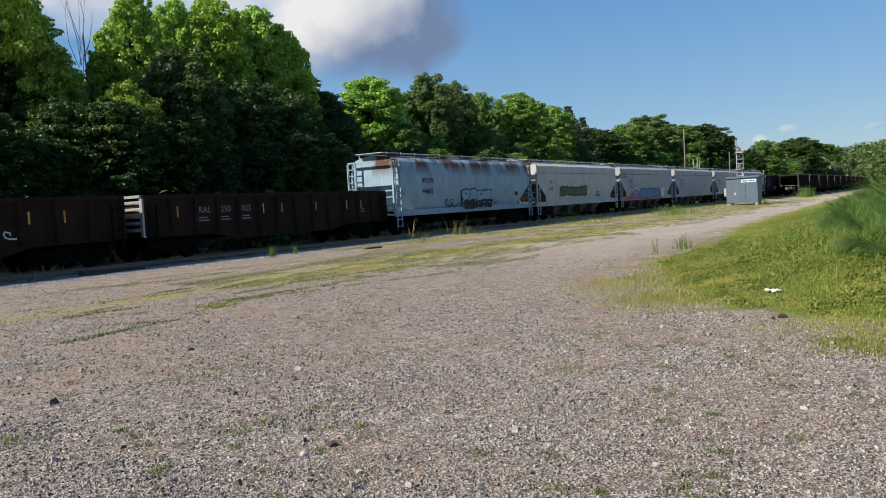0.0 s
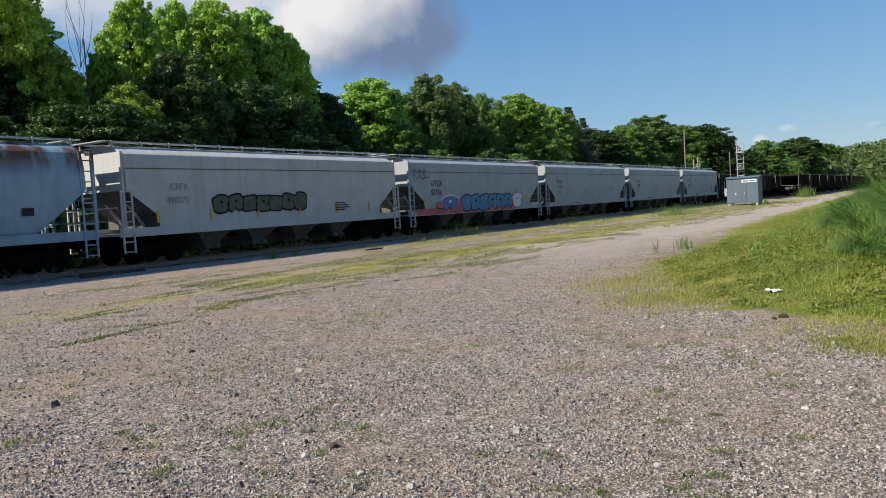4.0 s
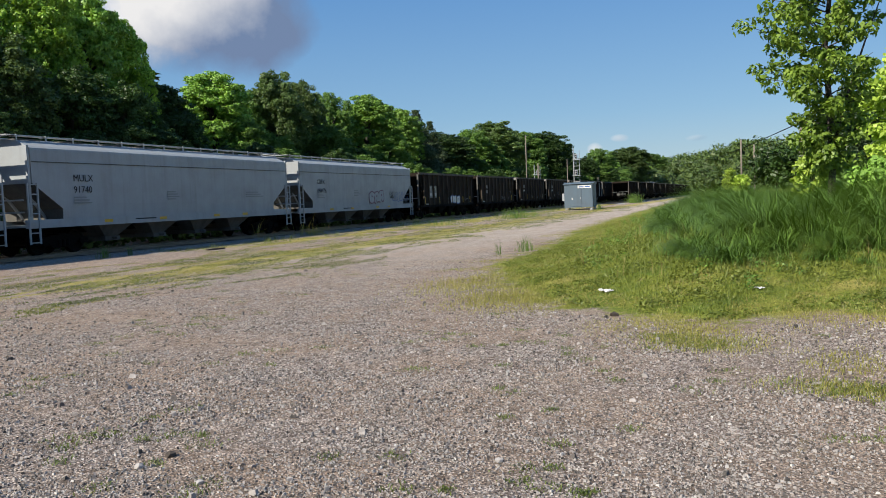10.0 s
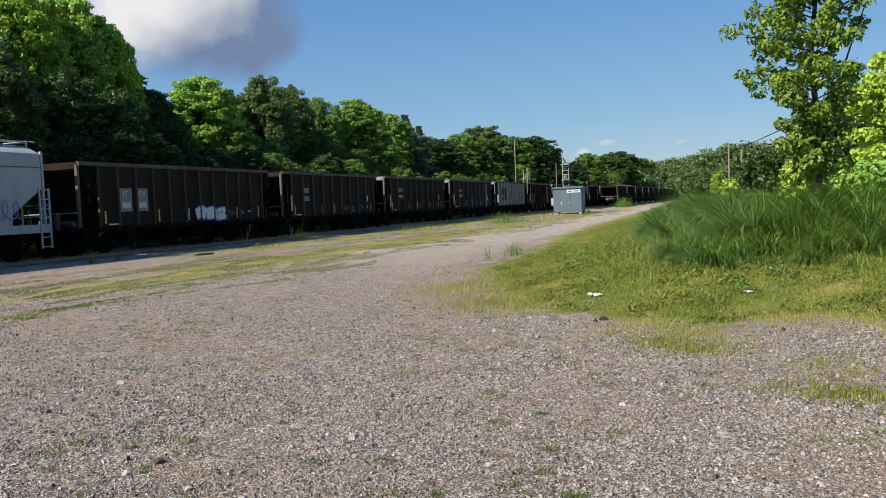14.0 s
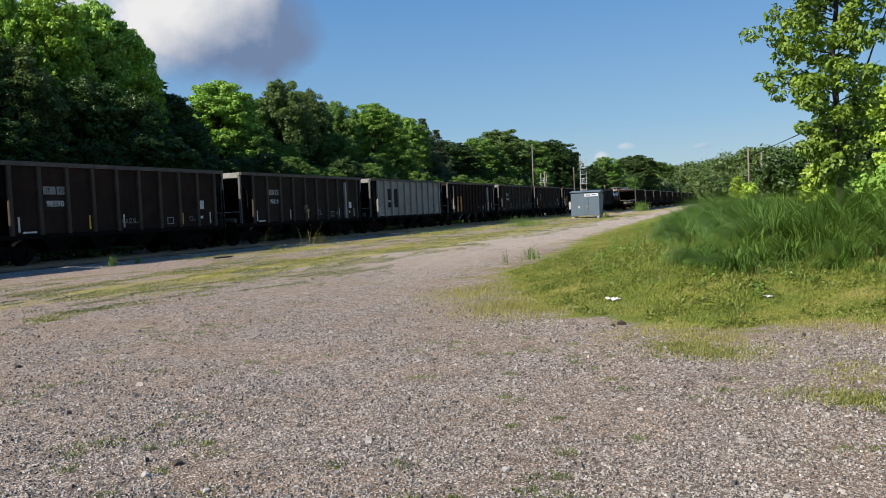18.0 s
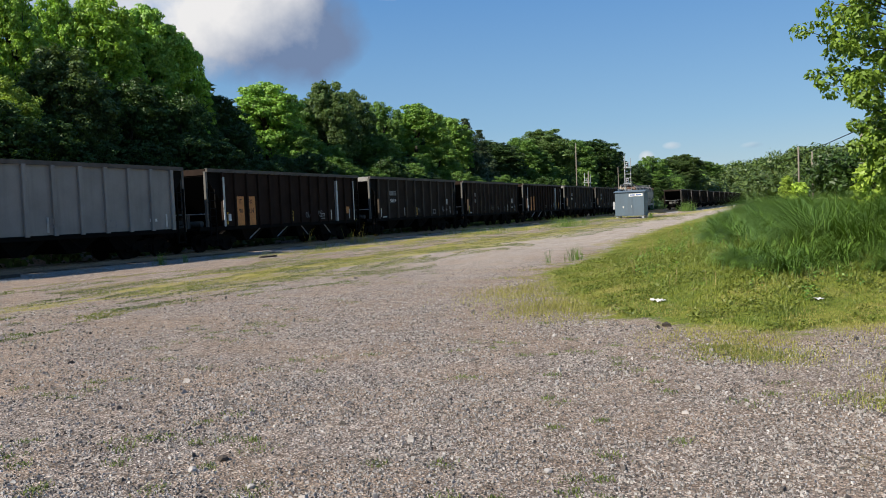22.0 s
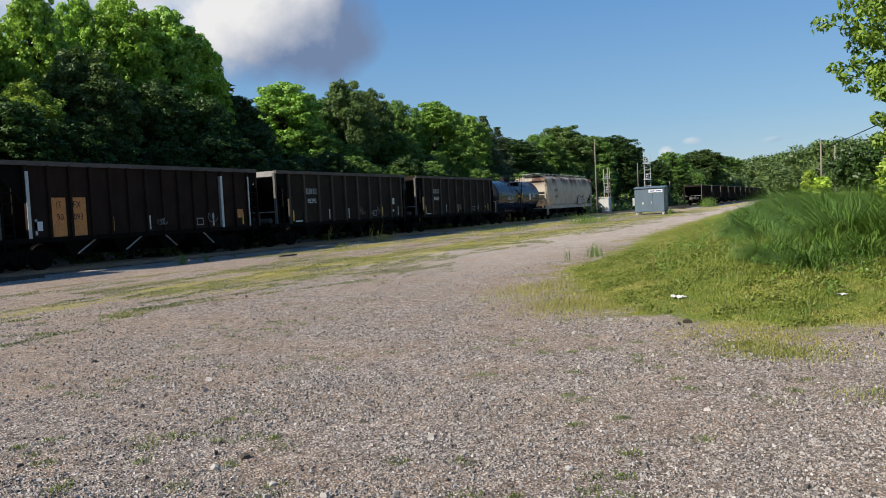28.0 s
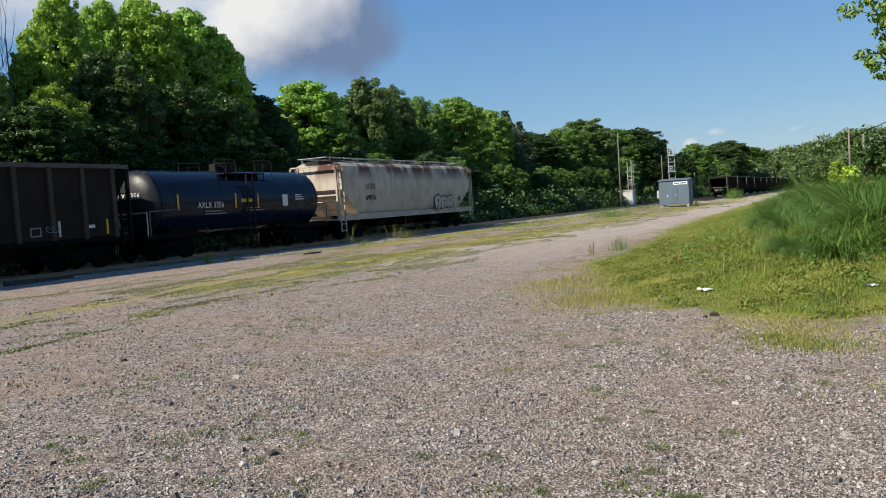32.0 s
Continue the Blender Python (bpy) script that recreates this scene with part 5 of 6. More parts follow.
LINE_H = [15, 15.0, 10.6, 11.2, 13.2, 13.8, 14.3, 14.5, 13.6, 12.0, 9.8, 10.6, 11.5, 10.9, 13.2, 12.6, 11.5, 12.2, 11.9, 11.9, 10.6, 9.8, 10.8, 12, 13.9, 14.2, 14.6, 10.8, 10, 12.8, 15.2, 17, 18, 20]


def line_height(x):
    return float(np.interp(x, LINE_X, LINE_H))


def build_woods():
    rng = random.Random(4)
    kinds = {
        "bright": ("leafy broadleaf tree, bright green in the sun", 12, 2.5, 2.6, M_LEAF, 1, "round"),
        "bright2": ("tall broadleaf tree with a full bright green crown", 13, 2.6, 3.0, M_LEAF, 2, "round"),
        "yellow": ("broad tree with sunny yellow-green leaves", 13, 3.0, 1.6, M_LEAF_Y, 3, "round"),
        "deep": ("broadleaf tree, dense dark green leaves darkened as in shade", 12, 2.7, 2.2, M_LEAF_D, 5, "tall"),
        "deep2": ("dark green tree, uneven crown darkened as in shade", 12, 2.9, 0.9, M_LEAF_D, 6, "round"),
        "mid": ("full broadleaf tree with mid green leaves", 12, 2.8, 1.0, M_LEAF_M, 8, "tall"),
        "sunny": ("tall broadleaf tree, crown coloured bright yellow-green as if sunlit", 13, 2.6, 2.6, M_LEAF_S, 2, "round"),
        "slim": ("slim young tree with light green leaves", 12, 1.7, 3.0, M_LEAF_S, 4, "tall"),
        "olive": ("broadleaf tree with dull olive-green leaves", 12, 2.8, 1.2, M_LEAF_O, 9, "round"),
        "fir": ("dark pointed conifer tree", 12, 4.0, 0.8, M_FIR, 7, "fir"),
    }
    made = {}

    def plant(kind, x, y, h, wide=1.0, coarse=0, broad=1.4):
        label, h0, r0, b0, mat, seed, shape = kinds[kind]
        x, y, h = x * 1.08, y * 1.08, 1.7 + (h - 1.7) * 1.08
        g = float(height(x, y)) - 0.1
        s = (h - g) / h0
        m = Matrix.Translation((x, y, g)) @ Matrix.Rotation(rng.uniform(0, 6.28), 4, "Z") @ Matrix.Diagonal((s * wide * broad, s * wide * broad, s, 1))
        key = (kind, coarse)
        if key not in made:
            made[key] = make_tree(label, h0, r0, b0, mat, seed, (36000, 12000, 2400)[coarse], (0.098, 0.165, 0.40)[coarse], shape)
            made[key].matrix_basis = m
            return made[key]
        return copy_thing(made[key], m @ Matrix.Diagonal([1 / v for v in made[key].scale] + [1]))

    def rise(kind, azimuth, y, elevation, half, coarse=0):
        """A tree by its bearing from the viewer, distance across, apparent height and half width in degrees."""
        x = y / math.tan(radians(azimuth))
        d = math.hypot(x, y)
        h = 1.7 + d * math.tan(radians(elevation))
        g = float(height(x, y)) - 0.1
        label, h0, r0 = kinds[kind][:3]
        return plant(kind, x / 1.08, y / 1.08, 1.7 + (h - 1.7) / 1.08, d * math.tan(radians(half)) / (r0 * (h - g) / h0), coarse, 1.0)

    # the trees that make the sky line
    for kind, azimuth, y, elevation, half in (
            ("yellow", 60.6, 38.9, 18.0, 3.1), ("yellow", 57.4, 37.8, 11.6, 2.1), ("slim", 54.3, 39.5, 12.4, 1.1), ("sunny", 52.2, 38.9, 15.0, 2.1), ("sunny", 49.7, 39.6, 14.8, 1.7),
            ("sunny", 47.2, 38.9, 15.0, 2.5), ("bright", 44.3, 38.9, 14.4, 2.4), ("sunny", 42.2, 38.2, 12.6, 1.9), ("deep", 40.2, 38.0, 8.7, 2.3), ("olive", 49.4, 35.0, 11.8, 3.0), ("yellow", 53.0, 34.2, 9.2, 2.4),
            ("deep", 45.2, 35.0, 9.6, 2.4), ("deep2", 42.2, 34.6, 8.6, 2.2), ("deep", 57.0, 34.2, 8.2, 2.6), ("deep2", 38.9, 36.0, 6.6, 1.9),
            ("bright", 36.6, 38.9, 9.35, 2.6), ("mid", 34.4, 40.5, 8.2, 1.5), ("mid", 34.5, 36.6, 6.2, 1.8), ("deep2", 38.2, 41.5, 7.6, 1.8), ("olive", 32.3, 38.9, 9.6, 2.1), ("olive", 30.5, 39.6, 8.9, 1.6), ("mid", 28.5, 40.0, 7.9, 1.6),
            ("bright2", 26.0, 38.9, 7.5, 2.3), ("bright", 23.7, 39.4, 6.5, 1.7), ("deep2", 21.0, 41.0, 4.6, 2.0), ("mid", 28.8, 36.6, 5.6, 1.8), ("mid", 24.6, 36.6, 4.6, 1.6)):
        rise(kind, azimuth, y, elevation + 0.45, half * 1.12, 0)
    for kind, azimuth, y, elevation, half in (
            ("fir", 22.5, 38.9, 6.35, 2.3), ("fir", 21.5, 39.4, 5.5, 1.9), ("deep", 20.0, 38.9, 4.6, 1.7), ("mid", 18.6, 38.9, 5.0, 1.6), ("olive", 16.9, 38.9, 5.55, 2.2), ("mid", 17.6, 37.2, 4.2, 1.3),
            ("mid", 14.9, 38.9, 4.6, 1.6), ("deep", 13.4, 38.9, 4.55, 1.9), ("deep", 12.2, 38.5, 3.7, 1.0), ("deep2", 15.6, 41.0, 4.3, 1.8), ("mid", 9.5, 38.9, 3.1, 1.1), ("olive", 7.6, 38.9, 3.1, 1.7), ("mid", 6.0, 40.0, 2.5, 1.2), ("deep2", 10.5, 38.9, 2.5, 0.9)):
        rise(kind, azimuth, y, elevation + 0.3, half * 1.15)

    def limit(x, y):
        """What the sky line leaves for a tree further back or nearer."""
        q = min(line_height(x * 36 / y + d) for d in (-1.5, 0, 1.5))
        return 1.7 + (q - 1.7) * y / 36

    # wood past the left of the view, unseen, added for its shadow
    x = -46.0
    while x < 13:
        plant(rng.choice(("bright", "deep", "deep2")), x, rng.uniform(31.5, 36), rng.uniform(8.5, 10.5), 1.1, 1)
        x += rng.uniform(2.6, 3.6)
    # low trees close behind the track, most with leaves darkened for shade
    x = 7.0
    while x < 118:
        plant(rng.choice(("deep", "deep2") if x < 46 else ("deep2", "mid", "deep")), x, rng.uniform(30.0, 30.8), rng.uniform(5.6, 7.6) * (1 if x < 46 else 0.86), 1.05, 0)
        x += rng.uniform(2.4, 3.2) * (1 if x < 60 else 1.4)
    # under and behind them
    x = 6.0
    while x < 400:
        y = rng.uniform(39, 42)
        plant(rng.choice(("deep", "deep2", "bright")), x, y, limit(x, y) * rng.uniform(0.80, 0.93), 1.0 if x < 110 else 1.4, 0 if x < 70 else 1)
        y = rng.uniform(32.8, 34.4) if x > 45 else rng.uniform(35, 37.5)
        plant(rng.choice(("deep2", "mid", "deep", "mid") if x > 45 else ("deep", "deep2")), x + 2.0, y, limit(x + 2, y) * rng.uniform(0.42, 0.70), 1.05, 0 if x < 110 else 1)
        x += rng.uniform(3.6, 4.8) * (1.0 if x < 110 else 2.0)
    x = 0
    while x < 330:
        y = rng.uniform(46, 50)
        plant(rng.choice(("deep", "deep2")), x, y, limit(x, y) * rng.uniform(0.78, 0.90), 1.4, 2)
        x += rng.uniform(6, 8) * (1 if x < 110 else 2)
    return plant


plant = build_woods()


def build_undergrowth():
    rng = random.Random(9)
    clumps = []
    x = -5.0
    while x < 330:
        h = rng.uniform(1.2, 3.0)
        for k in range(4):
            clumps.append((x + rng.uniform(-1, 1), rng.uniform(29.3, 32.0), float(height(x, 30.5)) + h * (0.2 + 0.22 * k), rng.uniform(0.5, 0.95), 0.85))
        x += rng.uniform(0.7, 1.2) * (1 if x < 120 else 2.2)
    # low dark clumps in place of the shade behind the track
    x = -5.0
    while x < 200:
        clumps.append((x, rng.uniform(28.9, 29.8), float(height(x, 29.4)) + rng.uniform(0.1, 0.9), rng.uniform(0.4, 0.7), 0.8))
        x += 0.45 if x < 90 else 1.0
    # dark leaf clumps added for the shaded hollow of the wood behind
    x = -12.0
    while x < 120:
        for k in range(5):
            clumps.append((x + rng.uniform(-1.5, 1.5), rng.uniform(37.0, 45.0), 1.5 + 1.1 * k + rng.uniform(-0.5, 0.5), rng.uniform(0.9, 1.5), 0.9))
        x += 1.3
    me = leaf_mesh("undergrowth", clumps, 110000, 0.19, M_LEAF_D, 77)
    return tagged(new("undergrowth", me), "dense undergrowth below the trees, leaves darkened as in shade", "undergrowth", "", "stuff")


build_undergrowth()


def build_far_woods():
    """Wooded hills beyond the end of the line, as one mass of crowns."""
    rng = random.Random(12)
    hill, mid = [], []
    for i in range(1500):
        a = rng.uniform(-16, 13)
        d = rng.uniform(520, 800)
        top = float(np.interp(a, [-16, -3, 0, 2, 3.5, 5.5, 9, 13], [4.0, 3.45, 3.35, 3.0, 2.7, 2.5, 2.2, 2.4])) + 0.12 * math.sin(a * 5.1) + 0.06 * math.sin(a * 13)
        z = d * math.tan(radians(top)) * rng.uniform(0.1, 1.0) ** 0.7
        r = rng.uniform(4.5, 8.5)
        hill.append((d * math.cos(radians(a)), d * math.sin(radians(a)), z - 0.5 * r, r, 0.75))
    for i in range(420):
        a = rng.uniform(-12, 9.5)
        d = rng.uniform(300, 430)
        r = rng.uniform(2.6, 4.6)
        mid.append((d * math.cos(radians(a)), d * math.sin(radians(a)), d * math.tan(radians(1.9 + 0.35 * math.sin(a * 3.3))) * rng.uniform(0.1, 1.0) - 0.3 * r, r, 0.85))
    near = []
    for i in range(420):
        x = rng.uniform(105, 300)
        r = rng.uniform(1.1, 2.2)
        near.append((x, rng.uniform(-60, -9 - 0.02 * x), max(0.6, rng.uniform(0.2, 1.0) ** 0.6 * (1.9 + 0.026 * x) - 0.5 * r), r, 0.85))
    for clumps, count, size, seed, mat, label in ((near, 90000, 0.17, 80, M_LEAF_M, "thicket of leafy trees behind the meadow"), (mid, 46000, 0.46, 81, M_FAR, "line of leafy trees beyond the standing cars"), (hill, 90000, 1.05, 78, M_FAR, "wooded hills in full summer leaf beyond the yard")):
        tagged(new("far_woods", leaf_mesh("far_woods", clumps, count, size, mat, seed)), label, "woods", "", "stuff")
    core = leaf_mesh("far_woods", [(x, y, z - 0.2 * r, r * 0.72, q) for x, y, z, r, q in hill + mid + near], 26000, 2.0, M_FAR, 79)
    tagged(new("far_woods", core), "shaded inner foliage of the distant wooded hills", "woods", "", "stuff")


build_far_woods()


# ---- the young maple and the trees behind the meadow ----
def build_maple():
    x, y = 25.9, -2.4
    g = float(height(x, y))
    tree = thing("maple_tree", "young maple tree with loose light green leaves and a slim trunk", "tree", "", "", pose(x, y, g - 0.05))
    rng = random.Random(31)
    b = Build()
    limb(b, (0, 0, -0.3), (0.1, 0.1, 5.0), 0.11, 0.075, 9, 0.02, rng)
    limb(b, (0.1, 0.1, 4.95), (0.2, -0.1, 11.2), 0.075, 0.015, 8, 0.03, rng)
    limb(b, (0.05, 0.0, 1.6), (0.3, -1.5, 6.6), 0.05, 0.012, 7, 0.05, rng)
    part("trunk", b, M_BARK, tree, "", True)
    clumps = []
    for k in range(84):
        z0 = 1.3 + 9.3 * ((k + rng.random()) / 84) ** 0.95
        a = 2.4 * k + rng.uniform(-0.5, 0.5)
        reach = float(np.interp(z0, [1.3, 2.6, 3.6, 5.0, 7.0, 10.6], [0.8, 1.5, 2.6, 2.3, 1.95, 0.9])) * rng.uniform(0.5, 1.0) * (0.8 if math.sin(a) < 0 else 1.0)
        tip = (reach * math.cos(a), reach * math.sin(a) + 0.1, z0 + reach * rng.uniform(0.05, 0.55))
        br = Build()
        limb(br, (0.1, 0.08, z0), tip, 0.024, 0.006, 5, 0.10, rng)
        part("limb", br, M_BARK, tree, "", True)
        for u in (0.4, 0.62, 0.82, 1.0):
            clumps.append((tip[0] * u + rng.uniform(-0.2, 0.2), tip[1] * u + rng.uniform(-0.2, 0.2), z0 + (tip[2] - z0) * u + rng.uniform(-0.2, 0.15), rng.uniform(0.17, 0.36), 0.7))
    part("crown", leaf_mesh("crown", clumps, 17000, 0.088, M_MAPLE, 32, 0.05, 0.5), None, tree)


build_maple()


def build_right_trees():
    for label, x, y, h, r, mat, seed, shape, n, size in (
            ("dark green cedar tree behind the meadow", 48, -5.5, 7.4, 1.8, M_FIR, 41, "tall", 9000, 0.13),
            ("yellow-green tree in full sun behind the meadow", 38, -6.9, 8.0, 2.2, M_LEAF_Y, 42, "round", 9000, 0.14),
            ("yellow-green sapling beside the poles", 80, 1.2, 3.9, 0.8, M_LEAF_Y, 43, "tall", 3000, 0.085),
            ("dark green thicket tree behind the meadow", 62, -4.4, 5.6, 2.6, M_LEAF_D, 44, "round", 8000, 0.16),
            ("dark green thicket tree beside the poles", 74, -2.6, 5.4, 2.6, M_LEAF_D, 45, "round", 8000, 0.16),
            ("bushy green tree at the meadow edge", 58, -8.6, 6.8, 3.0, M_LEAF, 46, "round", 8000, 0.16),
            ("small yellow-green sapling in the long grass", 27.5, -2.0, 2.9, 0.6, M_LEAF_Y, 47, "tall", 900, 0.10),
            ("bright green bush in the long grass", 24, -3.8, 2.5, 1.2, M_LEAF, 50, "round", 4000, 0.09),
            ("leafy green bush in the long grass", 30, -2.9, 2.7, 1.2, M_LEAF_M, 51, "round", 3500, 0.09),
            ("small yellow-green bush in the long grass", 60, 0.1, 2.9, 0.7, M_LEAF_Y, 48, "round", 1200, 0.12),
            ("green tree at the meadow edge", 70, -11, 7.0, 3.2, M_LEAF, 49, "round", 8000, 0.17)):
        g = float(height(x, y))
        t = make_tree(label, h - g, r, 0.3, mat, seed, n, size, shape, "tree", "trees behind the meadow")
        t.matrix_basis = pose(x, y, g - 0.05)


build_right_trees()


# ---- grass ----
def bias_turn(ang, sweep):
    """Turns blades towards one common side, as wind and slope lay them."""
    return sweep * np.sin(radians(110) - ang)


def blades(name, pts, length, width, mat, seed, arch=0.35, label="", kind="stuff", sweep=0.0, grow=None, tilt=0.0):
    """Curved blades rooted at pts."""
    rng = np.random.default_rng(seed)
    n = len(pts)
    root = np.asarray(pts, float)
    ang = rng.uniform(0, 2 * np.pi, n)
    ln = length * (0.5 + 0.8 * rng.random(n)) * (1 if grow is None else grow)
    lean = arch * (0.3 + rng.random(n))
    ang = ang + bias_turn(ang, sweep)
    side = np.stack([-np.sin(ang), np.cos(ang), np.zeros(n)], 1) * (width * 0.5)
    out = np.stack([np.cos(ang), np.sin(ang), np.zeros(n)], 1)
    up = np.array([0, 0, 1.0])
    # the blade bends over more and more towards its tip
    a1, a2, a3 = tilt + lean * 0.25, tilt + lean * 0.9, tilt + lean * 1.7
    step = (ln / 3)[:, None]
    one = root + (up * np.cos(a1)[:, None] + out * np.sin(a1)[:, None]) * step
    two = one + (up * np.cos(a2)[:, None] + out * np.sin(a2)[:, None]) * step
    tip = two + (up * np.cos(a3)[:, None] + out * np.sin(a3)[:, None]) * step
    v = np.stack([root - side, root + side, one + side * 0.9, one - side * 0.9, two + side * 0.65, two - side * 0.65, tip], 1)
    me = bpy.data.meshes.new(name)
    me.vertices.add(n * 7)
    me.vertices.foreach_set("co", v.reshape(-1))
    base = (np.arange(n) * 7)[:, None]
    loops = np.concatenate([base + np.array([[0, 1, 2, 3]]), base + np.array([[3, 2, 4, 5]]), base + np.array([[5, 4, 6]])], 1).astype(np.int32)
    me.loops.add(n * 11)
    me.loops.foreach_set("vertex_index", loops.reshape(-1))
    me.polygons.add(n * 3)
    st = (np.arange(n) * 11)[:, None] + np.array([[0, 4, 8]])
    me.polygons.foreach_set("loop_start", st.reshape(-1).astype(np.int32))
    me.materials.append(mat)
    me.update(calc_edges=True)
    return tagged(new(name, me), label, "grass", "", kind)


def scattered(n, x0, x1, y0, y1, keep, seed, near=True):
    """Points on the ground; where near, thicker towards the eye."""
    rng = np.random.default_rng(seed)
    if near:
        x = x0 * (x1 / x0) ** rng.random(n)
    else:
        x = rng.uniform(x0, x1, n)
    y = rng.uniform(y0, y1, n)
    k = keep(x, y, rng)
    x, y = x[k], y[k]
    return np.stack([x, y, height(x, y) - 0.01], 1)


def patchy(x, y, scale, seed):
    return np.array([noise.noise((a * scale + seed, b * scale, seed)) for a, b in zip(x, y)])


def build_grass():
    # short turf at the edge of the bank
    p = scattered(420000, 7.6, 60, -10, 11, lambda x, y, r: (inside_meadow(x, y) + patchy(x, y, 0.8, 3) * 1.6 + 0.7 * patchy(x, y, 3.5, 23) > 0.35 + 0.5 * r.random(len(x))) & (inside_meadow(x, y) < 3.2), 1)
    green = patchy(p[:, 0], p[:, 1], 0.9, 41) + 0.25 * patchy(p[:, 0], p[:, 1], 4, 42) + 0.2 * (inside_meadow(p[:, 0], p[:, 1]) - 2.0) > 0.05
    blades("bank_turf", p[~green], 0.04, 0.013, M_GRASS_Y, 2, 0.6, "short yellowing turf at the foot of the bank")
    blades("bank_turf", p[green], 0.045, 0.013, M_GRASS, 22, 0.6, "short green turf at the foot of the bank")
    p = scattered(280000, 9.5, 60, -12, 10, lambda x, y, r: (inside_meadow(x, y) + patchy(x, y, 0.5, 7) * 1.5 > 1.2 + 0.8 * r.random(len(x))) & (inside_meadow(x, y) < 6.5), 14)
    low = np.clip((inside_meadow(p[:, 0], p[:, 1]) - 0.6) / 3.5, 0.55, 1.1)
    blades("low_grass", p, 0.12, 0.010, M_GRASS, 15, 1.0, "ankle-high green grass on the slope of the bank", grow=low)
    p = scattered(100000, 11.5, 110, -24, 12, lambda x, y, r: (inside_meadow(x, y) + patchy(x, y, 0.3, 4) * 2.2 > 2.7 + r.random(len(x))), 3)
    rise = np.clip((inside_meadow(p[:, 0], p[:, 1]) - 1.5) / 5, 0.3, 1) * (0.8 + 0.9 * patchy(p[:, 0], p[:, 1], 0.6, 31))
    blades("meadow_grass", p, 0.40, 0.013, M_GRASS, 4, 0.8, "knee-high green meadow grass on the bank", grow=rise)
    # arching clumps of tall grass, leaning over to one side
    rng = np.random.default_rng(5)
    for count, each, mat, ln, wd, tilt, arch, seed, label in ((340, 220, M_GRASS_D, 1.6, 0.014, 0.55, 1.1, 6, "tall arching dark green grass on top of the bank"),
                                                              (520, 70, M_GRASS_D, 0.8, 0.012, 0.4, 1.2, 36, "coarse arching green grass along the edge of the bank")):
        c = scattered(count * 4, 14.2, 60, -14, 6, lambda x, y, r: (inside_meadow(x, y) > 4.2 - 0.5 * (y < 0) + 0.5 * r.random(len(x))) & (patchy(x, y, 0.45, seed + 2) > -0.2), seed)
        pts = np.repeat(c, each, 0)
        pts[:, :2] += rng.normal(0, 0.075, (len(pts), 2))
        grow = np.clip((inside_meadow(c[:, 0], c[:, 1]) - 2.6) / 4, 0.4, 1) * (0.85 + 0.9 * patchy(c[:, 0], c[:, 1], 0.7, 33))
        blades("tall_grass", pts, ln, wd, mat, seed + 1, arch, label, sweep=1.15, grow=np.repeat(grow, each), tilt=tilt)
    # broad-leaved weeds between the grasses
    c = scattered(1500, 12, 55, -14, 8, lambda x, y, r: (inside_meadow(x, y) > 2.6) & (patchy(x, y, 0.4, 11) > 0.0), 18)
    cl = [(px, py, pz + 0.10, 0.10 + 0.16 * abs(noise.noise((px, py, 2))) + 0.03 * min(3, float(inside_meadow(px, py)) - 2.6), 0.8) for px, py, pz in c]
    tagged(new("meadow_weeds", leaf_mesh("meadow_weeds", cl, 45000, 0.028, M_GRASS_D, 19, 0.2, 0.2)), "low broad-leaved weeds among the meadow grass", "weeds", "", "stuff")
    # clover and plantain in the turf
    c = scattered(5200, 10, 30, -8, 6, lambda x, y, r: (inside_meadow(x, y) > 1.0) & (inside_meadow(x, y) < 4.6) & (patchy(x, y, 0.8, 27) > -0.1), 28)
    cl = [(px, py, pz + 0.04, 0.09 + 0.1 * abs(noise.noise((px, py, 5))), 0.45) for px, py, pz in c]
    tagged(new("turf_weeds", leaf_mesh("turf_weeds", cl, 52000, 0.022, M_GRASS, 29, 0.2, 0.2)), "low clover and broad-leaved plants in the turf", "weeds", "", "stuff")
    # reddish seed stalks among it
    c = scattered(520, 13, 45, -10, 7, lambda x, y, r: (inside_meadow(x, y) > 2.6) & (inside_meadow(x, y) < 6) & (patchy(x, y, 0.6, 17) > 0.0), 16)
    blades("seed_stalks", np.repeat(c, 3, 0) + np.concatenate([rng.normal(0, 0.1, (len(c) * 3, 2)), np.zeros((len(c) * 3, 1))], 1), 0.45, 0.006, M_STALK, 17, 0.3, "dry reddish seed stalks in the grass")
    # thin turf beside the track
    def strip(x, y, r):
        w = patchy(x, y, 0.12, 1) * 3
        a = np.maximum(1 - np.abs(y + w - 15.2) / 3.8, (1 - np.abs(y + w - 20.3) / 2.2) * (x > 26))
        rise = 0.02 + 0.6 * np.clip((x - 9) / 12, 0, 1)
        streak = 1.3 * patchy(x * 0.3, y * 0.9, 1.0, 5) + 1.0 * patchy(x * 0.9, y * 2.6, 1.0, 15)
        return (a > 0.02) & (streak + rise * a > -0.04 + 0.22 * r.random(len(x)) + 0.42 * np.clip((18.5 - x) / 6, 0, 1)) & (inside_meadow(x, y) < 0)
    p = scattered(330000, 6, 110, 9.5, 23, strip, 8)
    dull = patchy(p[:, 0] * 0.35, p[:, 1] * 1.6, 1.0, 25) + 0.05 * (15 - p[:, 1]) > 0.07
    blades("strip_turf", p[dull], 0.045, 0.020, M_WISP, 19, 0.9, "thin dull green turf in worn lines on the gravel")
    p = p[~dull]
    lush = patchy(p[:, 0] * 0.3, p[:, 1] * 1.2, 1.0, 35) > -0.05
    blades("strip_turf", p[lush], 0.045, 0.018, M_GRASS, 29, 0.9, "thin green turf in worn lines on the gravel")
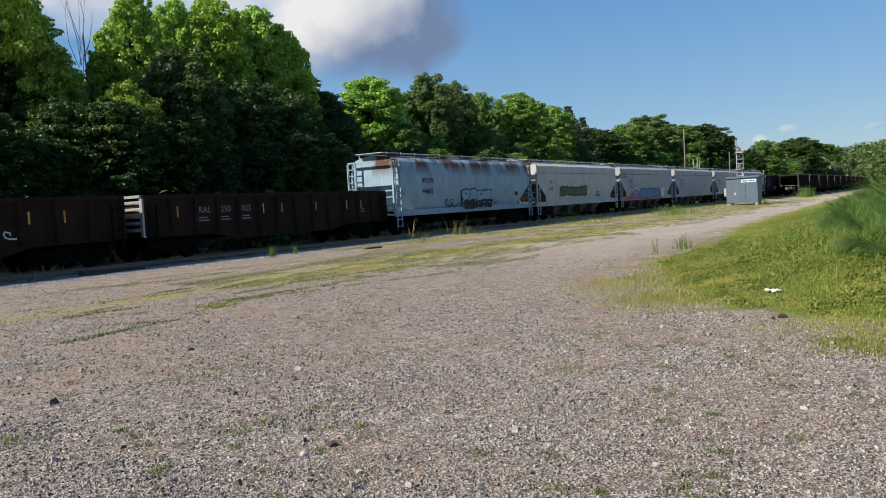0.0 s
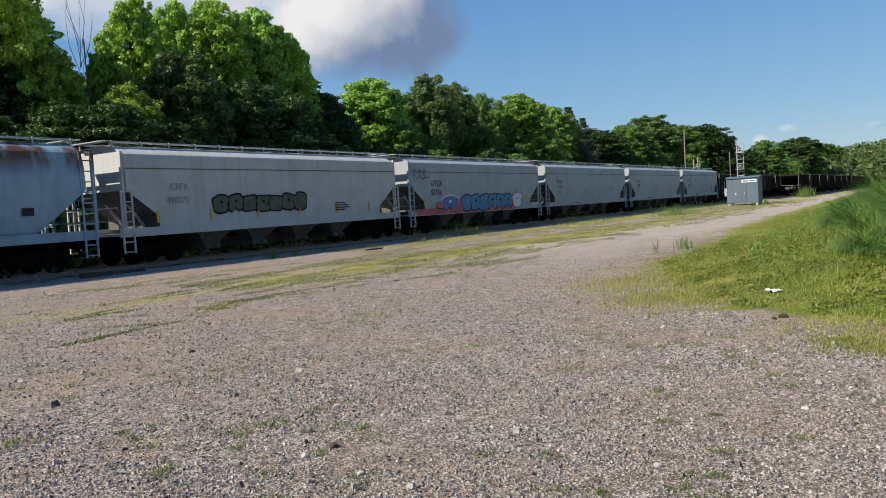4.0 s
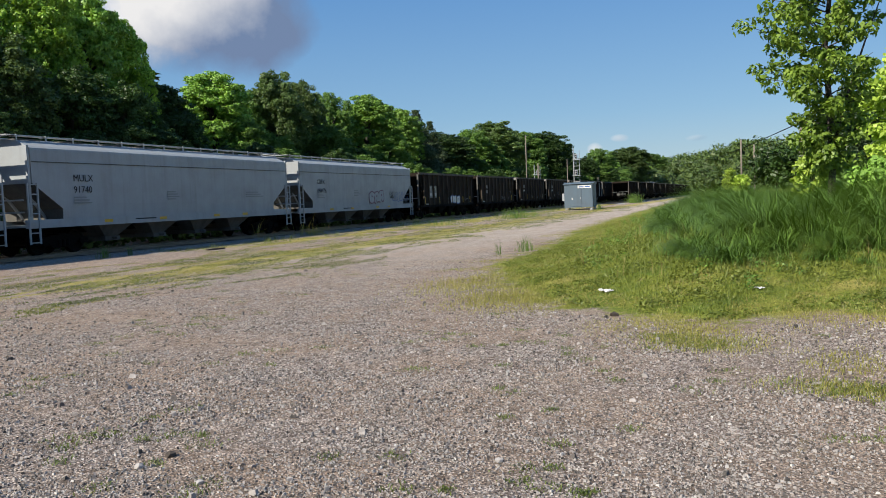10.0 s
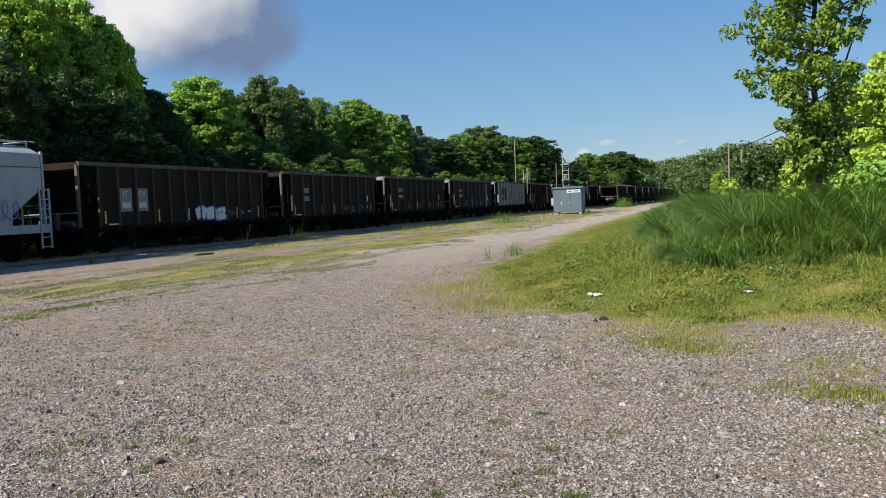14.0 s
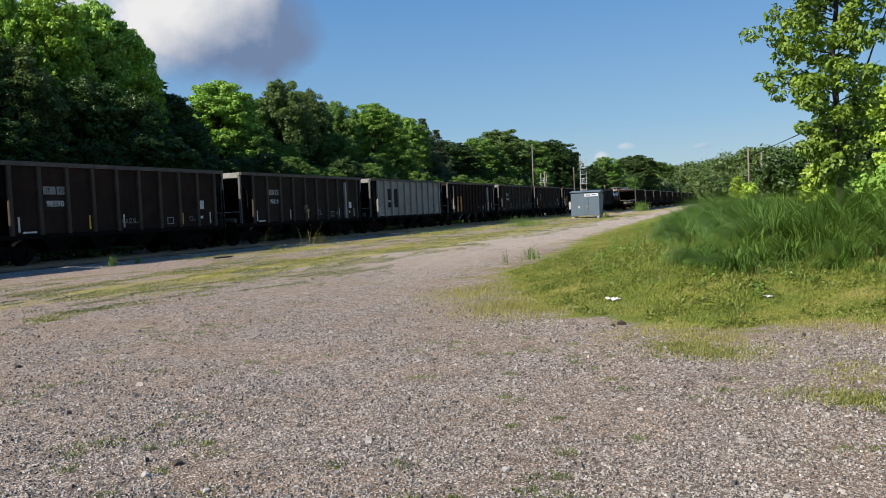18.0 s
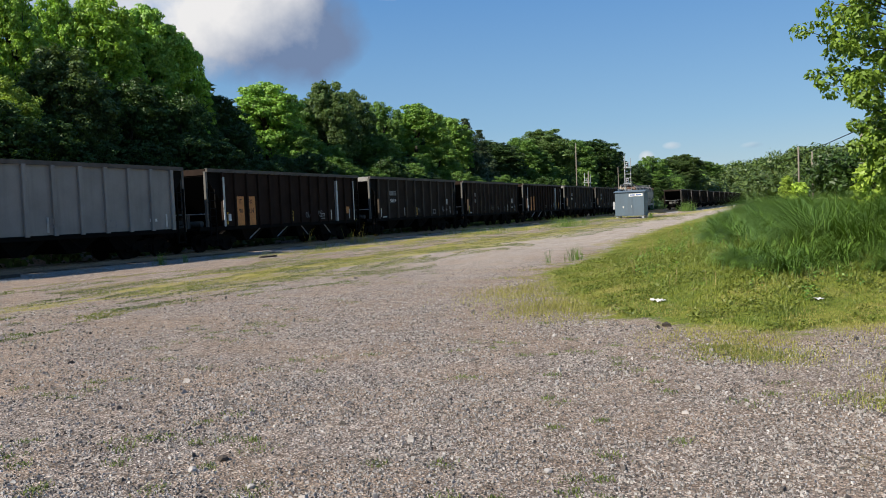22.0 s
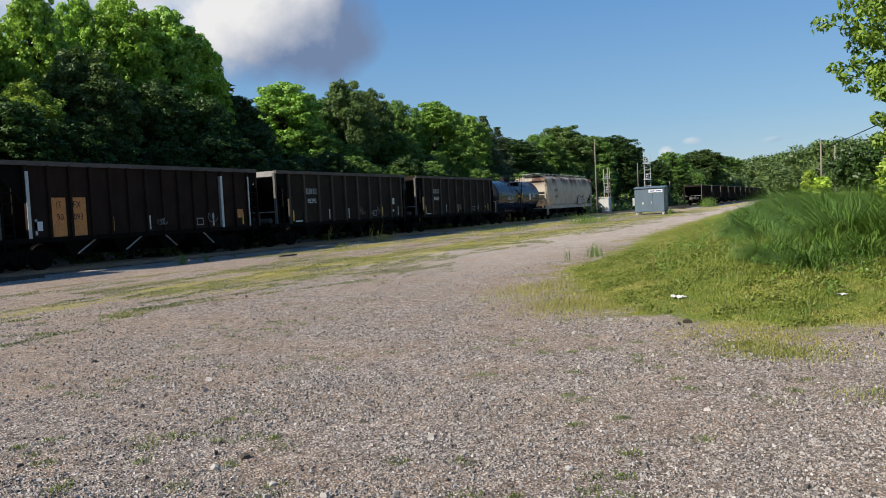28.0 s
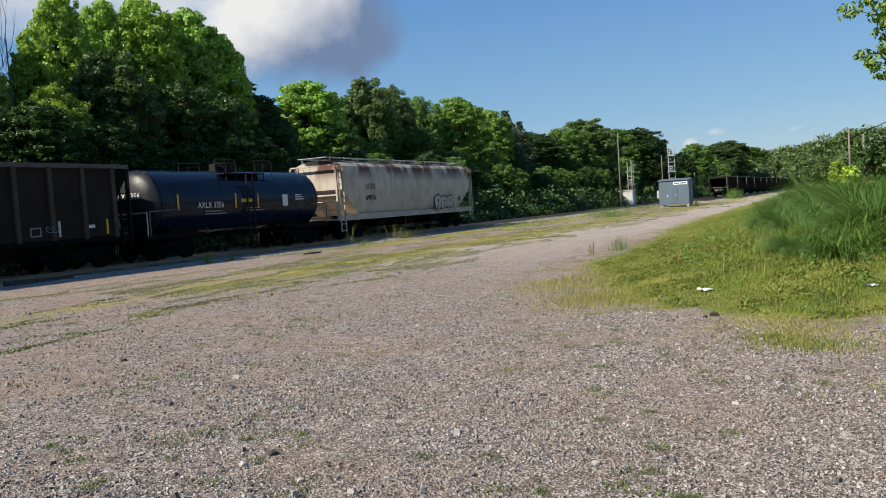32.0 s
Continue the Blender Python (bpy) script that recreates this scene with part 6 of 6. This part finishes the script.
    blades("strip_turf", p[~lush], 0.04, 0.018, M_GRASS_Y, 9, 0.9, "thin yellow-green turf in worn lines on the gravel")
    # wisps on the open gravel
    c = scattered(560, 3.6, 24, -3, 14, lambda x, y, r: (inside_meadow(x, y) < -0.2) & (patchy(x, y, 0.5, 2) > 0.12), 10)
    spot = [(3.86, 5.9), (4.09, 5.5), (3.6, 6.2), (3.51, 4.5), (3.68, 3.58), (3.64, 3.12), (4.36, 3.51), (4.34, 4.73), (5.2, 4.38), (9.67, 8.75), (9.29, 7.72), (8.55, 7.53), (9.9, 8.3), (10.4, 8.6), (8.9, 8.1), (8.11, 2.16), (9.2, 2.95), (7.4, 3.1), (6.6, 2.0)]
    near = np.repeat(np.array([(x, y, 0.0) for x, y in spot]), 2, 0)
    near[:, :2] += rng.normal(0, 0.16, (len(near), 2)) * (1 + (near[:, :1] > 8) * 1.2)
    c = np.concatenate([c, near])
    wide = np.repeat(np.concatenate([rng.uniform(0.03, 0.075, len(c) - len(near)), rng.uniform(0.04, 0.085, len(near))]) * (0.6 + 0.07 * np.hypot(c[:, 0], c[:, 1])), 60)
    pts = np.repeat(c, 60, 0)
    pts[:, 0] += rng.normal(0, 1, len(pts)) * wide
    pts[:, 1] += rng.normal(0, 1, len(pts)) * wide
    pts[:, 2] = height(pts[:, 0], pts[:, 1]) - 0.004
    # short bright tufts
    tuft = np.array([(9.35, 0.68), (9.6, 0.85), (9.0, 0.42), (9.2, 0.55), (7.2, -0.85), (7.3, -0.6), (7.05, -1.05), (13.2, 3.6), (15.8, 4.0), (20.2, 5.3)])
    q = np.repeat(tuft, 700, 0) + rng.normal(0, 1, (7000, 2)) * np.repeat(np.array([0.2, 0.16, 0.2, 0.22, 0.16, 0.2, 0.16, 0.4, 0.5, 0.6]), 700)[:, None] * np.array([0.9, 1.3])
    q = np.concatenate([q, height(q[:, 0], q[:, 1])[:, None] - 0.004], 1)
    bright = np.random.default_rng(52).random(len(q)) < 0.45
    blades("turf_tufts", q[bright], 0.05, 0.007, M_GRASS_Y, 12, 1.0, "bright yellow-green grass tufts on the gravel")
    blades("turf_tufts", q[~bright], 0.055, 0.007, M_GRASS, 32, 1.0, "green grass tufts on the gravel")
    blades("gravel_wisps", pts, 0.034, 0.009, M_WISP, 11, 1.1, "sparse low grass wisps on the gravel")
    # ragged weeds along the ballast edge
    c = scattered(420, 12, 120, 20.6, 23.6, lambda x, y, r: (patchy(x, y, 0.35, 6) > 0.0) & (r.random(len(x)) < np.clip((x - 18) / 40, 0.03, 1)), 12, False)
    pts = np.repeat(c, 14, 0)
    pts[:, :2] += rng.normal(0, 0.12, (len(pts), 2))
    pts[:, 2] = height(pts[:, 0], pts[:, 1])
    blades("ballast_weeds", pts, 0.26, 0.014, M_WISP, 13, 0.5, "dry weeds along the ballast edge")
    # tall weeds, here and there
    spots = {"green": [], "dry": []}
    for x, y, n, ln, wd, sort in ((22.9, 22.2, 60, 0.5, 0.3, "green"), (24.2, 22.2, 40, 0.42, 0.2, "green"), (38.5, 22.4, 130, 0.5, 1.3, "dry"), (37.4, 22.3, 12, 1.3, 0.8, "dry"), (33.5, 22.6, 8, 1.1, 0.6, "dry"), (62, 17.4, 200, 0.9, 2.6, "green"), (66, 17.6, 160, 0.7, 3.2, "green"),
                                  (140, 17.6, 500, 1.7, 3.0, "green"), (93.5, 15.9, 160, 0.7, 0.6, "green"), (24.3, 6.5, 60, 0.48, 0.6, "green"), (23.0, 7.0, 18, 0.45, 0.25, "green"), (10.0, 0.7, 900, 0.045, 1.1, "dry"), (9.4, 0.1, 700, 0.04, 1.2, "dry"), (8.2, -0.9, 800, 0.04, 1.0, "dry"), (11.3, -0.7, 1100, 0.045, 1.3, "dry"), (10.9, -1.6, 900, 0.04, 1.5, "dry"), (11.8, -2.2, 900, 0.05, 1.5, "dry"), (10.4, 1.6, 500, 0.035, 1.2, "dry"), (13.2, 4.0, 3200, 0.06, 2.0, "dry"), (15.2, 5.2, 3000, 0.065, 2.4, "dry"), (12.4, 3.2, 900, 0.04, 1.5, "dry"), (52, 19.8, 200, 0.5, 6.0, "green"), (75, 19.5, 300, 0.6, 8.0, "green")):
        q = np.stack([rng.normal(x, wd * 0.4, n), rng.normal(y, wd * 0.22, n)], 1)
        spots[sort].append((np.concatenate([q, height(q[:, 0], q[:, 1])[:, None]], 1), ln))
    for sort, mat, label in (("green", M_GRASS_D, "scattered tall green weeds beside track and road"), ("dry", M_GRASS_Y, "dry yellow weeds and low tufts on the gravel")):
        built = [blades("w", q, ln, 0.007 + 0.011 * ln, mat, 40 + k, 0.55) for k, (q, ln) in enumerate(spots[sort])]
        whole = Build()
        for ob in built:
            whole.add([tuple(v.co) for v in ob.data.vertices], [tuple(f.vertices) for f in ob.data.polygons])
            bpy.data.objects.remove(ob)
        single("weeds", whole, mat, label, "weeds", "", "stuff")


build_grass()


def build_stones():
    """Loose gravel on the lot near the viewer."""
    rng = np.random.default_rng(21)
    # crushed stone: a skewed three-sided block, narrower at the top, open where it sits in the ground
    block = np.array([(1.15, 0, -0.6), (-0.58, 1.0, -0.6), (-0.58, -1.0, -0.6), (0.8, 0.1, 0.75), (-0.42, 0.66, 0.85), (-0.38, -0.7, 0.7)], float)
    n = 165000
    d = 2.9 * (24 / 2.9) ** (rng.random(n) ** 1.15)
    a = np.radians(rng.uniform(-14, 66, n))
    x, y = d * np.cos(a), d * np.sin(a)
    bare = patchy(x, y, 0.55, 12) + 0.6 * patchy(x, y, 1.7, 13)
    ok = (inside_meadow(x, y) < 0.1) & (y < 22.6) & (rng.random(n) < np.clip(0.75 - 1.2 * bare, 0.25, 1.0))
    x, y, d = x[ok], y[ok], d[ok]
    n = len(x)
    s = (0.0040 + 0.0068 * rng.random(n) ** 2.2) * np.clip(d / 5.0, 1.0, 2.0) ** 0.45
    s = np.where(rng.random(n) > 0.994, s * rng.uniform(1.5, 2.8, n), s)
    sc = np.stack([s * rng.uniform(0.8, 1.6, n), s * rng.uniform(0.7, 1.2, n), s * rng.uniform(0.8, 1.35, n)], 1)
    th = rng.uniform(0, 6.28, n)
    v = block[None] * (1 + rng.uniform(-0.4, 0.4, (n, 6, 3))) * sc[:, None]
    c, q = np.cos(th)[:, None], np.sin(th)[:, None]
    v = np.stack([v[..., 0] * c - v[..., 1] * q, v[..., 0] * q + v[..., 1] * c, v[..., 2]], -1)
    v += np.stack([x, y, height(x, y) + sc[:, 2] * 0.3], 1)[:, None]
    base = np.array([(1, 1, -0.6), (-1, 1, -0.6), (-1, -1, -0.6), (1, -1, -0.6), (0.62, 0.62, 0.8), (-0.62, 0.62, 0.8), (-0.62, -0.62, 0.8), (0.62, -0.62, 0.8)], float)
    quad = np.array([(4, 5, 6, 7), (0, 1, 5, 4), (1, 2, 6, 5), (2, 3, 7, 6), (3, 0, 4, 7)])
    # coarser stone on the shoulder of the ballast
    k = 9000
    bx = 12 + 78 * rng.random(k) ** 1.6
    by = RAIL_Y - 1.9 - 2.4 * rng.random(k) ** 1.3
    bs = rng.uniform(0.012, 0.028, k)
    bv = base[None] * (1 + rng.uniform(-0.35, 0.35, (k, 8, 3))) * bs[:, None, None] * np.array([1.2, 1.0, 0.8])
    bz = np.maximum(height(bx, by), np.interp(by, [RAIL_Y - 3.8, RAIL_Y - 2.1], [-0.1, RAIL_TOP - 0.19]))
    bv += np.stack([bx, by, bz + 0.2 * bs], 1)[:, None]
    me = bpy.data.meshes.new("ballast_stones")
    me.from_pydata(bv.reshape(-1, 3).tolist(), [], (quad[None] + (np.arange(k) * 8)[:, None, None]).reshape(-1, 4).tolist())
    me.materials.append(M_SHOULDER)
    tagged(new("ballast_stones", me), "loose grey ballast stones on the shoulder of the track", "ballast", "", "stuff")
    me = bpy.data.meshes.new("gravel")
    faces = [f for k in range(0, 6 * n, 6) for f in ((k + 3, k + 4, k + 5), (k, k + 1, k + 4, k + 3), (k + 1, k + 2, k + 5, k + 4), (k + 2, k, k + 3, k + 5))]
    me.from_pydata(v.reshape(-1, 3).tolist(), [], faces)
    me.materials.append(M_STONE)
    tagged(new("gravel", me), "loose pale gravel stones on the lot", "gravel", "", "stuff")
    for x, y, s, mat, label in ((10.27, 3.07, 0.04, M_STONE, "pale stone lying on the gravel"), (4.09, 3.79, 0.035, M_STONE, "pale stone lying on the gravel"), (4.80, 1.51, 0.03, M_STONE, "pale stone lying on the gravel"), (11.3, 1.75, 0.07, M_TIE, "dark lump of stone at the edge of the turf"), (4.35, 3.75, 0.04, M_TIE, "dark stone lying on the gravel"), (3.95, 3.2, 0.03, M_STONE, "pale stone lying on the gravel")):
        bm = bmesh.new()
        bmesh.ops.create_icosphere(bm, subdivisions=1, radius=s)
        for w in bm.verts:
            w.co *= 1 + 0.6 * noise.noise(w.co * (1.2 / s) + Vector((x, y, 0)))
            w.co.z *= 0.65
        me = bpy.data.meshes.new("stone")
        bm.to_mesh(me)
        bm.free()
        me.materials.append(mat)
        tagged(new("stone", me), label, "stone", "larger stones on the lot").matrix_basis = pose(x, y, float(height(x, y)) + s * 0.35)


build_stones()


def build_litter():
    for x, y, w, label in ((13.4, 2.2, 0.27, "crumpled white plastic litter in the short grass"), (13.05, -0.2, 0.16, "small scrap of white litter in the grass"), (8.0, 23.0, 0.9, "pale debris heaped at the ballast edge")):
        bm = bmesh.new()
        bmesh.ops.create_grid(bm, x_segments=10, y_segments=7, size=0.5)
        for v in bm.verts:
            v.co.x *= w
            v.co.y *= w * 0.55
            v.co.z = 0.03 * w + 0.14 * w * noise.noise(Vector((v.co.x * 6 / w, v.co.y * 9 / w, x)))
        bmesh.ops.solidify(bm, geom=bm.faces[:], thickness=0.004)
        me = bpy.data.meshes.new("litter")
        bm.to_mesh(me)
        bm.free()
        me.materials.append(M_LITTER)
        tagged(new("litter", me), label, "litter").matrix_basis = pose(x, y, float(height(x, y)) + 0.03, 0, 0, 40)


build_litter()


def build_dead_wood():
    rng = random.Random(61)
    t = thing("dead_tree", "bare grey dead branches rising above the green crowns", "tree", "", "", pose(27.2, 39.5, 3.0))
    for k in range(9):
        b = Build()
        z = rng.uniform(6.5, 9.0)
        limb(b, (rng.uniform(-0.3, 0.3), 0, z), (rng.uniform(-1.2, 1.2), rng.uniform(-0.5, 0.5), z + rng.uniform(2.2, 4.6)), 0.018, 0.005, 5, 0.10, rng)
        part("branch", b, M_WOOD, t, "", True)
    b = Build()
    limb(b, (0, 0, -0.5), (0.1, 0, 9.2), 0.10, 0.02, 8, 0.02, rng)
    part("trunk", b, M_WOOD, t, "", True)
    h = thing("brush_heap", "heap of dry grey brush at the ballast edge", "brush", "", "", pose(13.2, 23.6, 0.12))
    for k in range(40):
        b = Build()
        x, y = rng.gauss(0, 1.0), rng.gauss(0, 0.25)
        limb(b, (x, y, 0.0), (x + rng.uniform(-0.6, 0.6), y + rng.uniform(-0.3, 0.3), rng.uniform(0.1, 0.5)), 0.015, 0.005, 4, 0.2, rng)
        part("twig", b, M_WOOD, h)
    single("old_sleeper", Build().box(-1.25, 1.25, -0.12, 0.12, 0, 0.16, 0.02), M_TIE, "old dark railway sleeper lying beside the ballast", "railway sleeper", at=pose(16.6, 23.4, 0.1, 0, 2, 4))
    single("old_sleeper", Build().box(-0.5, 0.5, -0.07, 0.07, 0, 0.06, 0.02), M_TIE, "short dark timber scrap on the gravel", "railway sleeper", at=pose(27.4, 20.6, 0.08, 0, 0, -8))


build_dead_wood()


# ---- hut, signals, poles ----
def build_hut():
    hut = thing("signal_hut", "blue-grey steel signal equipment hut on short feet", "equipment hut", "", "", pose(94, 16.7, 0.1))
    W, D, H = 3.4, 2.5, 2.95
    part("body", Build().box(0, D, 0, W, 0.18, H, 0.03), M_HUT, hut)
    roof = Build().prism([(-0.12, H), (D + 0.12, H), (D + 0.12, H + 0.06), (D / 2, H + 0.24), (-0.12, H + 0.06)], -0.12, W + 0.12)
    part("roof", roof, M_HUT, hut, "shallow pitched steel roof")
    for y in (0.2, W - 0.2):
        for x in (0.2, D - 0.2):
            part("foot", Build().box(x - 0.12, x + 0.12, y - 0.12, y + 0.12, -0.2, 0.2), M_STEEL, hut)
    door = part("door", Build().box(-0.035, 0.0, 1.3, 2.6, 0.3, 2.35), M_HUT, hut)
    part("handle", Build().box(-0.075, -0.035, 1.42, 1.48, 1.15, 1.4), M_STEEL, door)
    part("lock_plate", Build().box(-0.05, -0.03, 2.35, 2.5, 1.1, 1.35), M_LITTER, door)
    sign = part("sign", Build().box(-0.02, 0.0, 0.15, 1.75, 2.45, 2.78), M_TEXT_W, hut, "white sign plate with dark bars of lettering")
    for k in range(2):
        part("sign_bar", Build().box(-0.024, -0.02, 0.3 + 0.75 * k, 0.9 + 0.72 * k, 2.55, 2.68), M_NAVY, sign)
    part("meter_box", Build().box(0.2, 0.7, W, W + 0.3, 1.0, 1.9, 0.03), M_STEEL, hut)
    part("seam", Build().box(-0.012, 0.0, 0.02, 0.08, 0.2, H), M_HUT, hut)


build_hut()


def signal_mast(x, y, top, label, gap=0.75):
    g = float(height(x, y))
    s = thing("signal_mast", label, "railway signal", "railway signals", "", pose(x, y, g))
    part("mast", Build().cyl((0, gap, -0.3), (0, gap, top), 0.065, 10), M_STEEL, s, "pale galvanised mast")
    part("ladder_stile", Build().cyl((0, 0, -0.3), (0, 0, top * 0.96), 0.04, 8), M_STEEL, s)
    for k in range(int((top - 3.6) / 0.5)):
        z = 3.4 + 0.5 * k
        part("rung", Build().box(-0.025, 0.025, 0, gap, z - 0.03, z + 0.03), M_STEEL, s)
    for z in (top - 1.1, top - 3.1):
        part("platform", Build().box(-0.5, 0.5, -0.1, gap + 0.1, z - 0.45, z - 0.38), M_STEEL, s)
        head = part("signal_head", Build().box(-0.26, -0.08, 0.22, 0.54, z - 0.3, z + 0.3, 0.05), M_STEEL, s, "grey signal head")
        for q in (-0.17, 0.13):
            part("hood", Build().cyl((-0.46, 0.38, z + q), (-0.26, 0.38, z + q), 0.08, 10), M_BLACK, head)
    return s


signal_mast(101.3, 19.55, 7.7, "tall pale railway signal mast with ladder and black heads")
signal_mast(120.0, 29.3, 6.6, "shorter double signal mast with platforms behind the track", 0.9)


def pole(x, y, top, r, label, lean=0.0, arm=False):
    g = float(height(x, y))
    p = thing("utility_pole", label, "utility pole", "wooden poles", "", pose(x, y, g))
    part("post", Build().cyl((0, 0, -0.5), (lean, lean * 0.4, top - g), r, 10, r * 0.7), M_WOOD, p, "", True)
    part("cap", Build().cyl((lean, lean * 0.4, top - g), (lean, lean * 0.4, top - g + 0.05), r * 0.72, 10), M_STEEL, p)
    if arm:
        part("crossarm", Build().box(-0.05, 0.05, -0.9, 0.9, top - g - 0.6, top - g - 0.48), M_WOOD, p)
    return p


pole(109.2, 28.6, 10.4, 0.095, "tall dark wooden pole beside the railway")
pole(116.0, 28.6, 6.7, 0.12, "short wooden pole beside the railway")
pole(103.5, 21.6, 6.5, 0.06, "thin wooden post beside the hut")
pole(105, 0.2, 7.7, 0.13, "weathered utility pole behind the meadow")
pole(105, -1.3, 7.0, 0.13, "weathered utility pole behind the meadow")
pole(60, -3.8, 6.2, 0.20, "stout wooden pole behind the meadow")
pole(175, 26.8 + 3, 5.5, 0.12, "wooden post beyond the hut")


def build_wire():
    b = Build()
    a, c = Vector((60, -3.8, 6.1)), Vector((399, 24.4, 20.5))
    pts = [a.lerp(c, k / 24) - Vector((0, 0, 3.2 * math.sin(math.pi * k / 24))) for k in range(25)]
    for p, q in zip(pts, pts[1:]):
        b.cyl(p, q, 0.035, 5)
    single("overhead_wire", b, M_UNDER, "thin dark overhead wire between the poles", "wire")


build_wire()


def build_cabinet():
    c = thing("trackside_cabinet", "pale blue trackside cabinet half hidden by bushes", "cabinet", "", "", pose(114.5, 29.6, float(height(114.5, 29.6))))
    part("body", Build().box(-0.7, 0.7, -1.6, 0.4, 0, 2.2, 0.04), M_BLUE, c)
    part("lid", Build().box(-0.8, 0.8, -1.7, 0.5, 2.2, 2.3, 0.05), M_WHITE, c)
    part("door", Build().box(-0.73, -0.7, -1.5, 0.3, 0.2, 2.1), M_WHITE, c)


build_cabinet()


# ---- sleepers ----
def build_sleepers():
    me = Build().box(-0.115, 0.115, -1.3, 1.3, -0.16, 0.0, 0.01).mesh("sleeper", M_TIE)
    track = bpy.data.objects["track_main"]
    for i in range(200):
        ob = new("sleeper", me)
        ob.parent = track
        ob.location = (10 + 0.56 * i, RAIL_Y, RAIL_TOP - 0.165 + 0.008 * ((i * 7) % 3))
    b = Build()
    for i in range(440):
        x = 122 + 0.56 * i
        b.box(x - 0.115, x + 0.115, RAIL_Y - 1.3, RAIL_Y + 1.3, -0.1, RAIL_TOP - 0.16)
    tagged(part("sleepers", b, M_TIE, track), kind="stuff")
    siding = bpy.data.objects["track_siding"]
    b = Build()
    for i in range(400):
        x = 130 + 0.56 * i
        b.box(x - 0.115, x + 0.115, SIDING_Y - 1.3, SIDING_Y + 1.3, -0.1, RAIL_TOP - 0.16)
    tagged(part("sleepers", b, M_TIE, siding), kind="stuff")


build_sleepers()


# ---- what moves: the train, and its turning wheels ----
def motions():
    times = [2.0 * i for i in range(17)]
    for car, mid in TRAIN:
        walk(car, [(t, pose(mid + travelled(t), RAIL_Y, RAIL_TOP)) for t in times])
    first = WHEELS[0]
    rows = []
    t = 0.0
    while t <= 32.001:
        d = travelled(t) - travelled(0)
        rows.append((t, pose(0, 0, 0, 0, math.degrees(d / 0.46) % 360, 0)))
        t += 2 / FPS
    walk(first, rows)
    for w in WHEELS[1:]:
        w.rotation_mode = "QUATERNION"
        w.animation_data_create()
        w.animation_data.action = first.animation_data.action
        w.animation_data.action_slot = first.animation_data.action_slot


motions()
